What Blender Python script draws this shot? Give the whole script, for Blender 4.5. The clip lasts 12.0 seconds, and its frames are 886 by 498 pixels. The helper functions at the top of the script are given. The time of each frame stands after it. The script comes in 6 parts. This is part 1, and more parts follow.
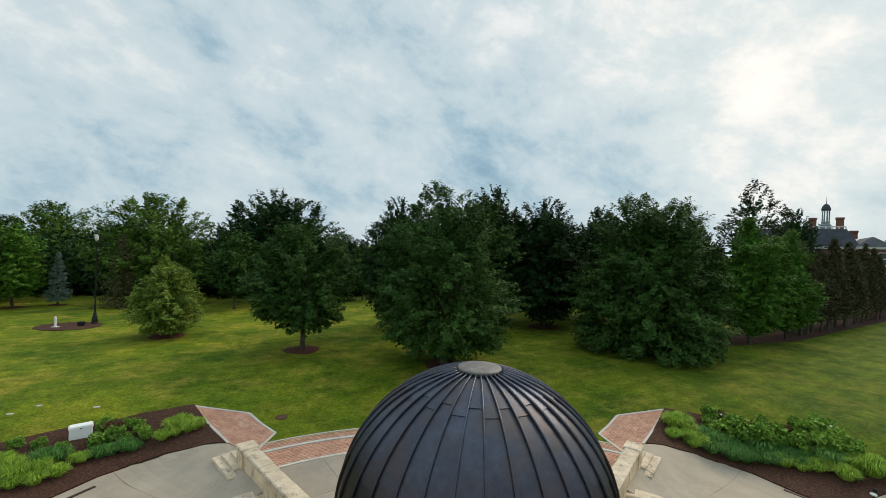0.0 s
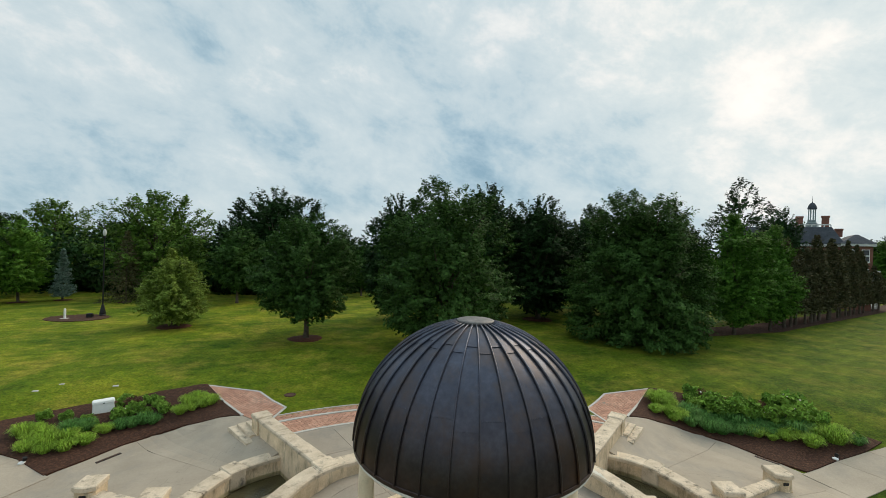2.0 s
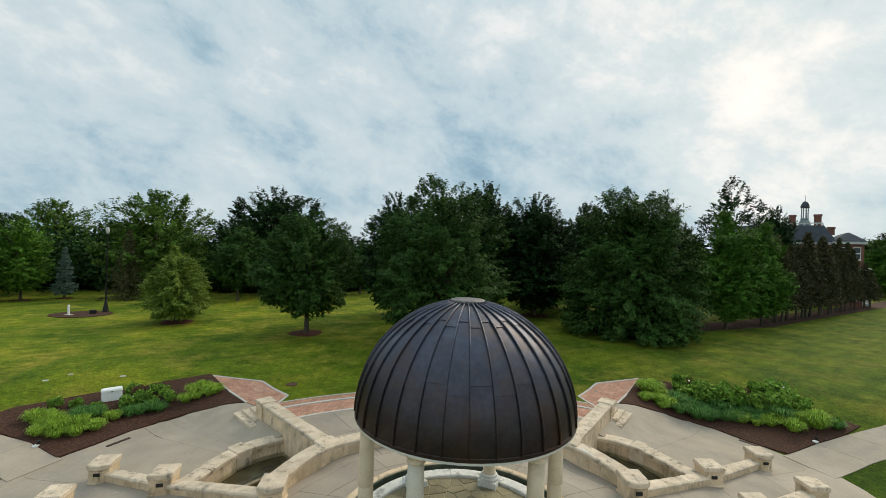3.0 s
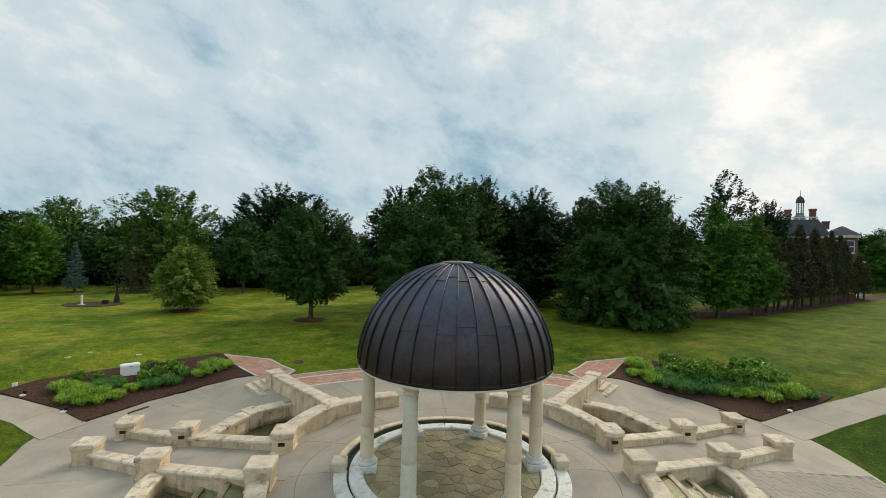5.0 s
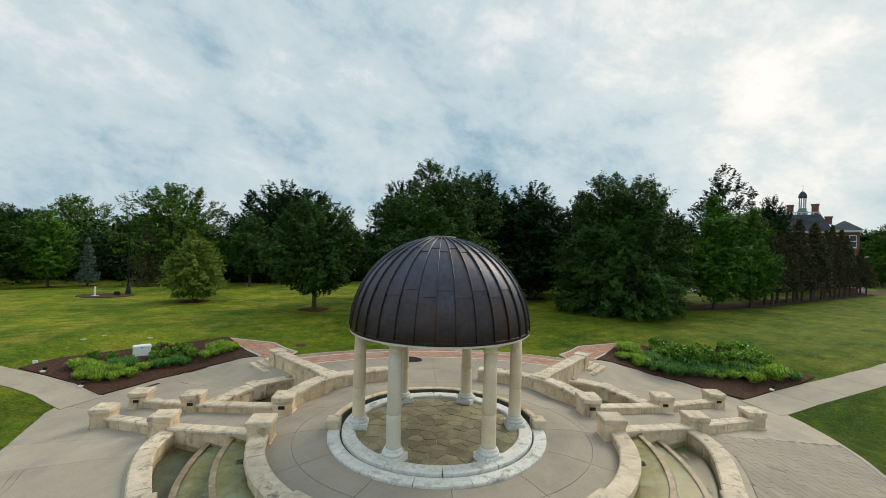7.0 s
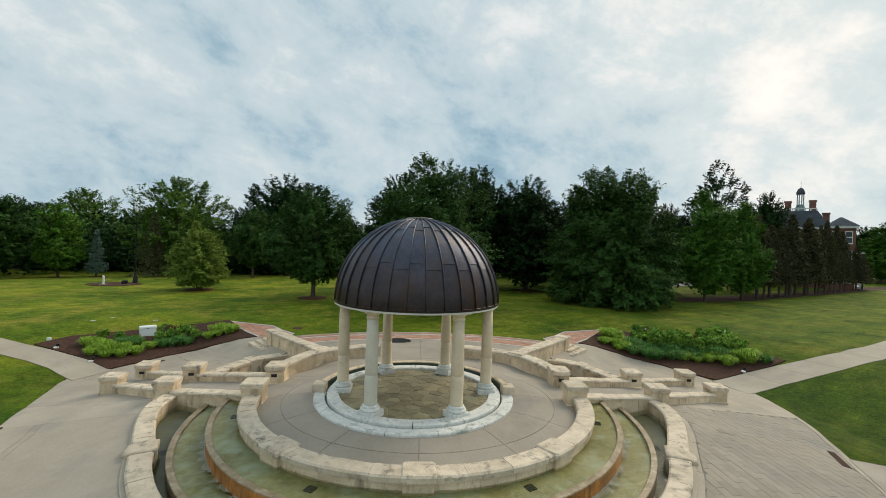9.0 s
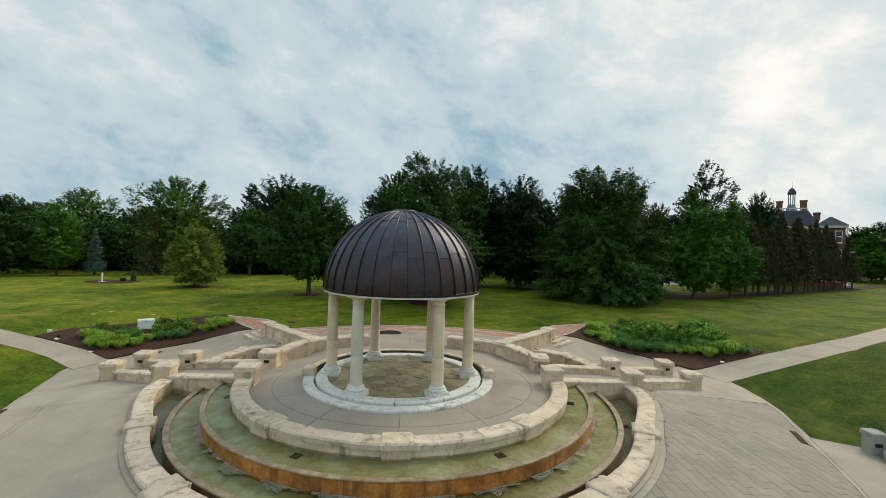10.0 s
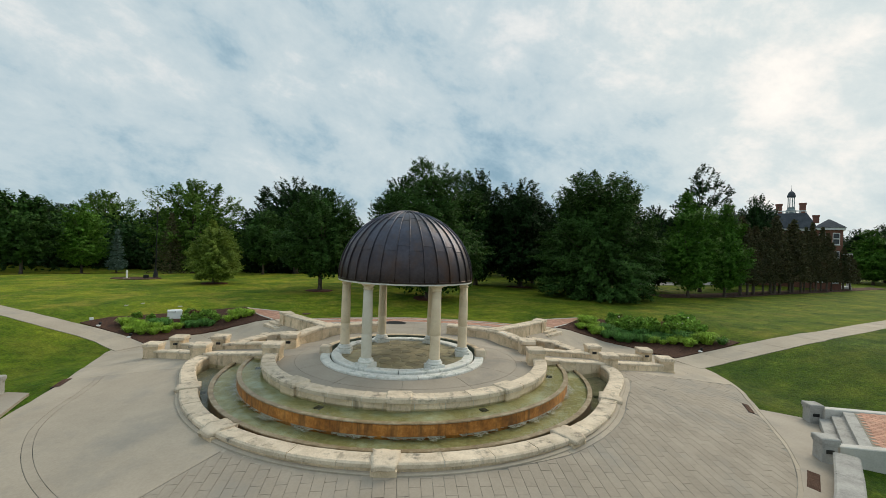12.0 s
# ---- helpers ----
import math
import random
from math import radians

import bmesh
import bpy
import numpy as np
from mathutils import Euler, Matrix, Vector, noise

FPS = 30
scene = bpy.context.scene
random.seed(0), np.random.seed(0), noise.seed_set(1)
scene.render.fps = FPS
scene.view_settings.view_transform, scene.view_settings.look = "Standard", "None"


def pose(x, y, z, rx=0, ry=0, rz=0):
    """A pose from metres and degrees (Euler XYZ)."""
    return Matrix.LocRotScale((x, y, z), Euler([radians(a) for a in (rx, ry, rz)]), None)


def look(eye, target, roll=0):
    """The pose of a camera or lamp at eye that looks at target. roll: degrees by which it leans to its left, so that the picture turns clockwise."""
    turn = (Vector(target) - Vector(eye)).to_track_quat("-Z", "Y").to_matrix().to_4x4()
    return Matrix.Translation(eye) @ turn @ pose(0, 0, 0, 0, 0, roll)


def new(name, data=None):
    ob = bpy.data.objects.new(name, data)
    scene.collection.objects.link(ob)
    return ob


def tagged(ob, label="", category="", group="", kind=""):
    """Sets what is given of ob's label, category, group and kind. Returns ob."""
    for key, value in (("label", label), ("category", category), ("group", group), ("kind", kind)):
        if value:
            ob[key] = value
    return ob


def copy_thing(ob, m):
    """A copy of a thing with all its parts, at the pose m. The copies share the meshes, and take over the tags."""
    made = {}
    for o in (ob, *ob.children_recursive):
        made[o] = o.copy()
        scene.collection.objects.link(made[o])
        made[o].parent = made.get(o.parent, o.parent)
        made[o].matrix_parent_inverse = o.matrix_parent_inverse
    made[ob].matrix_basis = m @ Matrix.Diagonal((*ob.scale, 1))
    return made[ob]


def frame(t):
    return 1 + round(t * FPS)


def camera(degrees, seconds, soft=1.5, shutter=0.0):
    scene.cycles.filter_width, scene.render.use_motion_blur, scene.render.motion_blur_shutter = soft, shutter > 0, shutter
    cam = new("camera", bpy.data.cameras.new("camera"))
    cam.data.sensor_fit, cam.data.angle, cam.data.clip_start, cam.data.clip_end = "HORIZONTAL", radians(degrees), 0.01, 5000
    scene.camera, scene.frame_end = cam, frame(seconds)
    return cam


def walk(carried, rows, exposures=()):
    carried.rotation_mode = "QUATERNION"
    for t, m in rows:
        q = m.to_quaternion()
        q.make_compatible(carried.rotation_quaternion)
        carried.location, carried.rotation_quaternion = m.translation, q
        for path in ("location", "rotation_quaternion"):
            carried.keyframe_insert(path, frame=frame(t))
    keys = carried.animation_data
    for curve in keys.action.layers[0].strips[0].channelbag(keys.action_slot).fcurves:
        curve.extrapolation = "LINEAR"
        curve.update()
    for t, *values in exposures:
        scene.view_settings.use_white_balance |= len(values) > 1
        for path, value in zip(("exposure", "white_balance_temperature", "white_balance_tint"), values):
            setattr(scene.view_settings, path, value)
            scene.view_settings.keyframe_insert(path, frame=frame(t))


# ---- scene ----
cam = camera(92.4, 12.0, soft=0.5)
PATH = [
    (0, (-1.022, -6.797, 6.843), (-0.887, -4.802, 6.821), 1.9),
    (0.5, (-1.075, -7.123, 6.69), (-0.941, -5.127, 6.67), 1.9),
    (1, (-1.114, -7.407, 6.545), (-0.978, -5.411, 6.525), 1.8),
    (1.5, (-1.169, -7.727, 6.377), (-1.026, -5.732, 6.362), 1.9),
    (2, (-1.187, -8.044, 6.258), (-1.035, -6.05, 6.245), 1.9),
    (2.5, (-1.172, -8.371, 6.151), (-1.014, -6.377, 6.137), 1.9),
    (3, (-1.145, -8.706, 5.94), (-0.986, -6.712, 5.932), 1.8),
    (5, (-0.994, -9.844, 5.192), (-0.844, -7.849, 5.186), 1.6),
    (5.5, (-0.921, -10.067, 5.073), (-0.773, -8.072, 5.063), 1.6),
    (6, (-0.828, -10.297, 4.908), (-0.686, -8.302, 4.899), 1.6),
    (6.5, (-0.698, -10.493, 4.77), (-0.566, -8.498, 4.758), 1.6),
    (7, (-0.513, -10.719, 4.603), (-0.393, -8.722, 4.596), 1.5),
    (9, (0.189, -11.757, 4.162), (0.287, -9.76, 4.142), 1.8),
    (9.5, (0.444, -12.072, 4.0), (0.542, -10.075, 3.984), 1.8),
    (10, (0.603, -12.42, 3.874), (0.707, -10.423, 3.861), 1.8),
    (10.5, (0.716, -12.819, 3.844), (0.817, -10.822, 3.829), 1.9),
    (11, (0.812, -13.297, 3.781), (0.902, -11.3, 3.768), 1.9),
    (11.5, (0.842, -13.825, 3.756), (0.92, -11.827, 3.746), 1.9),
    (12, (0.815, -14.384, 3.675), (0.885, -12.385, 3.671), 2.0),
]
walk(cam, [(t, look(eye, target, roll)) for t, eye, target, roll in PATH],
     exposures=[(0, -0.02), (5, -0.03), (8, -0.05), (12, -0.09)])

# ---------------------------------------------------------------- plan
X0, EX = 0.25, 1.14          # axis of the plaza, stretch of its rings along x
CX, CY = 0.10, 0.03          # centre of the pavilion


def smooth(a, b, x):
    t = min(1.0, max(0.0, (x - a) / (b - a)))
    return t * t * (3 - 2 * t)


def ring_radius(x, y):
    return math.hypot((x - X0) / EX, y)


def ground_z(x, y):
    """The lie of the land: a flat round court that falls away to the lawn, less steeply to the north."""
    r = ring_radius(x, y)
    k = 0.148 - 0.093 * smooth(0.66, 0.80, y / max(r, 1e-6))
    h = -k * max(0.0, min(r, 12.0) - 2.7)
    w = smooth(11.5, 19.0, r)
    return h * (1 - w) - 0.15 * w


FX = 1.02                    # stretch of the fountain's rings


def ring(r, deg, ex=EX):
    """A point on a ring of the plaza; 90 degrees is north, away from the first view."""
    return (X0 + ex * r * math.cos(radians(deg)), r * math.sin(radians(deg)))


def arc(r, a0, a1, n, ex=EX):
    return [ring(r, a0 + (a1 - a0) * i / n, ex) for i in range(n + 1)]


# ---------------------------------------------------------------- light
SUN_TURN, SUN_UP = 48.0, 38.0     # degrees clockwise from north, degrees up: veiled by cloud in the north-east
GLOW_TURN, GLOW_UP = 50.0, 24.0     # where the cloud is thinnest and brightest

CLOUDS = [           # masses and gaps of the cloud: degrees clockwise from north, degrees up, reach in degrees, brighter or darker
    (-40, 17, 10, -0.021), (-27, 17, 8, -0.019), (-19, 16, 8, -0.015), (-12, 14, 8, -0.013), (-5, 12, 7, -0.012), (5, 13, 8, -0.009),
    (13, 12, 7, -0.010), (-39, 7, 10, -0.024), (-35, 5, 8, -0.024), (-36, 13, 8, 0.030), (-27, 13, 8, 0.027), (-3, 19, 6, 0.027),
    (1, 16, 4, 0.024), (40, 20, 12, 0.029), (35, 25, 9, 0.019), (46, 14, 11, 0.022), (36, 11, 7, 0.023), (44, 8, 9, 0.023)]


def make_world():
    w = bpy.data.worlds.new("overcast_sky")
    scene.world = w
    w.use_nodes = True
    nt = w.node_tree
    nt.nodes.clear()
    N = lambda kind, **kw: add_node(nt, kind, **kw)
    out = N("ShaderNodeOutputWorld")
    bg = N("ShaderNodeBackground")
    bg.inputs["Strength"].default_value = 1.0
    sky = N("ShaderNodeTexSky")
    sky.sky_type = "NISHITA"
    sky.sun_disc = False
    sky.sun_elevation = radians(SUN_UP)
    sky.sun_rotation = radians(SUN_TURN)
    tc = N("ShaderNodeTexCoord")
    sep = N("ShaderNodeSeparateXYZ")
    nt.links.new(tc.outputs["Generated"], sep.inputs[0])
    # cloud layer: the direction laid onto a flat sheet overhead
    up = N("ShaderNodeMath", operation="MAXIMUM")
    nt.links.new(sep.outputs["Z"], up.inputs[0])
    up.inputs[1].default_value = 0.0
    lift = N("ShaderNodeMath", operation="ADD")
    nt.links.new(up.outputs[0], lift.inputs[0])
    lift.inputs[1].default_value = 0.22
    dx = N("ShaderNodeMath", operation="DIVIDE")
    dy = N("ShaderNodeMath", operation="DIVIDE")
    for d, axis in ((dx, "X"), (dy, "Y")):
        nt.links.new(sep.outputs[axis], d.inputs[0])
        nt.links.new(lift.outputs[0], d.inputs[1])
    sheet = N("ShaderNodeCombineXYZ")
    nt.links.new(dx.outputs[0], sheet.inputs["X"])
    nt.links.new(dy.outputs[0], sheet.inputs["Y"])

    def cloud(scale, detail, rough, distort, stretch, turn=0.0, shift=(0, 0, 0), source=None):
        mp = N("ShaderNodeMapping")
        mp.vector_type = "TEXTURE"
        mp.inputs["Location"].default_value = shift
        mp.inputs["Scale"].default_value = stretch
        mp.inputs["Rotation"].default_value = (0, radians(turn), 0)
        nt.links.new(source or tc.outputs["Generated"], mp.inputs[0])
        t = N("ShaderNodeTexNoise")
        t.inputs["Scale"].default_value = scale
        t.inputs["Detail"].default_value = detail
        t.inputs["Roughness"].default_value = rough
        t.inputs["Distortion"].default_value = distort
        nt.links.new(mp.outputs[0], t.inputs["Vector"])
        return t.outputs

    big = cloud(2.5, 8, 0.57, 0.25, (1.4, 1.4, 0.80), 16, (1.7, 0.9, 5.2))["Fac"]
    fine = cloud(7.5, 9, 0.64, 0.15, (1.3, 1.3, 0.85), 20, (0.3, 2.2, 0.9))["Fac"]
    wide = cloud(0.8, 6, 0.60, 0.3, (1.25, 0.8, 1), 0, (0, 0, 0), sheet.outputs[0])["Fac"]
    half = N("ShaderNodeMix", data_type="FLOAT")
    half.inputs[0].default_value = 0.25
    nt.links.new(big, half.inputs[2])
    nt.links.new(wide, half.inputs[3])
    mixf = N("ShaderNodeMix", data_type="FLOAT")
    mixf.inputs[0].default_value = 0.46
    calm = N("ShaderNodeMapRange")
    nt.links.new(half.outputs[0], calm.inputs["Value"])
    calm.inputs["From Min"].default_value, calm.inputs["From Max"].default_value = 0.0, 1.0
    calm.inputs["To Min"].default_value, calm.inputs["To Max"].default_value = 0.20, 0.84
    nt.links.new(calm.outputs[0], mixf.inputs[2])
    nt.links.new(fine, mixf.inputs[3])
    # the masses have ragged edges: the direction is stirred before it is compared
    stir = cloud(4.0, 7, 0.62, 0.2, (1.5, 1.5, 0.9), 18)["Color"]
    off = N("ShaderNodeVectorMath", operation="SUBTRACT")
    nt.links.new(stir, off.inputs[0])
    off.inputs[1].default_value = (0.5, 0.5, 0.5)
    small = N("ShaderNodeVectorMath", operation="SCALE")
    nt.links.new(off.outputs[0], small.inputs[0])
    small.inputs["Scale"].default_value = 0.7
    ragged = N("ShaderNodeVectorMath", operation="ADD")
    nt.links.new(tc.outputs["Generated"], ragged.inputs[0])
    nt.links.new(small.outputs[0], ragged.inputs[1])
    total = mixf.outputs[0]
    for turn, rise, wide_deg, amount in CLOUDS:
        a, h = radians(turn), radians(rise)
        far = N("ShaderNodeVectorMath", operation="DISTANCE")
        nt.links.new(ragged.outputs[0], far.inputs[0])
        far.inputs[1].default_value = (math.sin(a) * math.cos(h), math.cos(a) * math.cos(h), math.sin(h))
        fall = N("ShaderNodeMapRange", interpolation_type="SMOOTHSTEP")
        nt.links.new(far.outputs["Value"], fall.inputs["Value"])
        fall.inputs["From Max"].default_value = 1.7 * radians(wide_deg)
        fall.inputs["To Min"].default_value, fall.inputs["To Max"].default_value = amount, 0.0
        add = N("ShaderNodeMath", operation="ADD")
        nt.links.new(total, add.inputs[0])
        nt.links.new(fall.outputs[0], add.inputs[1])
        total = add.outputs[0]
    ramp = N("ShaderNodeValToRGB")
    e = ramp.color_ramp.elements
    e[0].position, e[0].color = 0.375, (0.26, 0.43, 0.54, 1)
    e[1].position, e[1].color = 0.68, (1.02, 1.02, 0.99, 1)
    for p, c in ((0.44, (0.44, 0.60, 0.69, 1)), (0.49, (0.585, 0.71, 0.765, 1)), (0.55, (0.675, 0.78, 0.815, 1)), (0.61, (0.86, 0.90, 0.90, 1))):
        k = e.new(p)
        k.color = c
    nt.links.new(total, ramp.inputs[0])
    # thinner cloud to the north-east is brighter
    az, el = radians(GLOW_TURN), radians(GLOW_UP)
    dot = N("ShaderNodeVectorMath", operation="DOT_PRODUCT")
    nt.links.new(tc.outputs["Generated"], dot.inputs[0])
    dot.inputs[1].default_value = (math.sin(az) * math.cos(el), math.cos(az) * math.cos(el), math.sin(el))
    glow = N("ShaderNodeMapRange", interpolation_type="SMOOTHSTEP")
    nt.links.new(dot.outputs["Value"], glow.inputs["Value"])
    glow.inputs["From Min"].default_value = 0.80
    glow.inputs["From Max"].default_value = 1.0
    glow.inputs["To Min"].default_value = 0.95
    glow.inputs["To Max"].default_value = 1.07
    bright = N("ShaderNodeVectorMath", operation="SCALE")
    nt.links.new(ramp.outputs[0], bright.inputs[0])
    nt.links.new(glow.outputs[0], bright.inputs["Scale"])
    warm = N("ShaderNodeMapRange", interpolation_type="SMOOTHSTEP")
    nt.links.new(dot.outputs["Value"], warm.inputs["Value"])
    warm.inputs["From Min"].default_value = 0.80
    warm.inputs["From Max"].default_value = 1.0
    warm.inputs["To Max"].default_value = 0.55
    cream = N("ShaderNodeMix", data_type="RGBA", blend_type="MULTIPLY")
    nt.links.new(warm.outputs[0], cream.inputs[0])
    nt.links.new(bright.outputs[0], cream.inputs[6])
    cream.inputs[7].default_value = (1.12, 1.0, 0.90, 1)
    # thin places let the blue sky through
    thin = N("ShaderNodeMapRange")
    nt.links.new(total, thin.inputs["Value"])
    thin.inputs["From Min"].default_value = 0.30
    thin.inputs["From Max"].default_value = 0.46
    thin.inputs["To Min"].default_value = 0.25
    thin.inputs["To Max"].default_value = 0.04
    skys = N("ShaderNodeVectorMath", operation="SCALE")
    nt.links.new(sky.outputs[0], skys.inputs[0])
    skys.inputs["Scale"].default_value = 0.09
    mix = N("ShaderNodeMix", data_type="RGBA")
    nt.links.new(thin.outputs[0], mix.inputs[0])
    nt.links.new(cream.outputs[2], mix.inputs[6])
    nt.links.new(skys.outputs[0], mix.inputs[7])
    # an overcast sky is brightest overhead
    crown = N("ShaderNodeMapRange", interpolation_type="SMOOTHSTEP")
    nt.links.new(sep.outputs["Z"], crown.inputs["Value"])
    crown.inputs["From Min"].default_value, crown.inputs["From Max"].default_value = 0.45, 1.0
    crown.inputs["To Min"].default_value, crown.inputs["To Max"].default_value = 1.0, 1.25
    dome_sky = N("ShaderNodeVectorMath", operation="SCALE")
    nt.links.new(mix.outputs[2], dome_sky.inputs[0])
    nt.links.new(crown.outputs[0], dome_sky.inputs["Scale"])
    nt.links.new(dome_sky.outputs[0], bg.inputs["Color"])
    nt.links.new(bg.outputs[0], out.inputs[0])


def add_node(nt, kind, **kw):
    n = nt.nodes.new(kind)
    for k, v in kw.items():
        if k == "operation":
            n.operation = v
        elif k == "data_type":
            n.data_type = v
        elif k == "interpolation_type":
            n.interpolation_type = v
        elif k == "blend_type":
            n.blend_type = v
    return n


make_world()
sun_data = bpy.data.lights.new("sun", "SUN")
sun_data.energy, sun_data.angle, sun_data.color = 2.1, radians(36), (1.0, 0.86, 0.66)
sun = new("sun", sun_data)
_az, _el = radians(SUN_TURN), radians(SUN_UP)
sun.matrix_world = look((30 * math.sin(_az) * math.cos(_el), 30 * math.cos(_az) * math.cos(_el), 30 * math.sin(_el)), (0, 0, 0))


# ---------------------------------------------------------------- materials
def mat(name, stops, rough=0.8, metal=0.0, scale=3.0, fine=40.0, bump=0.3, bump_dist=0.01, rand=0.12, rand_by="object",
        stain=None, stain_scale=0.8, stain_lo=0.52, stain_hi=0.66, streak=None, trans=0.0, spec=0.4, coat=0.0, island=False):
    """A surface: a colour ramp over coarse noise, fine grain, stains of another colour, and relief."""
    m = bpy.data.materials.new(name)
    m.use_nodes = True
    nt = m.node_tree
    nt.nodes.clear()
    L = nt.links.new
    out = add_node(nt, "ShaderNodeOutputMaterial")
    p = add_node(nt, "ShaderNodeBsdfPrincipled")
    geo = add_node(nt, "ShaderNodeNewGeometry")
    pos = geo.outputs["Position"]
    n1 = add_node(nt, "ShaderNodeTexNoise")
    n1.inputs["Scale"].default_value, n1.inputs["Detail"].default_value, n1.inputs["Roughness"].default_value = scale, 6, 0.6
    n2 = add_node(nt, "ShaderNodeTexNoise")
    n2.inputs["Scale"].default_value, n2.inputs["Detail"].default_value, n2.inputs["Roughness"].default_value = fine, 5, 0.65
    L(pos, n1.inputs["Vector"])
    L(pos, n2.inputs["Vector"])
    f = add_node(nt, "ShaderNodeMix", data_type="FLOAT")
    f.inputs[0].default_value = 0.4
    L(n1.outputs["Fac"], f.inputs[2])
    L(n2.outputs["Fac"], f.inputs[3])
    ramp = add_node(nt, "ShaderNodeValToRGB")
    el = ramp.color_ramp.elements
    el[0].position, el[0].color = 0.36, (*stops[0], 1)
    el[1].position, el[1].color = 0.64, (*stops[-1], 1)
    for i, c in enumerate(stops[1:-1]):
        el.new(0.36 + 0.28 * (i + 1) / (len(stops) - 1)).color = (*c, 1)
    L(f.outputs[0], ramp.inputs[0])
    col = ramp.outputs[0]
    if stain:
        n3 = add_node(nt, "ShaderNodeTexNoise")
        n3.inputs["Scale"].default_value, n3.inputs["Detail"].default_value, n3.inputs["Roughness"].default_value = stain_scale, 9, 0.7
        if streak:
            mp = add_node(nt, "ShaderNodeMapping")
            mp.inputs["Scale"].default_value = (1, 1, streak)
            L(pos, mp.inputs[0])
            L(mp.outputs[0], n3.inputs["Vector"])
        else:
            L(pos, n3.inputs["Vector"])
        mr = add_node(nt, "ShaderNodeMapRange")
        mr.inputs["From Min"].default_value, mr.inputs["From Max"].default_value = stain_lo, stain_hi
        L(n3.outputs["Fac"], mr.inputs["Value"])
        mx = add_node(nt, "ShaderNodeMix", data_type="RGBA")
        L(mr.outputs[0], mx.inputs[0])
        L(col, mx.inputs[6])
        mx.inputs[7].default_value = (*stain, 1)
        col = mx.outputs[2]
    if rand:
        if island:
            rv = geo.outputs["Random Per Island"]
        else:
            rv = add_node(nt, "ShaderNodeObjectInfo").outputs["Random"]
        mr = add_node(nt, "ShaderNodeMapRange")
        mr.inputs["To Min"].default_value, mr.inputs["To Max"].default_value = 1 - rand, 1 + rand
        L(rv, mr.inputs["Value"])
        sc = add_node(nt, "ShaderNodeVectorMath", operation="SCALE")
        L(col, sc.inputs[0])
        L(mr.outputs[0], sc.inputs["Scale"])
        col = sc.outputs[0]
    L(col, p.inputs["Base Color"])
    p.inputs["Roughness"].default_value = rough
    p.inputs["Metallic"].default_value = metal
    p.inputs["Specular IOR Level"].default_value = spec
    p.inputs["Coat Weight"].default_value = coat
    if bump:
        b = add_node(nt, "ShaderNodeBump")
        b.inputs["Strength"].default_value, b.inputs["Distance"].default_value = bump, bump_dist
        L(f.outputs[0], b.inputs["Height"])
        L(b.outputs[0], p.inputs["Normal"])
    surf = p.outputs[0]
    if trans:
        tr = add_node(nt, "ShaderNodeBsdfTranslucent")
        L(col, tr.inputs["Color"])
        ms = add_node(nt, "ShaderNodeMixShader")
        ms.inputs[0].default_value = trans
        L(surf, ms.inputs[1])
        L(tr.outputs[0], ms.inputs[2])
        surf = ms.outputs[0]
    L(surf, out.inputs[0])
    return m


M = {}
M["limestone"] = mat("limestone", [(0.494, 0.385, 0.250), (0.668, 0.529, 0.360), (0.816, 0.662, 0.473)], 0.85, scale=2.0, fine=30, bump=0.5,
                     stain=(0.200, 0.160, 0.105), stain_scale=3.4, stain_lo=0.52, stain_hi=0.72, rand=0.10, streak=0.35)
M["coping"] = mat("weathered_coping", [(0.460, 0.374, 0.271), (0.623, 0.517, 0.389), (0.742, 0.625, 0.482)], 0.9, scale=3.0, fine=35, bump=0.6,
                  stain=(0.150, 0.132, 0.105), stain_scale=3.4, stain_lo=0.535, stain_hi=0.70, rand=0.10)
M["grey_stone"] = mat("grey_stone", [(0.270, 0.260, 0.242), (0.360, 0.348, 0.323), (0.450, 0.431, 0.399)], 0.85, scale=2.5, fine=30, bump=0.5,
                      stain=(0.17, 0.165, 0.155), stain_scale=2.6, stain_lo=0.54, stain_hi=0.72, rand=0.08)
M["mortar"] = mat("mortar", [(0.510, 0.480, 0.403), (0.729, 0.690, 0.605)], 0.95, scale=4, fine=60, rand=0)
M["column"] = mat("column_limestone", [(0.602, 0.487, 0.336), (0.705, 0.583, 0.415), (0.772, 0.649, 0.476)], 0.8, scale=1.2, fine=25, bump=0.25,
                  stain=(0.412, 0.355, 0.267), stain_scale=1.1, stain_lo=0.56, stain_hi=0.75, rand=0.05)
M["painted"] = mat("lime_stained_stone", [(0.546, 0.554, 0.517), (0.693, 0.693, 0.649), (0.798, 0.782, 0.734)], 0.7, scale=2.5, fine=20, bump=0.4,
                   stain=(0.20, 0.23, 0.20), stain_scale=2.6, stain_lo=0.53, stain_hi=0.69, rand=0.04)
M["concrete"] = mat("concrete_paving", [(0.344, 0.291, 0.226), (0.395, 0.336, 0.263), (0.443, 0.377, 0.299)], 0.85, scale=0.7, fine=18, bump=0.15,
                    stain=(0.275, 0.256, 0.223), stain_scale=0.5, stain_lo=0.52, stain_hi=0.75, rand=0.05)
M["inner"] = mat("inner_concrete", [(0.298, 0.255, 0.204), (0.341, 0.295, 0.238), (0.384, 0.333, 0.270)], 0.8, scale=0.7, fine=18, bump=0.15,
                 stain=(0.227, 0.212, 0.189), stain_scale=0.5, stain_lo=0.52, stain_hi=0.75, rand=0.04)
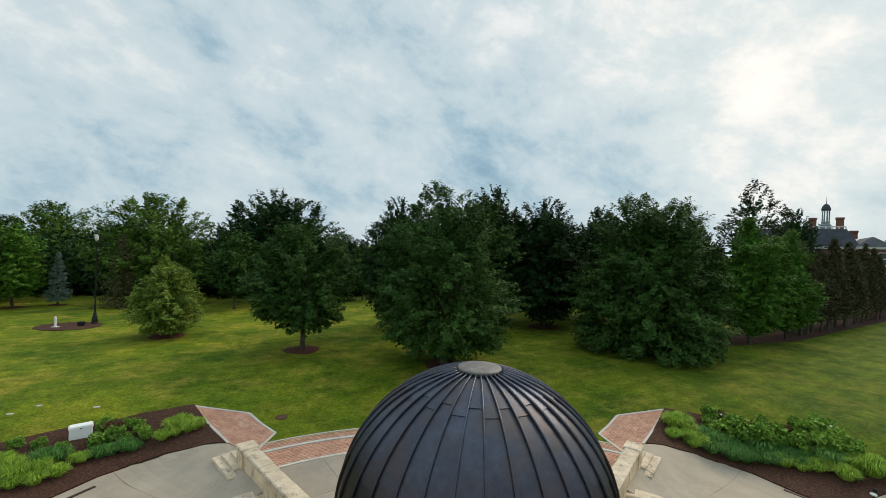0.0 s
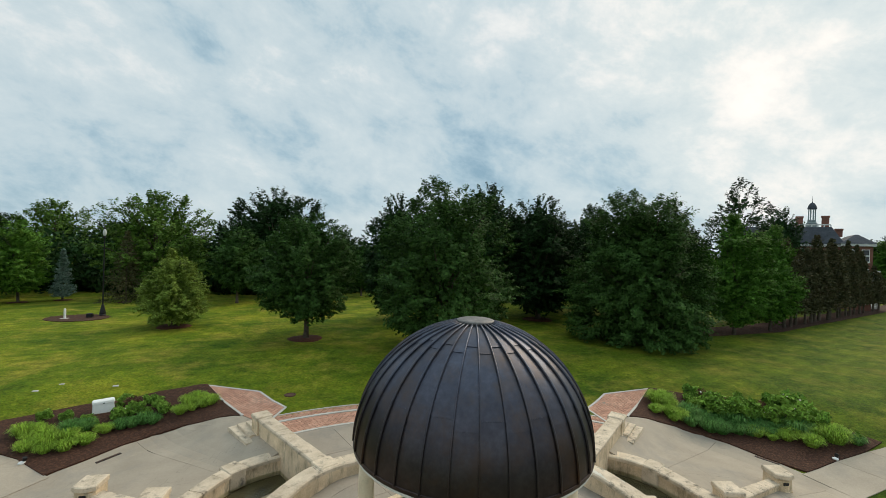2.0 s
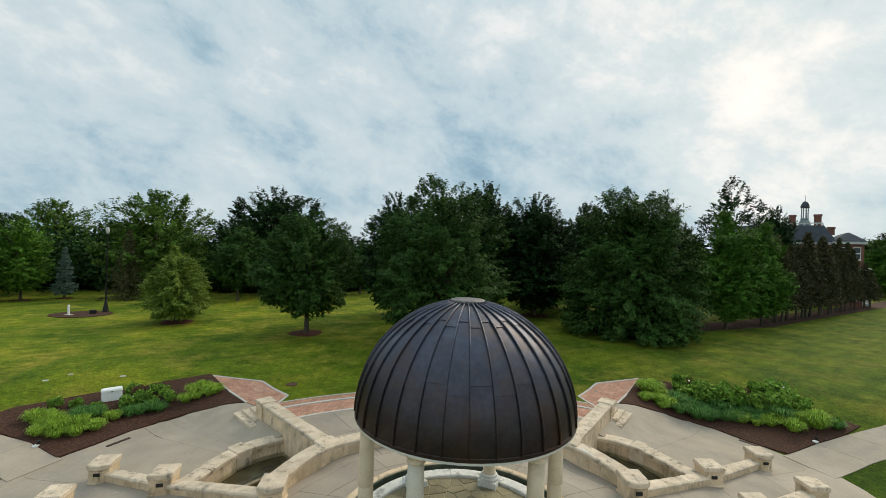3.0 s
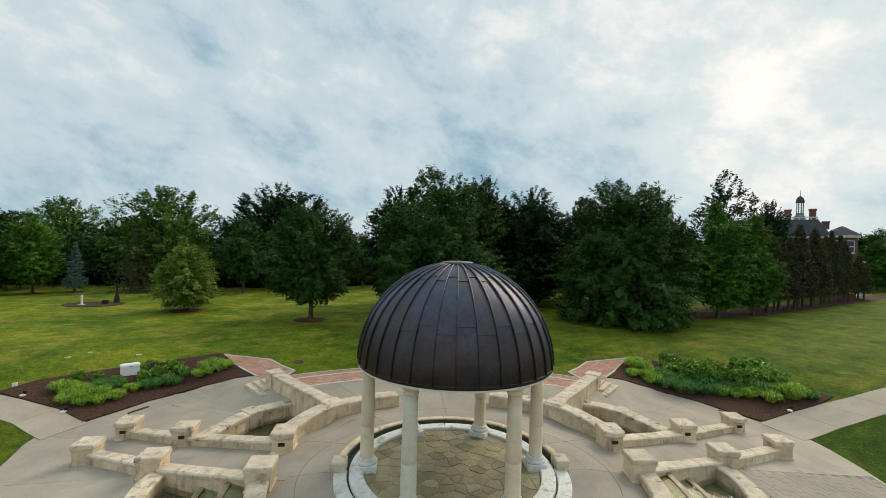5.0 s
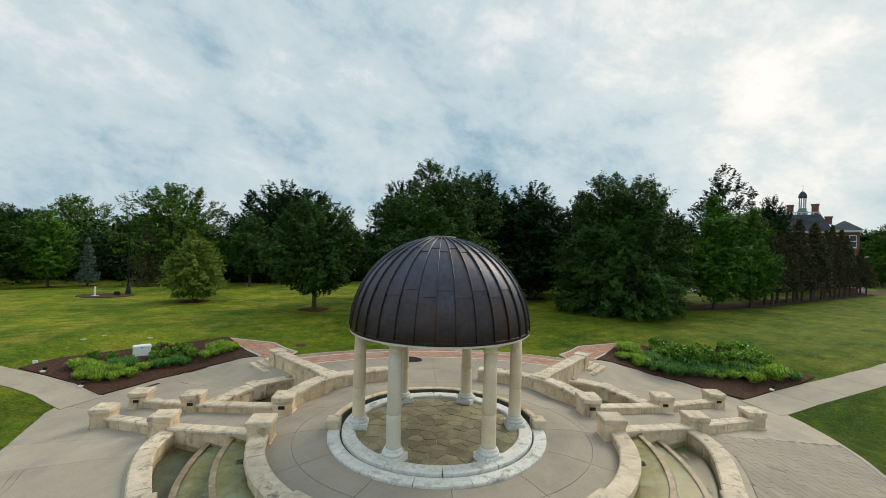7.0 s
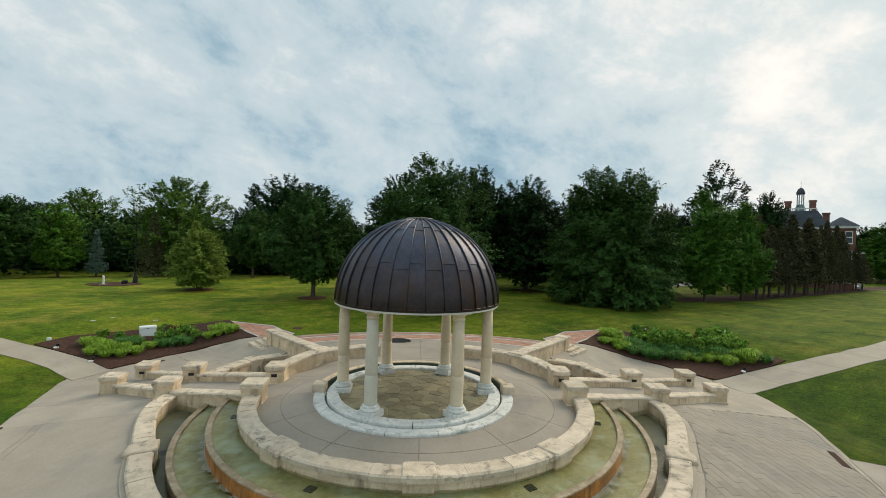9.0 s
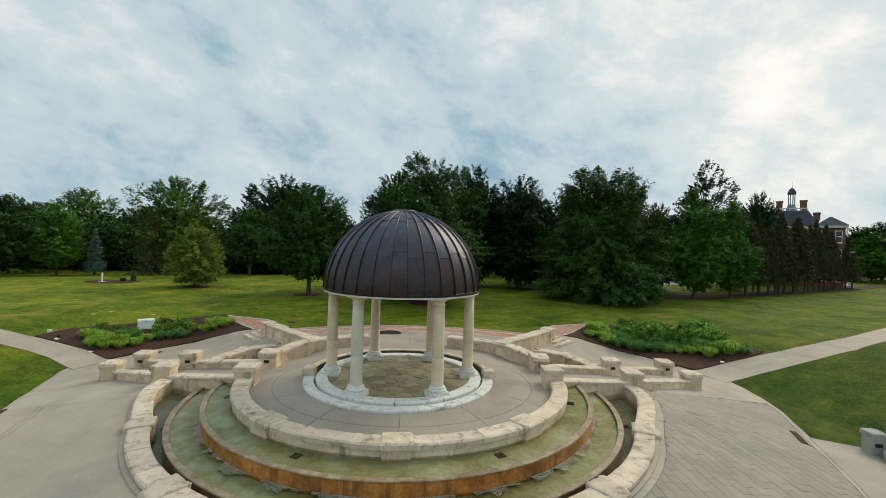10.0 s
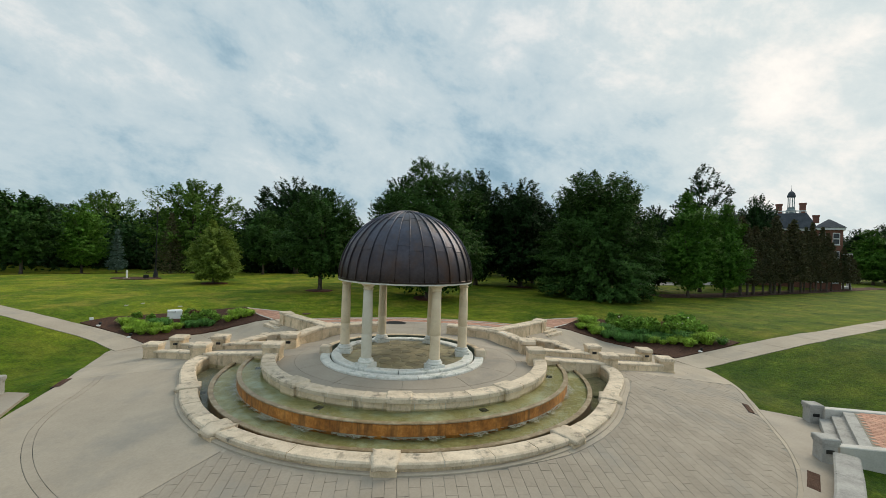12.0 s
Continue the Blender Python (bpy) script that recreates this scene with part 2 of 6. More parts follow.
M["paver"] = mat("cut_paver", [(0.275, 0.234, 0.184), (0.314, 0.268, 0.213), (0.349, 0.300, 0.239)], 0.85, scale=1.2, fine=20, bump=0.2,
                 stain=(0.248, 0.230, 0.200), stain_scale=0.5, stain_lo=0.52, stain_hi=0.75, rand=0.07)
M["joint"] = mat("joint_sand", [(0.237, 0.213, 0.172), (0.306, 0.275, 0.224)], 0.95, scale=3, fine=50, rand=0)
M["brick"] = mat("red_paving_brick", [(0.4032, 0.2065, 0.1440), (0.5152, 0.2832, 0.1980), (0.5824, 0.3540, 0.2580)], 0.9, scale=1.5, fine=30, bump=0.3, rand=0.14, island=True)
M["white_band"] = mat("pale_concrete_band", [(0.4592, 0.4346, 0.3936), (0.5412, 0.5166, 0.4756), (0.5904, 0.5658, 0.5248)], 0.85, scale=2, fine=25, bump=0.2, rand=0.03)
M["flag"] = mat("wet_flagstone", [(0.172, 0.144, 0.078), (0.261, 0.225, 0.130), (0.344, 0.306, 0.187)], 0.6, scale=1.6, fine=16, bump=0.4,
                stain=(0.1770, 0.1593, 0.0976), stain_scale=2.0, stain_lo=0.52, stain_hi=0.70, rand=0.30)
M["flag_joint"] = mat("pale_flag_joint", [(0.3250, 0.2875, 0.1875), (0.5000, 0.4500, 0.3250)], 0.9, scale=4, fine=40, rand=0)
M["paver_joint"] = mat("paver_joint", [(0.09, 0.085, 0.075), (0.19, 0.175, 0.15), (0.26, 0.24, 0.205), (0.30, 0.275, 0.235)], 0.95, scale=0.9, fine=5, bump=0.1, rand=0)
M["dome"] = mat("bronze_sheet", [(0.046, 0.046, 0.055), (0.060, 0.060, 0.071), (0.081, 0.082, 0.096)], 0.42, metal=0.92, scale=1.3, fine=9, bump=0.05,
                stain=(0.080, 0.060, 0.050), stain_scale=1.5, stain_lo=0.46, stain_hi=0.7, rand=0.035, spec=0.5)
def dome_sky_tint(m):
    """Paints reflections into the bronze: brown near the rim, blue-grey sky towards the crown."""
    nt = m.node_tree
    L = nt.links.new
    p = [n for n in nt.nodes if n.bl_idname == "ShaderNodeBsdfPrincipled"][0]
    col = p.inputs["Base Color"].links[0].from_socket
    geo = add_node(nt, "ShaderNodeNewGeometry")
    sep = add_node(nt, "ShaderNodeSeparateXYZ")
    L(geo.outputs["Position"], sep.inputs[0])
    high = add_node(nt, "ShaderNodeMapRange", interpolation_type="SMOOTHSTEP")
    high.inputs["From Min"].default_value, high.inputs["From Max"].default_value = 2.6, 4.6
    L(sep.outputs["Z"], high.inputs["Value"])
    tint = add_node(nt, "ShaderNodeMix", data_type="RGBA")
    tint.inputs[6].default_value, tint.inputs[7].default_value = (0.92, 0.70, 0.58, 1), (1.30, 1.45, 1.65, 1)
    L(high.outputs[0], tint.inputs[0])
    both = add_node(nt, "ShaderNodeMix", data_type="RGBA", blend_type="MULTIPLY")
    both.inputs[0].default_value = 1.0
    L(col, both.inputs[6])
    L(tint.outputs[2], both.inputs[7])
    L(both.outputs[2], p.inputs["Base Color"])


dome_sky_tint(M["dome"])
M["dome_cap"] = mat("weathered_cap", [(0.10, 0.095, 0.095), (0.16, 0.15, 0.145), (0.24, 0.23, 0.22)], 0.55, metal=0.3, scale=5, fine=25, rand=0)
M["soffit"] = mat("painted_rim", [(0.62, 0.60, 0.55), (0.72, 0.70, 0.65)], 0.6, scale=2, fine=20, bump=0.05, rand=0)
M["rust"] = mat("rust_streaked_weir", [(0.225, 0.081, 0.016), (0.450, 0.174, 0.036), (0.661, 0.300, 0.076)], 0.5, scale=2.5, fine=14, bump=0.4,
                stain=(0.12, 0.058, 0.022), stain_scale=4.0, stain_lo=0.46, stain_hi=0.66, rand=0.0, streak=0.10)
M["wet_weir"] = mat("wet_brown_weir", [(0.060, 0.038, 0.018), (0.125, 0.078, 0.036), (0.20, 0.130, 0.062)], 0.35, scale=2.5, fine=14, bump=0.4,
                stain=(0.05, 0.035, 0.018), stain_scale=5.0, stain_lo=0.48, stain_hi=0.66, rand=0.10, streak=0.08)
M["brown_silt"] = mat("brown_silt", [(0.055, 0.038, 0.018), (0.095, 0.070, 0.034), (0.16, 0.125, 0.07)], 0.8, scale=2.5, fine=15, bump=0.2, rand=0)
M["olive_silt"] = mat("olive_silt", [(0.050, 0.046, 0.020), (0.10, 0.092, 0.046), (0.17, 0.16, 0.09)], 0.8, scale=1.2, fine=10, bump=0.2, rand=0)
M["silt"] = mat("dark_silt", [(0.035, 0.036, 0.022), (0.075, 0.075, 0.045)], 0.8, scale=8, fine=40, bump=0.3, rand=0)
M["column_stained"] = mat("streaked_column", [(0.53, 0.48, 0.385), (0.62, 0.575, 0.475), (0.68, 0.64, 0.545)], 0.8, scale=1.2, fine=25, bump=0.25,
                stain=(0.17, 0.155, 0.125), stain_scale=2.6, stain_lo=0.59, stain_hi=0.66, rand=0, streak=0.03)
M["weir_lip"] = mat("weir_lip", [(0.16, 0.105, 0.05), (0.26, 0.19, 0.105), (0.40, 0.33, 0.22)], 0.4, scale=4, fine=22, bump=0.4, rand=0.05,
                    stain=(0.44, 0.38, 0.28), stain_scale=6.0, stain_lo=0.56, stain_hi=0.70)
M["algae"] = mat("dark_algae", [(0.018, 0.030, 0.022), (0.045, 0.065, 0.045), (0.09, 0.12, 0.09)], 0.4, scale=5, fine=30, bump=0.4, rand=0)
M["pool"] = mat("algae_pool_floor", [(0.185, 0.155, 0.052), (0.280, 0.245, 0.105), (0.381, 0.335, 0.168)], 0.7, scale=1.0, fine=8, bump=0.2,
                stain=(0.44, 0.46, 0.37), stain_scale=0.9, stain_lo=0.50, stain_hi=0.70, rand=0)
def lawn_mat():
    """Mown grass: patches, mowing stripes, tufts and blades as noise at four sizes."""
    m = mat("mown_lawn", [(0.034, 0.088, 0.004), (0.118, 0.168, 0.008), (0.240, 0.252, 0.018)], 0.9, scale=0.30, fine=9.0, bump=0.0,
            stain=(0.270, 0.215, 0.035), stain_scale=0.45, stain_lo=0.49, stain_hi=0.76, rand=0, spec=0.12)
    nt = m.node_tree
    L = nt.links.new
    p = [n for n in nt.nodes if n.bl_idname == "ShaderNodeBsdfPrincipled"][0]
    col = p.inputs["Base Color"].links[0].from_socket
    geo = add_node(nt, "ShaderNodeNewGeometry")
    total = None
    for scale, detail, lo, hi in ((0.9, 5, 0.78, 1.22), (3.2, 6, 0.72, 1.28), (14.0, 6, 0.55, 1.45)):
        n = add_node(nt, "ShaderNodeTexNoise")
        n.inputs["Scale"].default_value, n.inputs["Detail"].default_value, n.inputs["Roughness"].default_value = scale, detail, 0.7
        L(geo.outputs["Position"], n.inputs["Vector"])
        r = add_node(nt, "ShaderNodeMapRange")
        r.inputs["From Min"].default_value, r.inputs["From Max"].default_value = 0.30, 0.70
        r.inputs["To Min"].default_value, r.inputs["To Max"].default_value = lo, hi
        L(n.outputs["Fac"], r.inputs["Value"])
        s = add_node(nt, "ShaderNodeVectorMath", operation="SCALE")
        L(col, s.inputs[0])
        L(r.outputs[0], s.inputs["Scale"])
        col = s.outputs[0]
        last = n
    sep = add_node(nt, "ShaderNodeSeparateXYZ")
    L(geo.outputs["Position"], sep.inputs[0])
    lush = add_node(nt, "ShaderNodeMapRange")
    lush.inputs["From Min"].default_value, lush.inputs["From Max"].default_value = 3.0, 11.0
    L(sep.outputs["Y"], lush.inputs["Value"])
    wet = add_node(nt, "ShaderNodeMix", data_type="RGBA", blend_type="MULTIPLY")
    wet.inputs[0].default_value = 1.0
    L(col, wet.inputs[6])
    wet.inputs[7].default_value = (0.44, 0.60, 0.36, 1)
    both = add_node(nt, "ShaderNodeMix", data_type="RGBA")
    L(lush.outputs[0], both.inputs[0])
    L(wet.outputs[2], both.inputs[6])
    L(col, both.inputs[7])
    col = both.outputs[2]
    # the grass colour is darker towards the east
    east = add_node(nt, "ShaderNodeMapRange")
    east.inputs["From Min"].default_value, east.inputs["From Max"].default_value = 2.0, 14.0
    L(sep.outputs["X"], east.inputs["Value"])
    east_dark = add_node(nt, "ShaderNodeMix", data_type="RGBA", blend_type="MULTIPLY")
    L(east.outputs[0], east_dark.inputs[0])
    L(col, east_dark.inputs[6])
    east_dark.inputs[7].default_value = (0.66, 0.72, 0.66, 1)
    col = east_dark.outputs[2]
    w = add_node(nt, "ShaderNodeTexWave")
    w.inputs["Scale"].default_value, w.inputs["Distortion"].default_value, w.inputs["Detail"].default_value = 0.32, 2.0, 3
    mp = add_node(nt, "ShaderNodeMapping")
    mp.inputs["Rotation"].default_value = (0, 0, radians(62))
    L(geo.outputs["Position"], mp.inputs[0])
    L(mp.outputs[0], w.inputs["Vector"])
    r = add_node(nt, "ShaderNodeMapRange")
    r.inputs["To Min"].default_value, r.inputs["To Max"].default_value = 0.94, 1.06
    L(w.outputs["Fac"], r.inputs["Value"])
    s = add_node(nt, "ShaderNodeVectorMath", operation="SCALE")
    L(col, s.inputs[0])
    L(r.outputs[0], s.inputs["Scale"])
    L(s.outputs[0], p.inputs["Base Color"])
    b = add_node(nt, "ShaderNodeBump")
    b.inputs["Strength"].default_value, b.inputs["Distance"].default_value = 0.7, 0.06
    L(last.outputs["Fac"], b.inputs["Height"])
    L(b.outputs[0], p.inputs["Normal"])
    return m


M["lawn"] = lawn_mat()
M["mulch"] = mat("bark_mulch", [(0.023, 0.009, 0.005), (0.053, 0.021, 0.011), (0.132, 0.062, 0.032)], 0.95, scale=14, fine=80, bump=1.0, bump_dist=0.03, rand=0)
M["mulch_red"] = mat("red_bark_mulch", [(0.040, 0.0130, 0.0070), (0.085, 0.0270, 0.0140), (0.15, 0.055, 0.030)], 0.95, scale=10, fine=60, bump=1.0, bump_dist=0.03, rand=0)
M["bark"] = mat("tree_bark", [(0.050, 0.040, 0.030), (0.090, 0.072, 0.052), (0.13, 0.105, 0.08)], 0.95, scale=5, fine=30, bump=0.8, bump_dist=0.02, rand=0.1)
M["iron"] = mat("black_iron", [(0.012, 0.012, 0.013), (0.022, 0.022, 0.022)], 0.45, metal=0.4, scale=4, fine=30, bump=0.05, rand=0)
M["lamp_glass"] = mat("pale_lamp_glass", [(0.50, 0.51, 0.50), (0.62, 0.63, 0.62)], 0.2, scale=4, fine=30, bump=0, rand=0)
M["grate"] = mat("rusty_drain_grate", [(0.09, 0.045, 0.03), (0.16, 0.085, 0.055)], 0.8, metal=0.2, scale=6, fine=40, bump=0.4, rand=0)
M["white"] = mat("white_paint", [(0.814, 0.814, 0.792), (0.902, 0.902, 0.880)], 0.5, scale=2, fine=12, bump=0.05, rand=0)
M["slot"] = mat("dark_light_recess", [(0.010, 0.010, 0.010), (0.02, 0.02, 0.02)], 0.5, scale=4, fine=30, bump=0, rand=0)
M["house_brick"] = mat("house_brick", [(0.15, 0.068, 0.048), (0.21, 0.095, 0.068), (0.27, 0.130, 0.095)], 0.9, scale=0.8, fine=6, bump=0.3, rand=0)
M["slate"] = mat("slate_roof", [(0.035, 0.042, 0.052), (0.055, 0.064, 0.078), (0.080, 0.092, 0.11)], 0.85, scale=1.0, fine=6, bump=0.3, rand=0)
M["trim"] = mat("white_trim", [(0.62, 0.63, 0.62), (0.74, 0.75, 0.74)], 0.6, scale=2, fine=10, bump=0, rand=0)
M["pane"] = mat("dark_pane", [(0.03, 0.035, 0.04), (0.05, 0.055, 0.06)], 0.08, scale=2, fine=10, bump=0, rand=0)
M["verdigris"] = mat("verdigris_cupola", [(0.19, 0.255, 0.26), (0.28, 0.345, 0.35)], 0.6, scale=2, fine=10, bump=0.1, rand=0)
M["asphalt"] = mat("pale_road", [(0.30, 0.29, 0.27), (0.38, 0.37, 0.35)], 0.9, scale=1, fine=12, bump=0.1, rand=0)


def leaf_mat(name, stops, rand=0.5, trans=0.12):
    return mat(name, stops, 0.7, scale=0.9, fine=6, bump=0, rand=rand, island=True, trans=trans, spec=0.12)


M["leaf_mid"] = leaf_mat("leaf_mid_green", [(0.031, 0.076, 0.016), (0.049, 0.112, 0.023), (0.071, 0.144, 0.032)])
M["leaf_dark"] = leaf_mat("leaf_dark_green", [(0.012, 0.035, 0.008), (0.019, 0.052, 0.013), (0.029, 0.072, 0.018)])
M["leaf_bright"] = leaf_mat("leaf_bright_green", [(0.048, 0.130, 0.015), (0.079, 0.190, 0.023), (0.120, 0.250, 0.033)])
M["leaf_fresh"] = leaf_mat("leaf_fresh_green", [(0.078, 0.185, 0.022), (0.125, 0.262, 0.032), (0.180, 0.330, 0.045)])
M["leaf_olive"] = leaf_mat("leaf_olive", [(0.112, 0.176, 0.028), (0.190, 0.272, 0.045), (0.285, 0.370, 0.070)])
M["leaf_yellowish"] = leaf_mat("leaf_yellowish", [(0.055, 0.122, 0.017), (0.088, 0.168, 0.025), (0.130, 0.215, 0.035)])
M["needle_blue"] = leaf_mat("needle_blue", [(0.094, 0.166, 0.127), (0.173, 0.257, 0.211), (0.268, 0.347, 0.293)])
M["needle_brown"] = leaf_mat("needle_brown", [(0.040, 0.048, 0.022), (0.062, 0.063, 0.028), (0.100, 0.076, 0.040)])
M["needle_rust"] = leaf_mat("needle_rust", [(0.059, 0.072, 0.031), (0.091, 0.092, 0.041), (0.138, 0.119, 0.055)])
M["grass_blade"] = leaf_mat("grass_blade", [(0.150, 0.280, 0.027), (0.245, 0.395, 0.045), (0.350, 0.490, 0.070)])
M["grass_deep"] = leaf_mat("grass_deep", [(0.0616, 0.1690, 0.0405), (0.0946, 0.2250, 0.0504), (0.1364, 0.2810, 0.0675)])
M["shrub"] = leaf_mat("shrub_leaf", [(0.1013, 0.2148, 0.0330), (0.1769, 0.3156, 0.0460), (0.2930, 0.4296, 0.0790)])
M["shrub_red"] = leaf_mat("shrub_red_leaf", [(0.078, 0.039, 0.026), (0.130, 0.065, 0.042), (0.169, 0.098, 0.058)])
M["bloom"] = mat("pale_bloom", [(0.70, 0.66, 0.55), (0.80, 0.77, 0.66)], 0.6, scale=4, fine=20, bump=0, rand=0.1)


def water_mat():
    m = bpy.data.materials.new("fountain_water")
    m.use_nodes = True
    nt = m.node_tree
    nt.nodes.clear()
    out = add_node(nt, "ShaderNodeOutputMaterial")
    gl = add_node(nt, "ShaderNodeBsdfGlossy")
    gl.inputs["Roughness"].default_value = 0.14
    tr = add_node(nt, "ShaderNodeBsdfTransparent")
    tr.inputs["Color"].default_value = (0.86, 0.90, 0.80, 1)
    fr = add_node(nt, "ShaderNodeFresnel")
    fr.inputs["IOR"].default_value = 1.24
    mx = add_node(nt, "ShaderNodeMixShader")
    n = add_node(nt, "ShaderNodeTexNoise")
    n.inputs["Scale"].default_value, n.inputs["Detail"].default_value = 5.0, 4
    geo = add_node(nt, "ShaderNodeNewGeometry")
    nt.links.new(geo.outputs["Position"], n.inputs["Vector"])
    b = add_node(nt, "ShaderNodeBump")
    b.inputs["Strength"].default_value, b.inputs["Distance"].default_value = 0.25, 0.03
    nt.links.new(n.outputs["Fac"], b.inputs["Height"])
    nt.links.new(b.outputs[0], gl.inputs["Normal"])
    nt.links.new(b.outputs[0], fr.inputs["Normal"])
    nt.links.new(fr.outputs[0], mx.inputs[0])
    nt.links.new(tr.outputs[0], mx.inputs[1])
    nt.links.new(gl.outputs[0], mx.inputs[2])
    nt.links.new(mx.outputs[0], out.inputs[0])
    return m


M["water"] = water_mat()
M["foam"] = mat("water_foam", [(0.289, 0.282, 0.228), (0.498, 0.480, 0.414)], 0.6, scale=6, fine=40, bump=0.5, rand=0.1)


# ---------------------------------------------------------------- mesh helpers
def thing(name, x=0.0, y=0.0, z=0.0, turn=0.0, label="", category="", group="", kind=""):
    e = new(name)
    e.empty_display_size = 0.2
    e.matrix_world = pose(x, y, z, 0, 0, turn)
    return tagged(e, label, category, group, kind)


def mesh_of(name, verts, faces, material=None, flat=True):
    me = bpy.data.meshes.new(name)
    me.from_pydata([tuple(v) for v in verts], [], faces)
    if material:
        me.materials.append(material)
    if not flat:
        me.polygons.foreach_set("use_smooth", [True] * len(me.polygons))
    me.update()
    return me


def part(name, source, material, parent, label="", at=None, smooth_it=False):
    """One mesh under a thing or a part. source: a bmesh, a mesh, or (verts, faces). at: its pose under the parent."""
    if isinstance(source, bmesh.types.BMesh):
        me = bpy.data.meshes.new(name)
        source.to_mesh(me)
        source.free()
    elif isinstance(source, tuple):
        me = mesh_of(name, *source)
    else:
        me = source
    if material and not me.materials:
        me.materials.append(material)
    if smooth_it:
        me.polygons.foreach_set("use_smooth", [True] * len(me.polygons))
    ob = new(name, me)
    if parent is not None:
        ob.parent = parent
    if at is not None:
        ob.matrix_basis = at
    if label:
        tagged(ob, label)
    return ob


def sweep(path, profile, z_at=None, closed=False):
    """A prism of one profile [(across, z), ...] along a line of points on the plan; z_at gives the height added at each point."""
    n, k = len(path), len(profile)
    verts, faces = [], []
    for i, (x, y) in enumerate(path):
        a, b = path[(i - 1) % n if closed else max(0, i - 1)], path[(i + 1) % n if closed else min(n - 1, i + 1)]
        tx, ty = b[0] - a[0], b[1] - a[1]
        s = math.hypot(tx, ty) or 1.0
        nx, ny = -ty / s, tx / s
        zz = z_at(i / (n if closed else max(1, n - 1)), x, y) if z_at else 0.0
        verts += [(x + nx * o, y + ny * o, zz + z) for o, z in profile]
    for i in range(n if closed else n - 1):
        j = (i + 1) % n
        for m in range(k):
            m2 = (m + 1) % k
            faces.append((i * k + m, j * k + m, j * k + m2, i * k + m2))
    if not closed:
        faces.append(tuple(range(k)))
        faces.append(tuple(reversed(range((n - 1) * k, n * k))))
    return verts, faces


def slab_profile(w0, w1, z0, z1, c=0.02):
    """A block with chamfered upper edges, from w0 to w1 across."""
    return [(w0, z0), (w1, z0), (w1, z1 - c), (w1 - c, z1), (w0 + c, z1), (w0, z1 - c)]


def split(path, length, gap):
    """Cuts a line into pieces of about one length, with a gap between; each piece is a line of its own, with its span (from 0 to 1)."""
    d = [0.0]
    for a, b in zip(path, path[1:]):
        d.append(d[-1] + math.dist(a, b))
    total = d[-1]
    n = max(1, round(total / length))

    def point(s):
        for i in range(len(d) - 1):
            if s <= d[i + 1] or i == len(d) - 2:
                u = (s - d[i]) / max(1e-9, d[i + 1] - d[i])
                return (path[i][0] + u * (path[i + 1][0] - path[i][0]), path[i][1] + u * (path[i + 1][1] - path[i][1]))

    out = []
    for i in range(n):
        s0, s1 = total * i / n + gap / 2, total * (i + 1) / n - gap / 2
        m = 4
        out.append(([point(s0 + (s1 - s0) * q / m) for q in range(m + 1)], s0 / total, s1 / total))
    return out


def box_mesh(name, lx, ly, z0, z1, c=0.012, taper=0.0, material=None):
    """A block with chamfered upright and upper edges, centred on its own axis."""
    hx, hy = lx / 2, ly / 2

    def loop(hx, hy, c, z):
        return [(-hx + c, -hy, z), (hx - c, -hy, z), (hx, -hy + c, z), (hx, hy - c, z), (hx - c, hy, z), (-hx + c, hy, z), (-hx, hy - c, z), (-hx, -hy + c, z)]

    v = loop(hx, hy, c, z0) + loop(hx - taper, hy - taper, c, z1 - c) + loop(hx - taper - c, hy - taper - c, c, z1)
    f = [tuple(reversed(range(8))), tuple(range(16, 24))]
    for s in (0, 8):
        for i in range(8):
            j = (i + 1) % 8
            f.append((s + i, s + j, s + 8 + j, s + 8 + i))
    return mesh_of(name, v, f, material)


def lathe(profile, n=32, cap=True):
    verts, faces = [], []
    for r, z in profile:
        verts += [(r * math.cos(2 * math.pi * i / n), r * math.sin(2 * math.pi * i / n), z) for i in range(n)]
    for k in range(len(profile) - 1):
        for i in range(n):
            j = (i + 1) % n
            faces.append((k * n + i, k * n + j, (k + 1) * n + j, (k + 1) * n + i))
    if cap:
        faces.append(tuple(reversed(range(n))))
        faces.append(tuple(range((len(profile) - 1) * n, len(profile) * n)))
    return verts, faces


def polygon_sheet(points, z_fn, depth=0.12, lift=0.0):
    """A slab over a polygon of the plan, laid on the land, with its sides down by depth; cut finely enough to follow the land."""
    bm = bmesh.new()
    vs = [bm.verts.new((x, y, 0)) for x, y in points]
    f = bm.faces.new(vs)
    f.normal_update()
    if f.normal.z < 0:
        f.normal_flip()
    xs, ys = [p[0] for p in points], [p[1] for p in points]
    step = max(0.8, max(max(xs) - min(xs), max(ys) - min(ys)) / 26)
    for axis, lo, hi in ((0, min(xs), max(xs)), (1, min(ys), max(ys))):
        k = lo + step
        while k < hi:
            co, no = [0, 0, 0], [0, 0, 0]
            co[axis], no[axis] = k, 1
            bmesh.ops.bisect_plane(bm, geom=bm.verts[:] + bm.edges[:] + bm.faces[:], plane_co=co, plane_no=no)
            k += step
    rim = [e for e in bm.edges if e.is_boundary]
    made = bmesh.ops.extrude_edge_only(bm, edges=rim)
    low = {v for v in made["geom"] if isinstance(v, bmesh.types.BMVert)}
    for v in bm.verts:
        v.co.z = z_fn(v.co.x, v.co.y) + lift - (depth if v in low else 0)
    bmesh.ops.recalc_face_normals(bm, faces=bm.faces[:])
    return bm


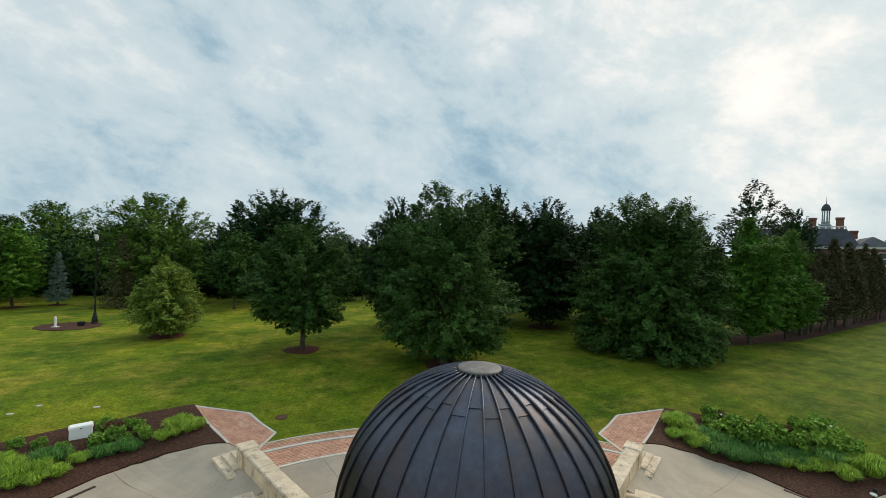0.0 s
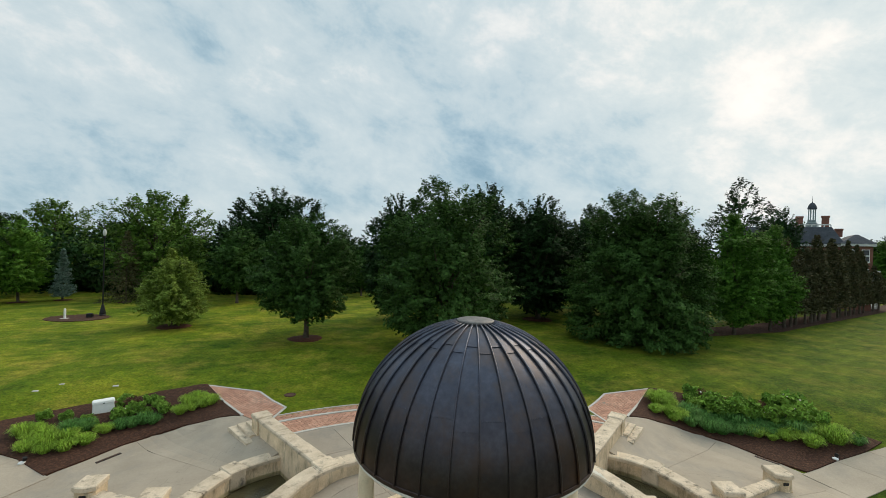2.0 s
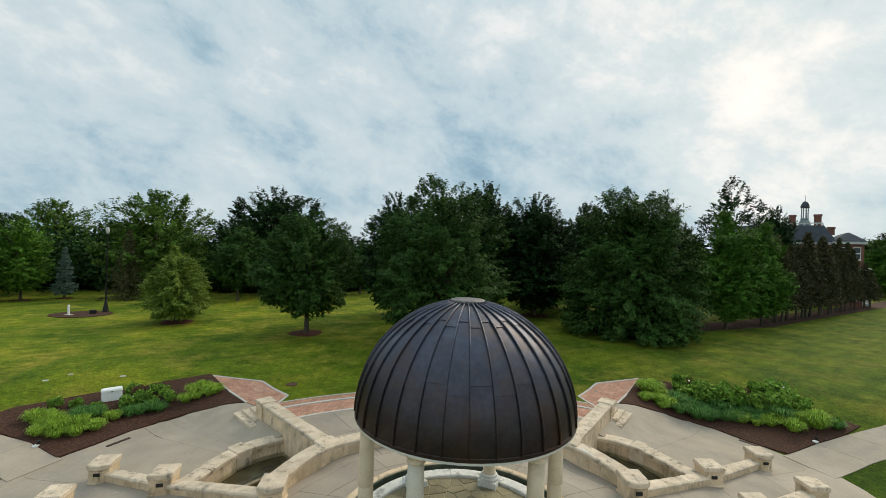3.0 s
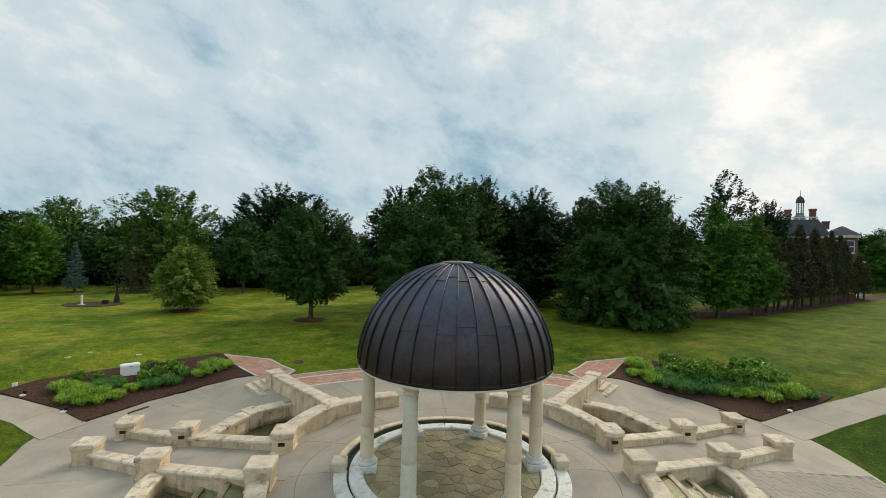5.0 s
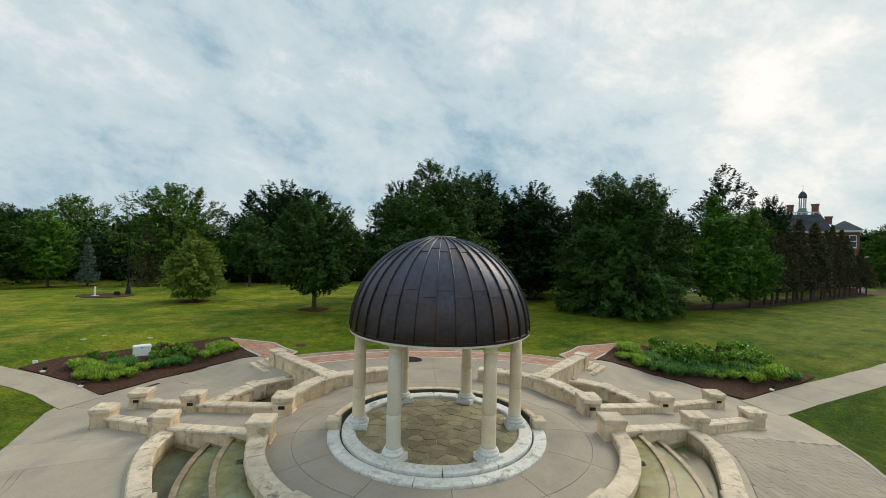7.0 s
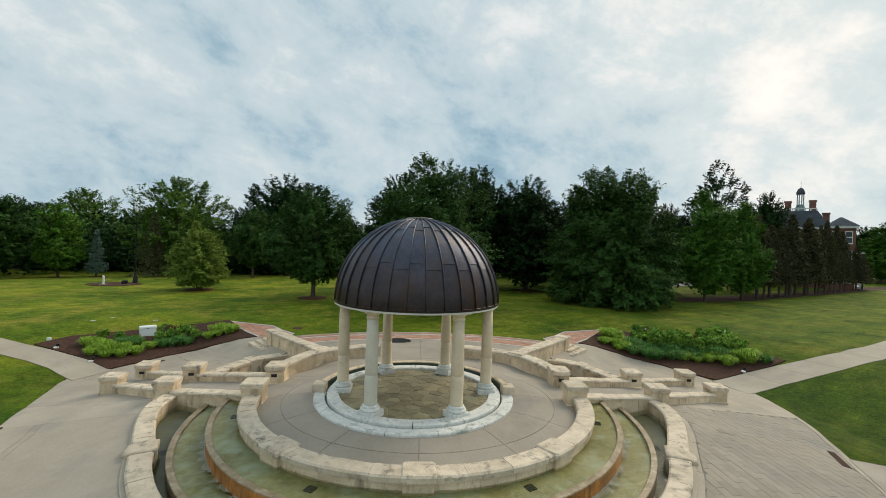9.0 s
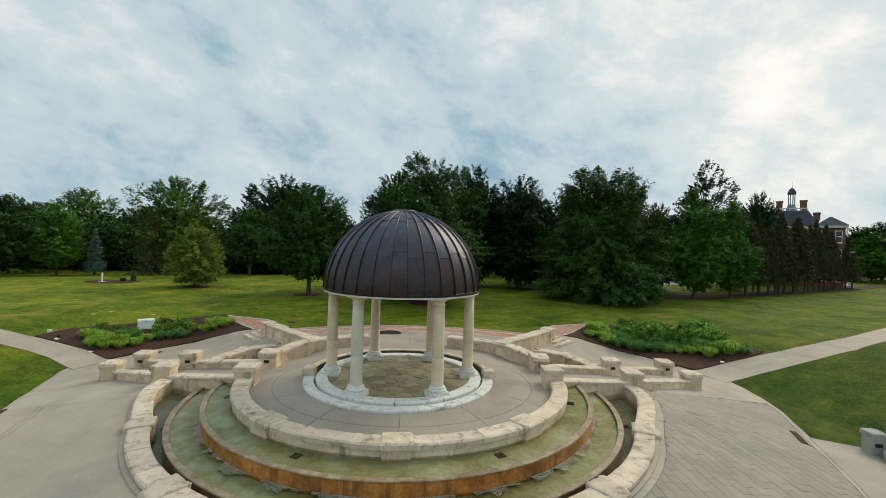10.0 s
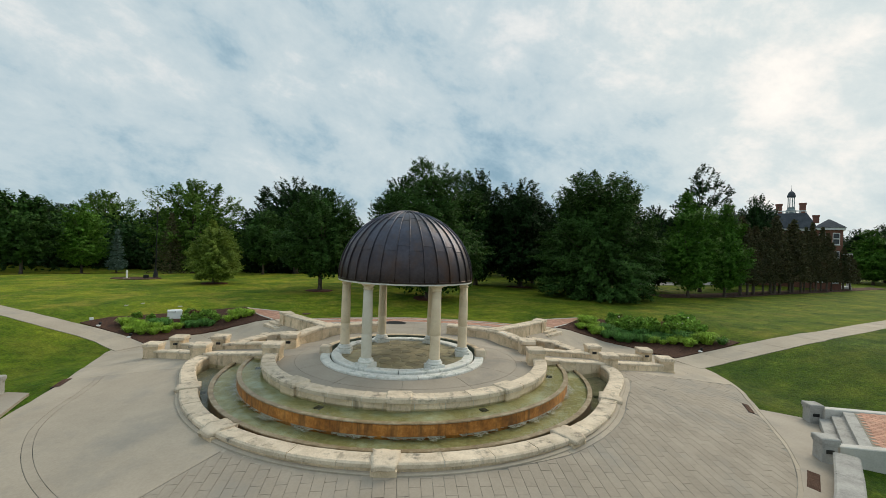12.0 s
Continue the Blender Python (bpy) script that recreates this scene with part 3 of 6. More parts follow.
# ---------------------------------------------------------------- ground and paving
EDGE_N = [(27, 12.47), (32, 12.65), (38, 12.85), (43, 12.95), (46, 12.5), (50, 11.6), (52.5, 11.0), (54, 9.9), (90, 9.9)]
EDGE = {1: [(-90, 9.6), (-30, 9.55), (-20, 9.55), (-12, 9.70), (-7, 9.95), (-1, 10.33), (8.5, 11.25), (13, 11.75), (17, 12.15), (21, 12.42)] + EDGE_N,
        -1: [(-90, 9.6), (-30, 9.50), (-14, 9.30), (-6.6, 9.42), (1.2, 9.85), (9.3, 10.60), (14, 11.25), (18, 11.90), (21, 12.40), (23, 12.58)] + EDGE_N}


def plaza_edge(deg):
    """Outer radius of the paving, east and west of the axis."""
    table = EDGE[1 if math.cos(radians(deg)) > 0 else -1]
    d = (deg + 90) % 360 - 90
    if d > 90:
        d = 180 - d
    for (a, ra), (b, rb) in zip(table, table[1:]):
        if a <= d <= b:
            return ra + (rb - ra) * (d - a) / (b - a)
    return table[-1][1]


APRON = [(9.6, -0.9), (11.9, -1.0), (12.2, -1.7), (10.2, -4.3), (9.3, -6.2), (7.4, -7.7), (5.5, -7.6)]     # before the entrances, east of the axis


def over_apron(x, y):
    odd = False
    for (x1, y1), (x2, y2) in zip(APRON, APRON[1:] + APRON[:1]):
        if (y1 > y) != (y2 > y) and abs(x - X0) < (x2 - x1) * (y - y1) / (y2 - y1) + x1:
            odd = not odd
    return odd


def lawn_z(x, y):
    z = ground_z(x, y)
    r = ring_radius(x, y)
    deg = math.degrees(math.atan2(y, (x - X0) / EX))
    z -= 1.1 * (1 - smooth(7.6, 8.3, r))
    z -= 0.10 * (1 - smooth(-0.25, 0.05, r - plaza_edge(deg)))
    if r < 13 and y < 0 and over_apron(x, y):
        z -= 0.07
    z -= 0.75 * smooth(40, 53, r) * smooth(0.0, 16.0, -x)
    if r > 16:
        z += 0.05 * noise.noise((x * 0.08, y * 0.08, 0.0)) * smooth(16, 24, r)
    return z


def make_lawn():
    radii = [0.5, 3, 6, 7.4, 7.8, 8.2, 8.6] + [9 + 0.25 * i for i in range(24)] + [15 + 0.7 * i for i in range(22)] + [31, 33, 36, 40, 45, 52, 60, 72, 90, 120, 170, 260, 420, 800]
    n = 240
    verts = [(X0, 0, -2.0)]
    for r in radii:
        for i in range(n):
            x, y = ring(r, 360 * i / n)
            verts.append((x, y, lawn_z(x, y)))
    faces = [(0, 1 + i, 1 + (i + 1) % n) for i in range(n)]
    for k in range(len(radii) - 1):
        a, b = 1 + k * n, 1 + (k + 1) * n
        faces += [(a + i, b + i, b + (i + 1) % n, a + (i + 1) % n) for i in range(n)]
    ob = part("ground", (verts, faces), M["lawn"], None, smooth_it=True)
    tagged(ob, "mown green lawn with yellowish dry patches", "lawn", kind="structure")


make_lawn()


def sector(r0, r1, a0, a1, lift=0.0, depth=0.15, gap=0.012, nr=None, na=None):
    """A paving slab between two radii and two angles, laid on the land. The radii may be functions of the angle."""
    f0 = r0 if callable(r0) else (lambda d: r0)
    f1 = r1 if callable(r1) else (lambda d: r1)
    mid = (f0(a0) + f1(a1)) / 2
    ga = math.degrees(gap / 2 / max(1.0, mid))
    a0, a1 = a0 + ga, a1 - ga
    na = na or max(2, round((a1 - a0) / 1.6))
    nr = nr or max(2, round(abs(f1(a0) - f0(a0)) / 0.45))
    verts, faces = [], []
    for i in range(na + 1):
        d = a0 + (a1 - a0) * i / na
        for k in range(nr + 1):
            x, y = ring(f0(d) + gap / 2 + (f1(d) - f0(d) - gap) * k / nr, d)
            verts.append((x, y, ground_z(x, y) + lift))
    w = nr + 1
    for i in range(na):
        for k in range(nr):
            faces.append((i * w + k, i * w + k + 1, (i + 1) * w + k + 1, (i + 1) * w + k))
    rim = [k for k in range(w)] + [i * w + nr for i in range(1, na + 1)] + [na * w + k for k in range(nr - 1, -1, -1)] + [i * w for i in range(na - 1, 0, -1)]
    base = len(verts)
    verts += [(verts[j][0], verts[j][1], verts[j][2] - depth) for j in rim]
    m = len(rim)
    faces += [(rim[i], base + i, base + (i + 1) % m, rim[(i + 1) % m]) for i in range(m)]
    return verts, faces


court = thing("pavement", label="grey concrete round court with radial joints", category="pavement", kind="structure")
part("joint_bed", sector(2.2, 4.0, 0, 360, lift=-0.012, gap=0, na=96), M["joint"], court)
for a in range(0, 360, 30):
    part("paving_slab", sector(2.25, 3.2, a, a + 30), M["inner"], court)
    part("paving_slab", sector(3.2, 3.98, a, a + 30), M["inner"], court)
part("joint_bed", sector(3.98, 8.1, 51, 129, lift=-0.012, gap=0), M["joint"], court)
for i in range(6):
    a = 51 + i * 78 / 6
    part("paving_slab", sector(3.98, 6.0, a, a + 78 / 6), M["inner"], court)
    part("paving_slab", sector(6.0, 8.1, a, a + 78 / 6), M["inner"], court)
for a0, a1 in ((20, 51.2), (128.8, 160)):
    part("paving_slab", sector(3.98, 4.75, a0, a1), M["inner"], court)
for a0, a1 in ((-2, 16), (164, 182)):
    part("paving_slab", sector(6.25, 8.2, a0, a1, lift=-0.007), M["concrete"], court)
PASS_N = [(3.7, 1.55), (5.95, 2.45), (7.7, 3.15), (10.2, 4.45)]
PASS_S = [(3.9, -0.15), (5.95, 0.55), (7.5, 1.20), (10.1, 2.55)]
for side in (-1, 1):
    for i in range(3):
        quad = [PASS_N[i], PASS_N[i + 1], PASS_S[i + 1], PASS_S[i]]
        g = 0.006
        quad = [(quad[0][0] + g, quad[0][1]), (quad[1][0] - g, quad[1][1]), (quad[2][0] - g, quad[2][1]), (quad[3][0] + g, quad[3][1])]
        part("paving_slab", polygon_sheet([(X0 + side * x, y) for x, y in quad], ground_z, 0.15, 0.002 + 0.004 * (i == 0)), M["inner"], court)

# brick band on the north side, with pale edges
brick_path = thing("brick_path", label="red brick paved path with pale concrete edging", category="path", kind="structure")
part("joint_bed", sector(8.1, 10.2, 50, 130, lift=-0.014, gap=0), M["joint"], brick_path)
for r0, r1 in ((8.10, 8.24), (9.44, 9.60), (10.13, 10.22)):
    for i in range(10):
        part("edging", sector(r0, r1, 54 + i * 7.2, 61.2 + i * 7.2, lift=0.012, gap=0.006), M["white_band"], brick_path)


def brick_field(cells, lift=0.004, h=0.03):
    """Bricks as one mesh; cells: (centre x, y, turn in degrees, length, width)."""
    verts, faces = [], []
    rnd = random.Random(5)
    for x, y, turn, lx, ly in cells:
        c, s = math.cos(radians(turn)), math.sin(radians(turn))
        b = len(verts)
        up = lift + rnd.uniform(-0.003, 0.003)
        for dz, k in ((-h, 1.0), (0.0, 0.96)):
            for sx, sy in ((-1, -1), (1, -1), (1, 1), (-1, 1)):
                px, py = sx * lx / 2 * k, sy * ly / 2 * k
                qx, qy = x + c * px - s * py, y + s * px + c * py
                verts.append((qx, qy, ground_z(qx, qy) + up + dz))
        faces += [(b + 4, b + 5, b + 6, b + 7)] + [(b + i, b + (i + 1) % 4, b + 4 + (i + 1) % 4, b + 4 + i) for i in range(4)]
    return verts, faces


cells = []
for lo, hi in ((8.26, 9.39), (9.63, 10.11)):
    n = max(1, round((hi - lo) / 0.113))
    for k in range(n):
        r = lo + (hi - lo) * (k + 0.5) / n
        steps = round(r * EX * radians(76) / 0.232)
        for i in range(steps):
            d = 52 + 76 * (i + 0.5 * (k % 2)) / steps
            x, y = ring(r, d)
            x2, y2 = ring(r, d + 0.1)
            cells.append((x, y, math.degrees(math.atan2(y2 - y, x2 - x)), 0.218, 0.100))
tagged(part("bricks", brick_field(cells), M["brick"], brick_path), kind="stuff")


def inside(px, py, poly):
    odd = False
    for (x1, y1), (x2, y2) in zip(poly, poly[1:] + poly[:1]):
        if (y1 > py) != (y2 > py) and px < (x2 - x1) * (py - y1) / (y2 - y1) + x1:
            odd = not odd
    return odd


WEDGE = [(10.4, 11.8), (7.9, 11.3), (6.25, 9.45), (6.45, 7.55), (7.62, 8.66)]
for side in (-1, 1):
    poly = [(X0 + side * x, y) for x, y in WEDGE]
    wedge = thing("brick_landing", label="red brick wedge landing with pale stone border", category="path", kind="structure")
    part("joint_bed", polygon_sheet(poly, ground_z, 0.15, 0.004), M["joint"], wedge)
    cells = []
    turn = 42 if side > 0 else 138
    c, s = math.cos(radians(turn)), math.sin(radians(turn))
    for i in range(-40, 41):
        for k in range(-60, 61):
            u, v = (i + 0.5 * (k % 2)) * 0.226, k * 0.108
            x, y = X0 + side * 8.0 + c * u - s * v, 9.8 + s * u + c * v
            if inside(x, y, poly):
                cells.append((x, y, turn, 0.215, 0.098))
    tagged(part("bricks", brick_field(cells, 0.016), M["brick"], wedge), kind="stuff")
    for a, b in zip(poly, poly[1:4]):
        part("edging", sweep([a, ((a[0] + b[0]) / 2, (a[1] + b[1]) / 2), b], slab_profile(-0.05, 0.05, -0.15, 0.030, 0.01), lambda u, x, y: ground_z(x, y)), M["white_band"], wedge)
    a, b = poly[4], poly[0]
    part("edging", sweep([a, ((a[0] + b[0]) / 2, (a[1] + b[1]) / 2), b], slab_profile(-0.05, 0.05, -0.15, 0.030, 0.01), lambda u, x, y: ground_z(x, y)), M["white_band"], wedge)

# walks that leave the court to the west and the east
WALK_TOP = {1: [(12.5, 5.78), (14.2, 6.15), (15.6, 6.3), (17.1, 6.38), (19.1, 6.68), (21.5, 7.75), (24, 9.1), (26.3, 10.4), (32, 13.4), (58, 27.5)],
            -1: [(12.38, 5.95), (13.9, 6.6), (15.3, 6.8), (16.6, 6.85), (18.2, 7.05), (19.6, 7.5), (22, 8.85), (26, 11), (32, 14.2), (58, 28.2)]}
WALK_LOW = {1: [(12.95, 4.28), (14.8, 4.73), (16.3, 4.9), (17.7, 5.04), (19.8, 5.45), (22.3, 6.8), (25, 8.2), (27.6, 9.65), (34, 13), (60, 26.5)],
            -1: [(12.92, 4.66), (14.4, 5.4), (15.4, 5.62), (16.8, 5.72), (18.3, 5.93), (19.6, 6.3), (21.9, 7.4), (26, 9.5), (32.5, 12.8), (58.5, 26)]}
for side in (-1, 1):
    walkway = thing("walkway", label="pale concrete walkway across the lawn", category="path", kind="structure")
    top, low = WALK_TOP[side], WALK_LOW[side]
    for i in range(9):
        a, b, c, d = top[i], top[i + 1], low[i + 1], low[i]
        n = max(1, round(math.dist(a, b) / 2.0))
        for k in range(n):
            u0, u1 = k / n + 0.004, (k + 1) / n - 0.004
            mixp = lambda p, q, u: (X0 + side * (p[0] + (q[0] - p[0]) * u), p[1] + (q[1] - p[1]) * u)
            part("paving_slab", polygon_sheet([mixp(a, b, u0), mixp(a, b, u1), mixp(d, c, u1), mixp(d, c, u0)], ground_z, 0.2, 0.022), M["concrete"], walkway)

# planting beds
BED_ARC = [(12.07, 6.87), (11.5, 7.97), (10.9, 8.66), (9.9, 8.98), (8.6, 8.90), (7.74, 8.70), (10.38, 11.85), (12.2, 11.3), (14.2, 10.0), (15.8, 8.3)]
BED = {1: [(12.75, 5.83)] + BED_ARC + [(16.5, 6.6), (15.6, 6.33), (14.2, 6.17)], -1: [(12.58, 6.0)] + BED_ARC + [(16.3, 6.95), (15.3, 6.83), (13.9, 6.62)]}


def bed_z(x, y):
    return ground_z(x, y) + 0.05 + 0.03 * noise.noise((x * 1.3, y * 1.3, 2.0))


for side in (-1, 1):
    bed = part("planting_bed", polygon_sheet([(X0 + side * x, y) for x, y in BED[side]], bed_z, 0.25, 0.0), M["mulch"], None)
    tagged(bed, "dark brown bark mulch planting bed beside the court", "flower bed", kind="structure")


# ---------------------------------------------------------------- masonry
def stone_wall(name, path, width, top, foot, label, cap=0.11, over=0.035, piece=0.8, coping=True, body_mat="limestone", cap_mat="coping", rough=0.008):
    """A low wall of squared blocks under a coping. top and foot: heights as functions of the way along it and the place."""
    rnd = random.Random(len(bpy.data.objects))
    w = thing(name, label=label, category="wall")
    hw = width / 2

    def body(path, u0, u1, inset, zt):
        n = len(path)
        verts, faces = [], []
        prof = [(-hw + inset, 0), (hw - inset, 0), (hw - inset, 1), (-hw + inset, 1)]
        for i, (x, y) in enumerate(path):
            a, b = path[max(0, i - 1)], path[min(n - 1, i + 1)]
            s = math.dist(a, b) or 1
            nx, ny = -(b[1] - a[1]) / s, (b[0] - a[0]) / s
            u = u0 + (u1 - u0) * i / (n - 1)
            lo, hi = foot(u, x, y), top(u, x, y) - zt
            verts += [(x + nx * o, y + ny * o, lo + (hi - lo) * q) for o, q in prof]
        for i in range(n - 1):
            for m in range(4):
                faces.append((i * 4 + m, (i + 1) * 4 + m, (i + 1) * 4 + (m + 1) % 4, i * 4 + (m + 1) % 4))
        faces += [(3, 2, 1, 0), tuple(range((n - 1) * 4, n * 4))]
        return verts, faces

    part("core", body(path, 0, 1, 0.012, 0.010 if coping else 0.008), M["mortar"], w)
    for line, u0, u1 in split(path, piece, 0.010):
        part("wall_block", body(line, u0, u1, rnd.uniform(-0.002, 0.006), (cap + 0.004) if coping else 0.0), M[body_mat], w)
    if coping:
        part("coping_joint", sweep(path, [(-hw - over + 0.016, -cap + 0.006), (hw + over - 0.016, -cap + 0.006), (hw + over - 0.016, -0.034), (hw + over - 0.055, -0.019), (-hw - over + 0.055, -0.019), (-hw - over + 0.016, -0.034)],
                                   lambda u, x, y: top(u, x, y)), M["mortar"], w, "pale mortar joints")
        for line, u0, u1 in split(path, piece * 1.15, 0.011):
            e = over + rnd.uniform(-0.008, 0.008)
            dz = rnd.uniform(-0.006, 0.006)
            wob = [rnd.uniform(-rough, rough) for _ in range(8)]
            n = len(line)
            v, f = sweep(line, [(-hw - e, -cap), (hw + e, -cap), (hw + e, -0.03), (hw + e - 0.035, 0), (0, 0.004), (-hw - e + 0.035, 0), (-hw - e, -0.03)],
                         lambda u, x, y: top(u0 + (u1 - u0) * u, x, y) + dz)
            v = [(x, y, z + (wob[k % 8] * 0.6 if k % 7 in (3, 4, 5) else 0)) for k, (x, y, z) in enumerate(v)]
            part("coping_stone", (v, f), M[cap_mat], w)
    return w


def bowed_block(name, lx, ly, z0, z1, bow, material):
    """A block whose front is a shallow curve."""
    hx, hy, n = lx / 2, ly / 2, 10
    front = [(-hx + lx * i / n, -hy - bow * (1 - (2 * i / n - 1) ** 2)) for i in range(n + 1)]
    loop = front + [(hx, hy), (-hx, hy)]
    c = 0.025
    top = [(x * (1 - c / hx), y * (1 - c / hy)) for x, y in loop]
    m = len(loop)
    v = [(x, y, z0) for x, y in loop] + [(x, y, z1 - c) for x, y in loop] + [(x, y, z1) for x, y in top]
    f = [tuple(reversed(range(m))), tuple(range(2 * m, 3 * m))] + [(k * m + i, k * m + (i + 1) % m, (k + 1) * m + (i + 1) % m, (k + 1) * m + i) for k in (0, 1) for i in range(m)]
    return mesh_of(name, v, f, material)


def worn_block(name, lx, ly, z0, z1, seed):
    """A block whose outer end is worn round and broken."""
    bm = bmesh.new()
    bmesh.ops.create_cube(bm, size=1.0)
    bmesh.ops.subdivide_edges(bm, edges=bm.edges[:], cuts=5, use_grid_fill=True)
    for v in bm.verts:
        x, y, z = v.co
        k = smooth(0.05, 0.5, -y) if seed != 203 else smooth(0.2, 0.5, -y)
        p = Vector((x * lx, y * ly, z0 + (z + 0.5) * (z1 - z0)))
        r = math.hypot(x, z) * 2
        p.x *= 1 - 0.22 * k * abs(x) * 2
        p.z -= 0.05 * k * (z + 0.5) * (0.4 + abs(x) * 1.6)
        n = noise.noise((p.x * 7 + seed, p.y * 7, p.z * 7))
        p += Vector((x, y, z)) * 0.05 * n
        v.co = p
    for f in bm.faces:
        f.smooth = True
    return bm


pier_meshes = {}


def stone_pier(x, y, z0, height, w=0.62, d=0.62, turn=0.0, slot=False, sunk=0.35, label="limestone pier with a weathered cap", round_front=False, shaft_mat="limestone", cap_mat="coping"):
    """A pier: plinth, shaft, two-stepped cap, and a recessed light where it has one."""
    p = thing("stone_pier", x, y, z0, turn, label + (" and a small recessed light" if slot else ""), "pier", "stone piers of the court")
    key = (round(w, 2), round(d, 2), round(height, 2), sunk, shaft_mat)
    if key not in pier_meshes:
        pier_meshes[key] = (box_mesh("plinth", w + 0.01, d + 0.01, -sunk, 0.05, 0.015, material=M[shaft_mat]),
                            box_mesh("shaft", w - 0.04, d - 0.04, 0.045, height - 0.17, 0.012, material=M[shaft_mat]),
                            box_mesh("necking", w - 0.01, d - 0.01, height - 0.172, height - 0.113, 0.010, material=M[shaft_mat]),
                            box_mesh("cap", w + 0.03, d + 0.03, height - 0.115, height, 0.020, material=M[cap_mat]))
    if round_front:
        if "round" not in pier_meshes:
            pier_meshes["round"] = (bowed_block("plinth", w + 0.01, d + 0.01, -sunk, 0.05, 0.10, M["limestone"]), bowed_block("shaft", w - 0.04, d - 0.04, 0.045, height - 0.17, 0.10, M["limestone"]),
                                    bowed_block("necking", w - 0.01, d - 0.01, height - 0.172, height - 0.13, 0.10, M["limestone"]), bowed_block("cap", w + 0.03, d + 0.03, height - 0.135, height, 0.11, M["coping"]))
        key = "round"
    for name, me in zip(("plinth", "shaft", "necking", "cap"), pier_meshes[key]):
        part(name, me, None, p)
    if slot:
        f = part("light_slot", box_mesh("light_slot", 0.17, 0.03, -0.045, 0.045, 0.008, material=M["slot"]), None, p, "dark recessed light", pose(0, -(d - 0.04) / 2 - (0.10 if round_front else 0.0) - 0.004, height * 0.50))
    return p


LINE_N = {1: [(4.42, 1.60), (7.52, 3.00), (10.60, 4.75)], -1: [(4.42, 1.60), (7.62, 2.98), (9.98, 4.28)]}     # inner, middle, outer pier
LINE_S = {1: [(4.32, -0.12), (7.36, 1.08), (10.31, 2.54)], -1: [(4.40, -0.25), (7.40, 1.05), (9.95, 2.52)]}
PIER_TURN = (3, 4, 5)
for side in (-1, 1):
    for line, slot in ((LINE_N[side], True), (LINE_S[side], False)):
        for i, (px, py) in enumerate(line):
            x, y = X0 + side * px, py
            stone_pier(x, y, ground_z(x, y), 0.56, 0.57, 0.57, -side * PIER_TURN[i], slot, round_front=slot and i != 1, sunk=0.9 if not slot and i == 1 else 0.35)
        for i in range(2):
            (ax, ay), (bx, by) = line[i], line[i + 1]
            a, b = (X0 + side * ax, ay), (X0 + side * bx, by)
            s = math.dist(a, b)
            u = 0.27 / s
            path = [(a[0] + (b[0] - a[0]) * q, a[1] + (b[1] - a[1]) * q) for q in [u + (1 - 2 * u) * k / 8 for k in range(9)]]
            h = 0.24 if slot else (0.24 if i == 0 else 0.28)
            deep = 0.9 if i == 0 else 0.2
            stone_wall("passage_wall", path, 0.32, lambda q, x, y, h=h: ground_z(x, y) + h, lambda q, x, y, deep=deep: ground_z(x, y) - deep,
                       "low limestone wall with coping beside the passage", piece=0.75, cap=0.08, over=0.025)

# inner parapet round the south of the court
PAR_TOP = 0.11
stone_wall("fountain_parapet", arc(4.18, -181, 1, 120, 1.05), 0.36, lambda u, x, y: PAR_TOP, lambda u, x, y: -1.0,
           "curved limestone parapet with weathered coping above the fountain", piece=0.72, cap=0.12)
for d in (231, 270, 309):
    x, y = ring(4.18, d, 1.05)
    tx = ring(4.18, d + 1, 1.05)
    turn = math.degrees(math.atan2(tx[1] - y, tx[0] - x))
    pr = thing("parapet_pier", x, y, PAR_TOP, turn, "limestone block pier standing proud of the parapet", "pier", "parapet piers")
    part("block", box_mesh("block", 0.56, 0.50, -1.2, -0.10, 0.012, material=M["limestone"]), None, pr)
    part("cap", box_mesh("cap", 0.62, 0.56, -0.098, 0.03, 0.03, material=M["coping"]), None, pr)

# outer wall of the fountain
OUT_TOP = -0.36
def outer_ring(r, a0, a1, n):
    """The outer wall's line: a half ring whose ends swing out to the middle piers."""
    pts = []
    for i in range(n + 1):
        d = a0 + (a1 - a0) * i / n
        y = r * math.sin(radians(d))
        pts.append((X0 + FX * (1 + 0.125 * smooth(-2.8, 0.6, y)) * r * math.cos(radians(d)), y))
    return pts


stone_wall("fountain_wall", outer_ring(6.25, -187, 7, 140), 0.38, lambda u, x, y: OUT_TOP, lambda u, x, y: -1.2,
           "curved low limestone fountain wall with pale coping", piece=0.85, cap=0.10, over=0.03, rough=0.006)
part("base_course", sweep(outer_ring(6.49, -184, 4, 140), slab_profile(-0.06, 0.06, -0.3, 0.03, 0.012), lambda u, x, y: ground_z(x, y)), M["concrete"],
     thing("fountain_plinth", label="narrow grey stone base course round the fountain", category="plinth"))
for d in (203, 233, 269, 307, 336):
    x, y = ring(6.29, d, FX)
    tx = ring(6.29, d + 1, FX)
    turn = math.degrees(math.atan2(tx[1] - y, tx[0] - x))
    pr = thing("wall_pier", x, y, OUT_TOP, turn, "worn limestone block set across the fountain wall", "pier", "fountain wall piers")
    part("block", box_mesh("block", 0.50, 0.56, -0.8, -0.09, 0.02, material=M["limestone"]), None, pr)
    part("cap", worn_block("cap", 0.55, 0.62, -0.088, 0.03, int(d)), M["coping"], pr)


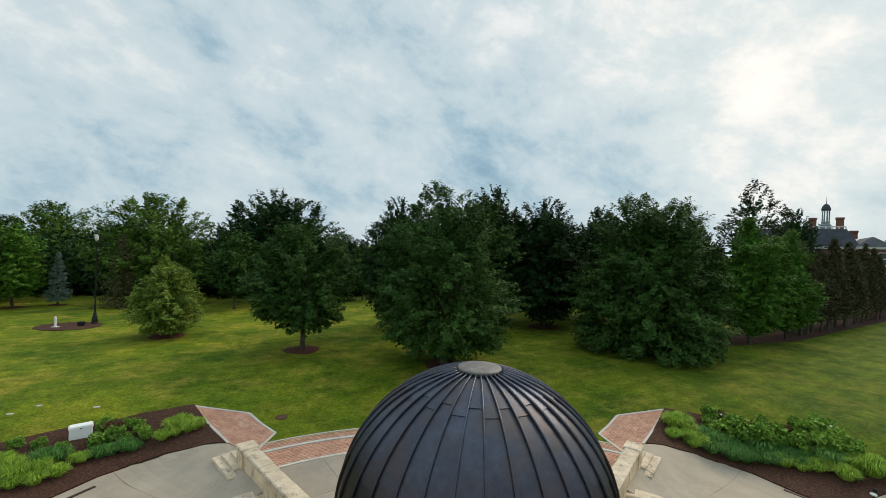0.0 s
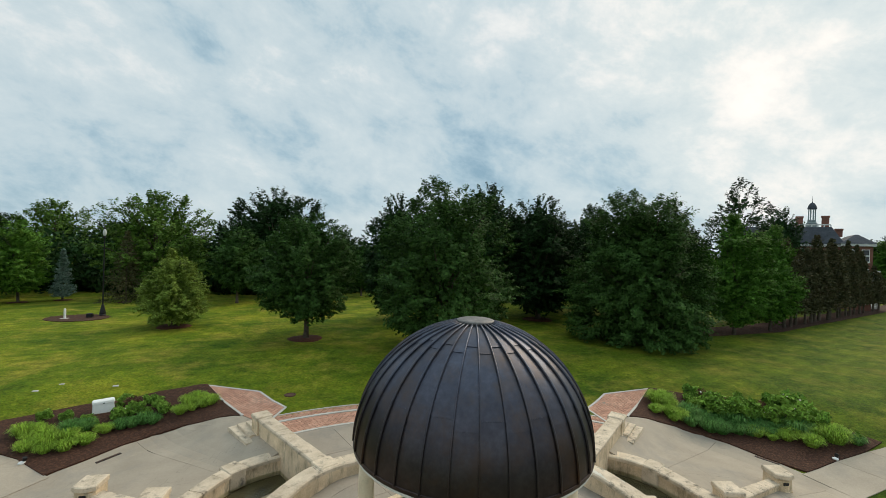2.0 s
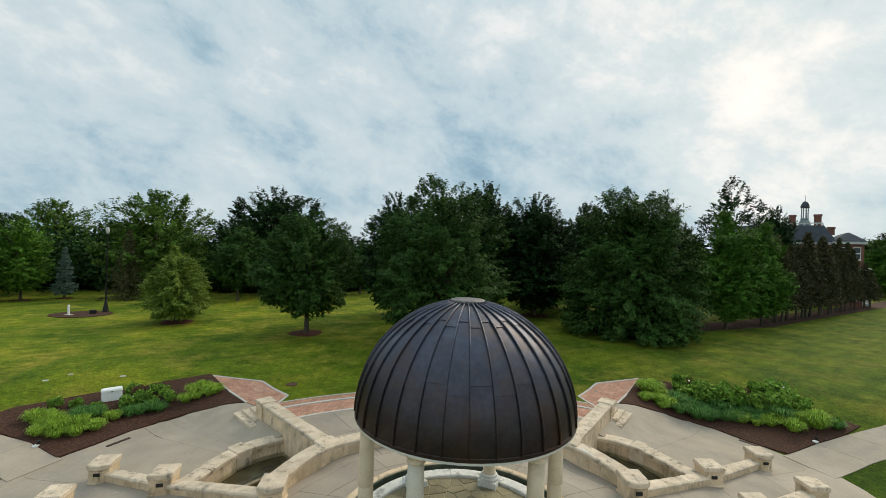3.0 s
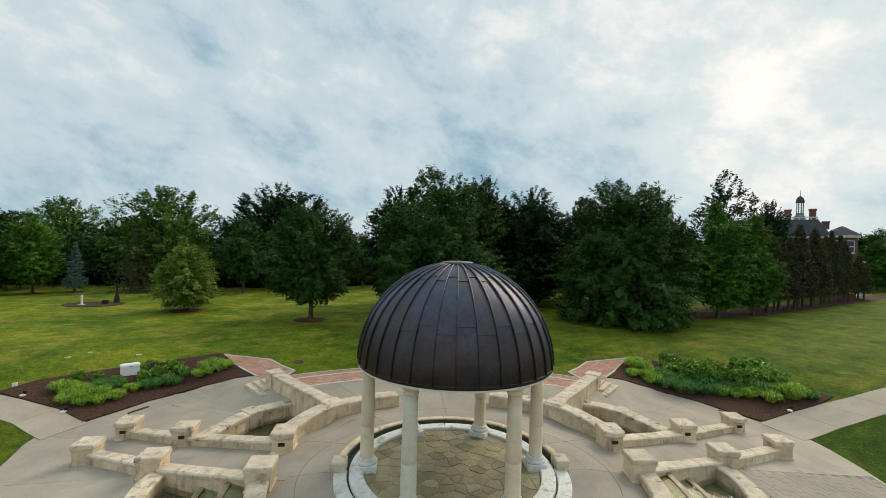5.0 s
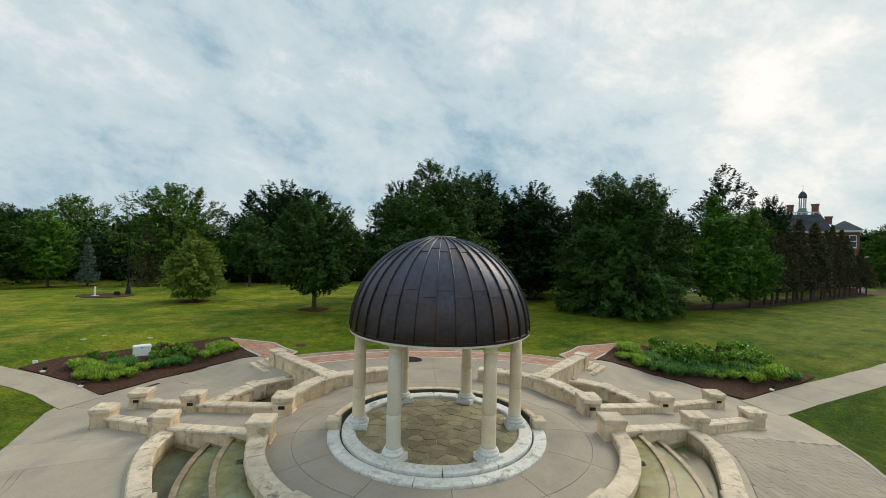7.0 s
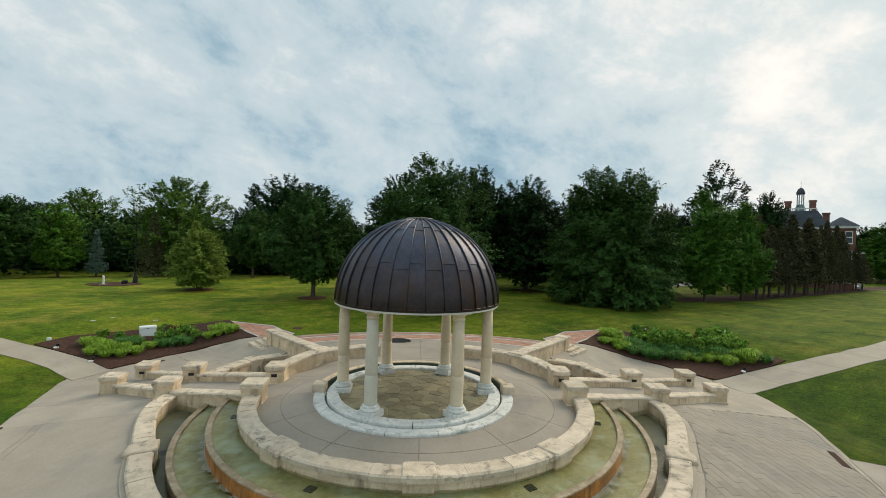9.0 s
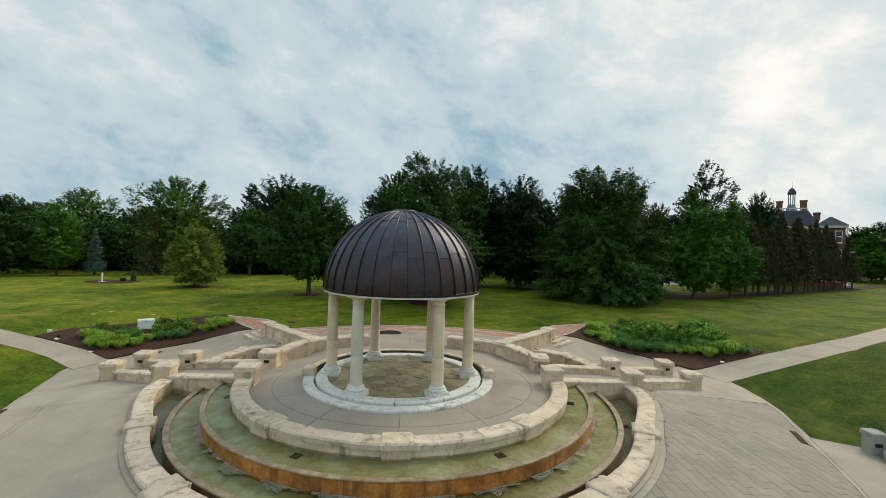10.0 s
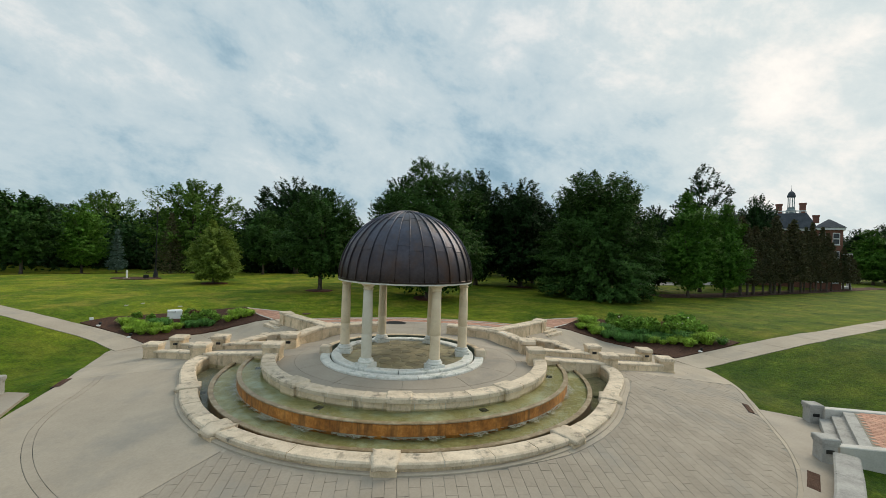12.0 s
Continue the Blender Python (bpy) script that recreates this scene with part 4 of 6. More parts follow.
# ---------------------------------------------------------------- water
def weir(name, r, top, low, a0, a1, label, drop_mat):
    w = thing(name, label=label, category="weir")
    part("weir_stone", sweep(arc(r, a0, a1, 140, 1.0), [(-0.055, low), (0.055, low), (0.055, top - 0.02), (0.035, top), (-0.035, top), (-0.055, top - 0.02)]), M[drop_mat], w)
    part("lip", sweep(arc(r, a0, a1, 140, 1.0), slab_profile(-0.068, 0.068, top + 0.002, top + 0.03, 0.012)), M["weir_lip"], w)


weir("fountain_weir", 5.14, -0.175, -1.0, -184, 4, "rust-streaked curved stone weir with water running over", "rust")
weir("fountain_weir", 5.84, -0.45, -1.1, -187, 7, "dark wet brown curved stone weir of the lower basin", "wet_weir")


def water_ring(r0, r1, z, floor, a0, a1, label, ex=1.0, bottom="pool"):
    part("basin_floor", sector_flat(r0, r1, floor, a0, a1, ex), M[bottom], thing("basin_floor_slab", label="algae-stained stone basin floor under water", category="basin", kind="structure"))
    ob = part("water", sector_flat(r0, r1, z, a0, a1, ex), M["water"], None)
    tagged(ob, label, "water", kind="structure")
    ob.visible_shadow = False


def sector_flat(r0, r1, z, a0, a1, ex=1.0, n=90):
    v, f = [], []
    for i in range(n + 1):
        d = a0 + (a1 - a0) * i / n
        v += [(*ring(q, d, ex), z) for q in (r0, (r0 + r1) / 2, r1)]
    for i in range(n):
        for k in (0, 1):
            f.append((i * 3 + k, i * 3 + k + 1, (i + 1) * 3 + k + 1, (i + 1) * 3 + k))
    return v, f


water_ring(4.2, 5.12, -0.160, -0.205, -184, 4, "shallow green water of the upper fountain basin")
water_ring(5.15, 5.84, -0.435, -0.50, -187, 7, "shallow rippled water of the middle fountain basin")
water_ring(5.3, 6.30, -0.62, -0.76, -189, 9, "dark water of the lowest fountain basin", 1.09, "olive_silt")

STEPS = [[(6.66, 6.40), (7.74, 7.65), (7.0, 8.3), (5.85, 6.80)], [(6.66, 6.76), (7.46, 7.70), (7.0, 8.1), (6.10, 7.10)], [(6.68, 7.12), (7.14, 7.66), (6.85, 7.95), (6.36, 7.40)]]


def chamfered(poly, z0, z1, c):
    """A slab over a convex polygon, its upper edge taken off."""
    mx, my = sum(p[0] for p in poly) / len(poly), sum(p[1] for p in poly) / len(poly)
    n = len(poly)
    v = [(x, y, z0) for x, y in poly] + [(x, y, z1 - c) for x, y in poly]
    for x, y in poly:
        d = math.dist((x, y), (mx, my))
        v.append((x + (mx - x) * 1.4 * c / d, y + (my - y) * 1.4 * c / d, z1))
    return v, [tuple(range(2 * n, 3 * n))] + [(k * n + i, k * n + (i + 1) % n, (k + 1) * n + (i + 1) % n, (k + 1) * n + i) for k in (0, 1) for i in range(n)]


# north-west and north-east basins
for side in (-1, 1):
    span = (24, 50) if side > 0 else (156, 130)
    a0, a1 = span
    # ring wall from the passage to the north opening
    b0, b1 = (25, 73) if side > 0 else (155, 107)
    path = [ring(4.48 + 0.17 * smooth(25, 45, d if side > 0 else 180 - d), d) for d in [b0 + (b1 - b0) * i / 40 for i in range(41)]]
    stone_wall("court_wall", path, 0.42, lambda u, x, y: 0.12 + 0.18 * smooth(0, 0.5, u), lambda u, x, y: -1.3,
               "curved limestone court wall with weathered coping", piece=0.8, cap=0.11)
    x, y = path[-1]
    curb_r = lambda d: 6.85 + 0.5 * smooth(24, 44, d) - 0.12 * smooth(44, 54, d)
    curb = [ring(curb_r(24 + 29 * i / 30), (24 + 29 * i / 30) if side > 0 else 156 - 29 * i / 30) for i in range(31)]
    stone_wall("basin_curb", curb, 0.42, lambda u, x, y: -0.40, lambda u, x, y: -1.2,
               "low limestone curb round a side basin", piece=0.7, cap=0.12)
    xq, yq = ring(7.32, 40 if side > 0 else 140)
    bq = thing("curb_block", xq, yq, -0.40, 50 * -side, "worn square stone block on the basin curb", "block")
    part("block", box_mesh("block", 0.5, 0.62, -0.5, 0.03, 0.03, material=M["coping"]), None, bq)
    lo, hi = min(a0, a1), max(a0, a1)
    water_ring(4.7, 7.2, -0.84, -0.96, lo, hi, "shallow murky water of a side basin", EX, "brown_silt")
    part("divider", sweep(arc(6.0, a0, a1, 24), slab_profile(-0.06, 0.06, -1.1, -0.78, 0.015)), M["weir_lip"], thing("basin_divider", label="narrow stone divider in the side basin", category="weir"))
    # radial retaining wall up to the newel
    p0, p1 = (X0 + side * 3.62, 3.66), (X0 + side * 6.22, 6.90)
    path = [(p0[0] + (p1[0] - p0[0]) * q / 10, p0[1] + (p1[1] - p0[1]) * q / 10) for q in range(11)]
    stone_wall("retaining_wall", path, 0.40, lambda u, x, y: 0.32 - 0.14 * u, lambda u, x, y: -1.3,
               "straight limestone retaining wall with pale coping", piece=1.2, cap=0.10)
    turn = math.degrees(math.atan2(p1[1] - p0[1], p1[0] - p0[0]))
    nw = thing("newel_pier", X0 + side * 6.40, 7.13, 0.0, turn, "white-capped limestone newel pier ending the retaining wall", "pier")
    part("shaft", box_mesh("shaft", 0.50, 0.50, -1.5, 0.10, 0.012, material=M["limestone"]), None, nw)
    part("cap", box_mesh("cap", 0.57, 0.57, 0.102, 0.215, 0.025, material=M["coping"]), None, nw)
    jp = thing("joint_pier", X0 + side * 3.55, 3.58, 0.0, turn, "limestone pier where two court walls meet", "pier")
    part("block", box_mesh("block", 0.46, 0.50, -0.9, 0.22, 0.012, material=M["limestone"]), None, jp)
    part("cap", box_mesh("cap", 0.54, 0.58, 0.222, 0.335, 0.03, material=M["coping"]), None, jp)
    # stepped stone block at the foot of the newel
    st = thing("landing_steps", label="three broad limestone steps up to the brick landing", category="steps", kind="")
    for k, poly in enumerate(STEPS):
        part("step", chamfered([(X0 + side * x, y) for x, y in poly], -1.1, -0.47 + 0.10 * k, 0.015), M["coping"], st)

# ---------------------------------------------------------------- pavilion
pav = thing("pavilion", CX, CY, 0.0, 0.0, "round open pavilion with six limestone columns and a bronze dome", "pavilion")


def own_ring(r0, r1, z0, z1, a0, a1, c=0.02, n=None):
    n = n or max(4, int(abs(a1 - a0) / 4))
    mid = (r0 + r1) / 2
    closed = abs(a1 - a0) >= 360
    pts = [(mid * math.cos(radians(a0 + (a1 - a0) * i / n)), mid * math.sin(radians(a0 + (a1 - a0) * i / n))) for i in range(n if closed else n + 1)]
    return sweep(pts, slab_profile(-(r1 - r0) / 2, (r1 - r0) / 2, z0, z1, c), None, closed)


for i in range(12):
    part("ring_stone", own_ring(2.04, 2.36, -0.2, 0.13, i * 30 + 0.15, i * 30 + 29.85), M["painted"], pav, "white-stained ring stone" if i == 0 else "")
for i in range(7):
    part("step_stone", own_ring(2.40, 2.70, -0.2, 0.065, 182 + i * 25.1, 182 + i * 25.1 + 24.9), M["painted"], pav)
part("channel", own_ring(2.3, 2.6, -0.2, 0.02, 0, 360, 0.005), M["silt"], pav, "dark wet channel")
part("wet_lining", own_ring(2.495, 2.528, -0.1, 0.165, 4, 176, 0.005, 60), M["algae"], pav, "dark green algae on the inner face of the curb")
for i in range(6):
    part("curb_stone", own_ring(2.53, 2.71, -0.2, 0.19, 4 + i * 28.7, 4 + i * 28.7 + 28.4), M["limestone"], pav)
for x in (-2.60, 2.60):
    part("end_block", box_mesh("end_block", 0.34, 0.40, -0.2, 0.28, 0.025, material=M["coping"]), None, pav, "", pose(x, 0, 0))

# flagstone floor: cells of a jittered grid, trimmed at the ring
floor_part = part("floor", lathe([(2.05, -0.15), (2.05, 0.048)], 48), M["flag_joint"], pav, "recessed sandy joints")


def clip_cell(poly, px, py, qx, qy):
    """The part of poly nearer to p than to q."""
    mx, my, nx, ny = (px + qx) / 2, (py + qy) / 2, qx - px, qy - py
    out = []
    for (ax, ay), (bx, by) in zip(poly, poly[1:] + poly[:1]):
        da, db = (ax - mx) * nx + (ay - my) * ny, (bx - mx) * nx + (by - my) * ny
        if da <= 0:
            out.append((ax, ay))
        if da * db < 0:
            t = da / (da - db)
            out.append((ax + (bx - ax) * t, ay + (by - ay) * t))
    return out


rnd = random.Random(11)
seeds = []
while len(seeds) < 190:
    x, y = rnd.uniform(-2.05, 2.05), rnd.uniform(-2.05, 2.05)
    if math.hypot(x, y) < 2.0 and all(math.hypot(x - a, y - b) > 0.205 + 0.11 * rnd.random() for a, b in seeds):
        seeds.append((x, y))
    elif rnd.random() < 0.0008:
        break
for x, y in seeds:
    poly = [(2.03 * math.cos(radians(a)), 2.03 * math.sin(radians(a))) for a in range(0, 360, 6)]
    for a, b in seeds:
        if (a, b) != (x, y):
            poly = clip_cell(poly, x, y, a, b)
    if len(poly) < 3:
        continue
    mx, my = sum(p[0] for p in poly) / len(poly), sum(p[1] for p in poly) / len(poly)
    poly = [(px + (mx - px) * 0.04, py + (my - py) * 0.04) for px, py in poly]
    z = 0.062 + rnd.uniform(-0.005, 0.006)
    n = len(poly)
    v = [(px, py, 0.03) for px, py in poly] + [(px, py, z - 0.008) for px, py in poly] + [(px + (mx - px) * 0.05, py + (my - py) * 0.05, z) for px, py in poly]
    f = [tuple(range(2 * n, 3 * n))] + [(k * n + i, k * n + (i + 1) % n, (k + 1) * n + (i + 1) % n, (k + 1) * n + i) for k in (0, 1) for i in range(n)]
    part("flagstone", (v, f), M["flag"], floor_part)

# columns
COL_R, COL_Z0, COL_Z1 = 1.98, 0.13, 2.58
shaft_prof = [(0.166, 0.0), (0.157, 0.02), (0.156, 0.5), (0.1555, 0.695), (0.150, 0.70), (0.150, 0.706), (0.1552, 0.711), (0.154, 0.9), (0.147, 1.5), (0.137, 2.02)]
base_me = mesh_of("base", *lathe([(0.225, 0.0), (0.24, 0.03), (0.235, 0.06), (0.205, 0.075), (0.200, 0.095), (0.205, 0.11), (0.19, 0.13), (0.166, 0.15)], 32), M["painted"], False)
shaft_me = mesh_of("shaft", *lathe([(r, z) for r, z in shaft_prof], 32), M["column"], False)
cap_me = mesh_of("capital", *lathe([(0.137, 0.0), (0.160, 0.012), (0.160, 0.03), (0.140, 0.045), (0.140, 0.09), (0.17, 0.11), (0.21, 0.15), (0.225, 0.165)], 32), M["column"], False)
plinth_me = box_mesh("plinth", 0.47, 0.47, -0.11, 0.075, 0.012, material=M["painted"])
abacus_me = box_mesh("abacus", 0.43, 0.43, 0.0, 0.06, 0.01, material=M["column"])
stained_me = mesh_of("shaft", *lathe([(r, z) for r, z in shaft_prof], 32), M["column_stained"], False)
for a in (0, 62, 118, 180, 239, 301):
    x, y = COL_R * math.cos(radians(a)), COL_R * math.sin(radians(a))
    col = part("column", stained_me if a == 239 else shaft_me, None, pav, "limestone column with a dark water streak" if a == 239 else "smooth tapering limestone column", pose(x, y, COL_Z0 + 0.222, 0, 0, a))
    part("plinth", plinth_me, None, col, "white-stained square plinth", pose(0, 0, -0.222))
    part("base", base_me, None, col, "", pose(0, 0, -0.148))
    part("capital", cap_me, None, col, "", pose(0, 0, 2.018))
    part("abacus", abacus_me, None, col, "", pose(0, 0, 2.180))

# dome: gores of lapped sheet between standing seams
DOME_Z, DOME_R, GORES = 2.63, 2.21, 32


def on_dome(deg, up, r=DOME_R):
    c = math.cos(radians(up))
    return (r * c * math.cos(radians(deg)), r * c * math.sin(radians(deg)), DOME_Z + r * math.sin(radians(up)))


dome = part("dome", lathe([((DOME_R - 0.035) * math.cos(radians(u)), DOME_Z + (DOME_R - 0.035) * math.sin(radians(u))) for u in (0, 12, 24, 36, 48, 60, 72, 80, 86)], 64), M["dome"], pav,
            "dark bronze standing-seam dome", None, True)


def gore(up0, up1, lift0, lift1):
    v, f = [], []
    w, nk, nu = 360 / GORES, 3, 7
    for k in range(nk + 1):
        for i in range(nu + 1):
            u = up0 + (up1 - up0) * i / nu
            v.append(on_dome(-w / 2 + w * k / nk, u, DOME_R + lift0 + (lift1 - lift0) * i / nu))
    s = nu + 1
    f = [(k * s + i, (k + 1) * s + i, (k + 1) * s + i + 1, k * s + i + 1) for k in range(nk) for i in range(nu)]
    b = len(v)
    v += [on_dome(-w / 2 + w * k / nk, up0, DOME_R - 0.02) for k in range(nk + 1)] + [on_dome(-w / 2 + w * k / nk, up0, DOME_R + lift0) for k in range(nk + 1)]
    f += [(b + nk + 1 + k, b + k, b + k + 1, b + nk + 2 + k) for k in range(nk)]
    return mesh_of("roof_panel", v, f, M["dome"], False)


cuts = [[(0, 29), (29, 58), (58, 82)], [(0, 25), (25, 62), (62, 82)]]
gores = [[gore(a, b, 0.011, 0.0) for a, b in row] for row in cuts]
def rib_mesh():
    v, f = [], []
    n = 22
    for i in range(n + 1):
        u = 0.5 + 80.5 * i / n
        for r, w in ((DOME_R - 0.01, -0.014), (DOME_R - 0.01, 0.014), (DOME_R + 0.042, 0.010), (DOME_R + 0.042, -0.010)):
            c = math.cos(radians(u))
            v.append((r * c, w, DOME_Z + r * math.sin(radians(u))))
    for i in range(n):
        f += [(i * 4 + m, (i + 1) * 4 + m, (i + 1) * 4 + (m + 1) % 4, i * 4 + (m + 1) % 4) for m in range(4)]
    f += [(0, 1, 2, 3), tuple(reversed(range(n * 4, n * 4 + 4)))]
    return mesh_of("standing_seam", v, f, M["dome"], False)


rib = rib_mesh()
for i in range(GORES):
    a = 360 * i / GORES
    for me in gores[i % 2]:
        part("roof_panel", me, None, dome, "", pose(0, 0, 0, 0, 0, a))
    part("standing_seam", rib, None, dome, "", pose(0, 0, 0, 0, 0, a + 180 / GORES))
part("dome_cap", lathe([(0.34, DOME_Z + DOME_R * 0.975), (0.36, DOME_Z + DOME_R + 0.012), (0.355, DOME_Z + DOME_R + 0.030), (0.32, DOME_Z + DOME_R + 0.042), (0.18, DOME_Z + DOME_R + 0.052), (0.02, DOME_Z + DOME_R + 0.055)], 40),
     M["dome_cap"], pav, "pale weathered round metal cap", None, True)
part("rim", own_ring(1.74, 2.225, DOME_Z - 0.075, DOME_Z - 0.004, 0, 360, 0.012, 72), M["soffit"], pav, "cream painted ring under the dome")
part("drip_edge", own_ring(2.19, 2.235, DOME_Z - 0.03, DOME_Z + 0.035, 0, 360, 0.008, 72), M["dome"], pav)


# ---------------------------------------------------------------- trees
def crown_cloud(rng, clumps, per, leaf, clump_r, squash=0.8):
    """Leaves gathered in clumps. clumps: rows of x, y, z, size. Every leaf is a folded blade of two triangles pairs."""
    n = len(clumps) * per
    c = np.repeat(clumps, per, axis=0)
    d = rng.normal(size=(n, 3))
    d /= np.linalg.norm(d, axis=1, keepdims=True)
    rad = rng.random(n) ** 0.45
    p = c[:, :3] + d * (rad * clump_r * c[:, 3])[:, None] * np.array([1, 1, squash])
    a = rng.normal(size=(n, 3)) + d * 0.5
    a /= np.linalg.norm(a, axis=1, keepdims=True)
    b = np.cross(a, rng.normal(size=(n, 3)))
    b /= np.linalg.norm(b, axis=1, keepdims=True)
    s = (leaf * rng.uniform(0.6, 1.35, n))[:, None]
    v = np.stack([p - a * s, p + b * s * 0.55, p + a * s, p - b * s * 0.55], 1).reshape(-1, 3)
    f = np.arange(n * 4).reshape(-1, 4)
    return v, f


def np_mesh(name, v, f, material):
    me = bpy.data.meshes.new(name)
    me.vertices.add(len(v))
    me.vertices.foreach_set("co", np.asarray(v, float).ravel())
    me.loops.add(f.size)
    me.loops.foreach_set("vertex_index", f.ravel())
    me.polygons.add(len(f))
    me.polygons.foreach_set("loop_start", np.arange(len(f)) * f.shape[1])
    me.materials.append(material)
    me.update()
    me.validate()
    return me


def limb(path, radii, n=7):
    verts, faces = [], []
    for i, (p, r) in enumerate(zip(path, radii)):
        q = Vector(path[min(i + 1, len(path) - 1)]) - Vector(path[max(i - 1, 0)])
        q.normalize()
        u = q.orthogonal().normalized()
        w = q.cross(u)
        verts += [tuple(Vector(p) + r * (math.cos(2 * math.pi * k / n) * u + math.sin(2 * math.pi * k / n) * w)) for k in range(n)]
    for i in range(len(path) - 1):
        faces += [(i * n + k, i * n + (k + 1) % n, (i + 1) * n + (k + 1) % n, (i + 1) * n + k) for k in range(n)]
    faces.append(tuple(range((len(path) - 1) * n, len(path) * n)))
    return verts, faces


PROFILES = {          # half width of a crown from its foot to its tip, as shares of its height and greatest half width
    "oak": ((0, 0.50), (0.08, 0.82), (0.2, 1.0), (0.4, 0.94), (0.6, 0.85), (0.75, 0.72), (0.87, 0.52), (0.95, 0.28), (1, 0.05)),
    "round": ((0, 0.35), (0.1, 0.75), (0.25, 0.96), (0.45, 1.0), (0.65, 0.90), (0.8, 0.72), (0.92, 0.42), (1, 0.08)),
    "egg": ((0, 0.60), (0.08, 0.86), (0.22, 1.0), (0.42, 0.92), (0.62, 0.72), (0.8, 0.46), (0.92, 0.24), (1, 0.04)),
    "skirt": ((0, 0.86), (0.1, 1.0), (0.28, 0.99), (0.46, 0.92), (0.64, 0.82), (0.8, 0.70), (0.9, 0.54), (0.97, 0.32), (1, 0.08)),
    "oval": ((0, 0.42), (0.12, 0.84), (0.3, 1.0), (0.5, 0.96), (0.7, 0.80), (0.85, 0.54), (0.95, 0.26), (1, 0.06)),
    "spread": ((0, 0.45), (0.14, 0.82), (0.35, 1.0), (0.55, 0.95), (0.72, 0.80), (0.86, 0.58), (0.95, 0.34), (1, 0.10)),
    "spire": ((0, 0.50), (0.15, 0.95), (0.35, 1.0), (0.55, 0.85), (0.7, 0.62), (0.82, 0.44), (0.92, 0.28), (1, 0.06)),
}


def leafy_tree(seed, height, width, low, profile, material, sprays=900, per=44, leaf=0.09, spray=0.8, trunk_r=0.16, label="", rise=0.9, ragged=0.12, core=0.8, bough=1.35):
    """A broadleaf tree: trunk and limbs, and a crown of leafy sprays that reach out and up to its outline, denser at the shell."""
    rng = np.random.default_rng(seed)
    rnd = random.Random(seed)
    t = thing("tree", label=label, category="tree")
    ch, hw = height - low, width / 2
    us, ws = (np.array(c) for c in zip(*PROFILES[profile]))
    lobes = [(rnd.uniform(0, 2 * math.pi), rnd.uniform(0.1, 0.95), rnd.uniform(-1.0, 1.0) * ragged, rnd.uniform(0.3, 0.6)) for _ in range(26)]

    def reach(az, u):
        k = np.ones_like(az)
        for la, lu, amount, wide in lobes:
            da = np.abs((az - la + math.pi) % (2 * math.pi) - math.pi)
            k = k + amount * np.exp(-(da / wide) ** 2 - ((u - lu) / 0.13) ** 2)
        return hw * np.interp(u, us, ws) * k

    def scatter(n, q_of):
        u, az = rng.random(n * 4), rng.uniform(0, 2 * math.pi, n * 4)
        keep = rng.random(n * 4) < np.interp(u, us, ws) + 0.10
        u, az = u[keep][:n], az[keep][:n]
        q = q_of(len(u))
        r = reach(az, u) * q
        return u, az, np.stack([r * np.cos(az), r * np.sin(az), low + ch * u], 1)

    shell = lambda n: np.where(rng.random(n) < 0.76, rng.uniform(0.86, 1.0, n), rng.uniform(0.35, 0.86, n))
    u, az, tip = scatter(int(sprays * 2.2), shell)
    # boughs stand out and leave dark hollows between them
    mass = np.array([noise.noise((x / bough + seed, y / bough, z / (1.2 * bough))) + 0.5 * noise.noise((2.3 * x / bough, 2.3 * y / bough + seed, 2.0 * z / bough)) for x, y, z in tip])
    keep = rng.random(len(u)) < np.clip(0.55 + 3.0 * mass, 0.03, 1.0)
    u, az, tip, mass = u[keep][:sprays], az[keep][:sprays], tip[keep][:sprays], mass[keep][:sprays]
    tip = tip * (1 + np.clip(mass - 0.15, -0.6, 0.35) * 0.50)[:, None] ** np.array([1, 1, 0.25])
    tip[:, 2] = np.minimum(tip[:, 2], height)
    n = len(u)
    up = rise * (u * 1.9 - 0.55) + rng.normal(0, 0.28, n)
    up = np.clip(up, -0.9, 1.5)
    d = np.stack([np.cos(az) * np.cos(up), np.sin(az) * np.cos(up), np.sin(up)], 1)
    length = spray * rng.uniform(0.6, 1.3, n)
    w = np.repeat(np.arange(n), per)
    m = len(w)
    along = rng.uniform(-0.85, 0.25, m)
    fat = 0.21 * length[w] * (1.0 - 0.5 * (along + 0.85))
    p = tip[w] + d[w] * (length[w] * along)[:, None] + np.clip(rng.normal(size=(m, 3)), -1.9, 1.9) * fat[:, None] * np.array([0.75, 0.75, 0.5])
    p[:, 2] = np.maximum(p[:, 2], 0.12)
    face = np.array([0, 0, 1.1]) + d[w] * 0.55 + rng.normal(size=(m, 3)) * 0.5
    size = leaf * rng.uniform(0.6, 1.35, m)
    u2, az2, inner = scatter(int(sprays * core), lambda k: 0.66 * np.sqrt(rng.random(k)))
    inner[:, 2] = low + (inner[:, 2] - low) * 0.86
    w2 = np.repeat(np.arange(len(u2)), 10)
    p2 = inner[w2] + np.clip(rng.normal(size=(len(w2), 3)), -1.5, 1.5) * 0.30 * spray
    p2[:, 2] = np.maximum(p2[:, 2], 0.15)
    p, face, size = np.concatenate([p, p2]), np.concatenate([face, rng.normal(size=(len(w2), 3))]), np.concatenate([size, np.full(len(w2), leaf * 2.0)])
    face /= np.linalg.norm(face, axis=1, keepdims=True)
    a = np.cross(face, rng.normal(size=p.shape))
    a /= np.linalg.norm(a, axis=1, keepdims=True)
    b = np.cross(face, a)
    s = size[:, None]
    v = np.stack([p - a * s, p + b * s * 0.55, p + a * s, p - b * s * 0.55], 1).reshape(-1, 3)
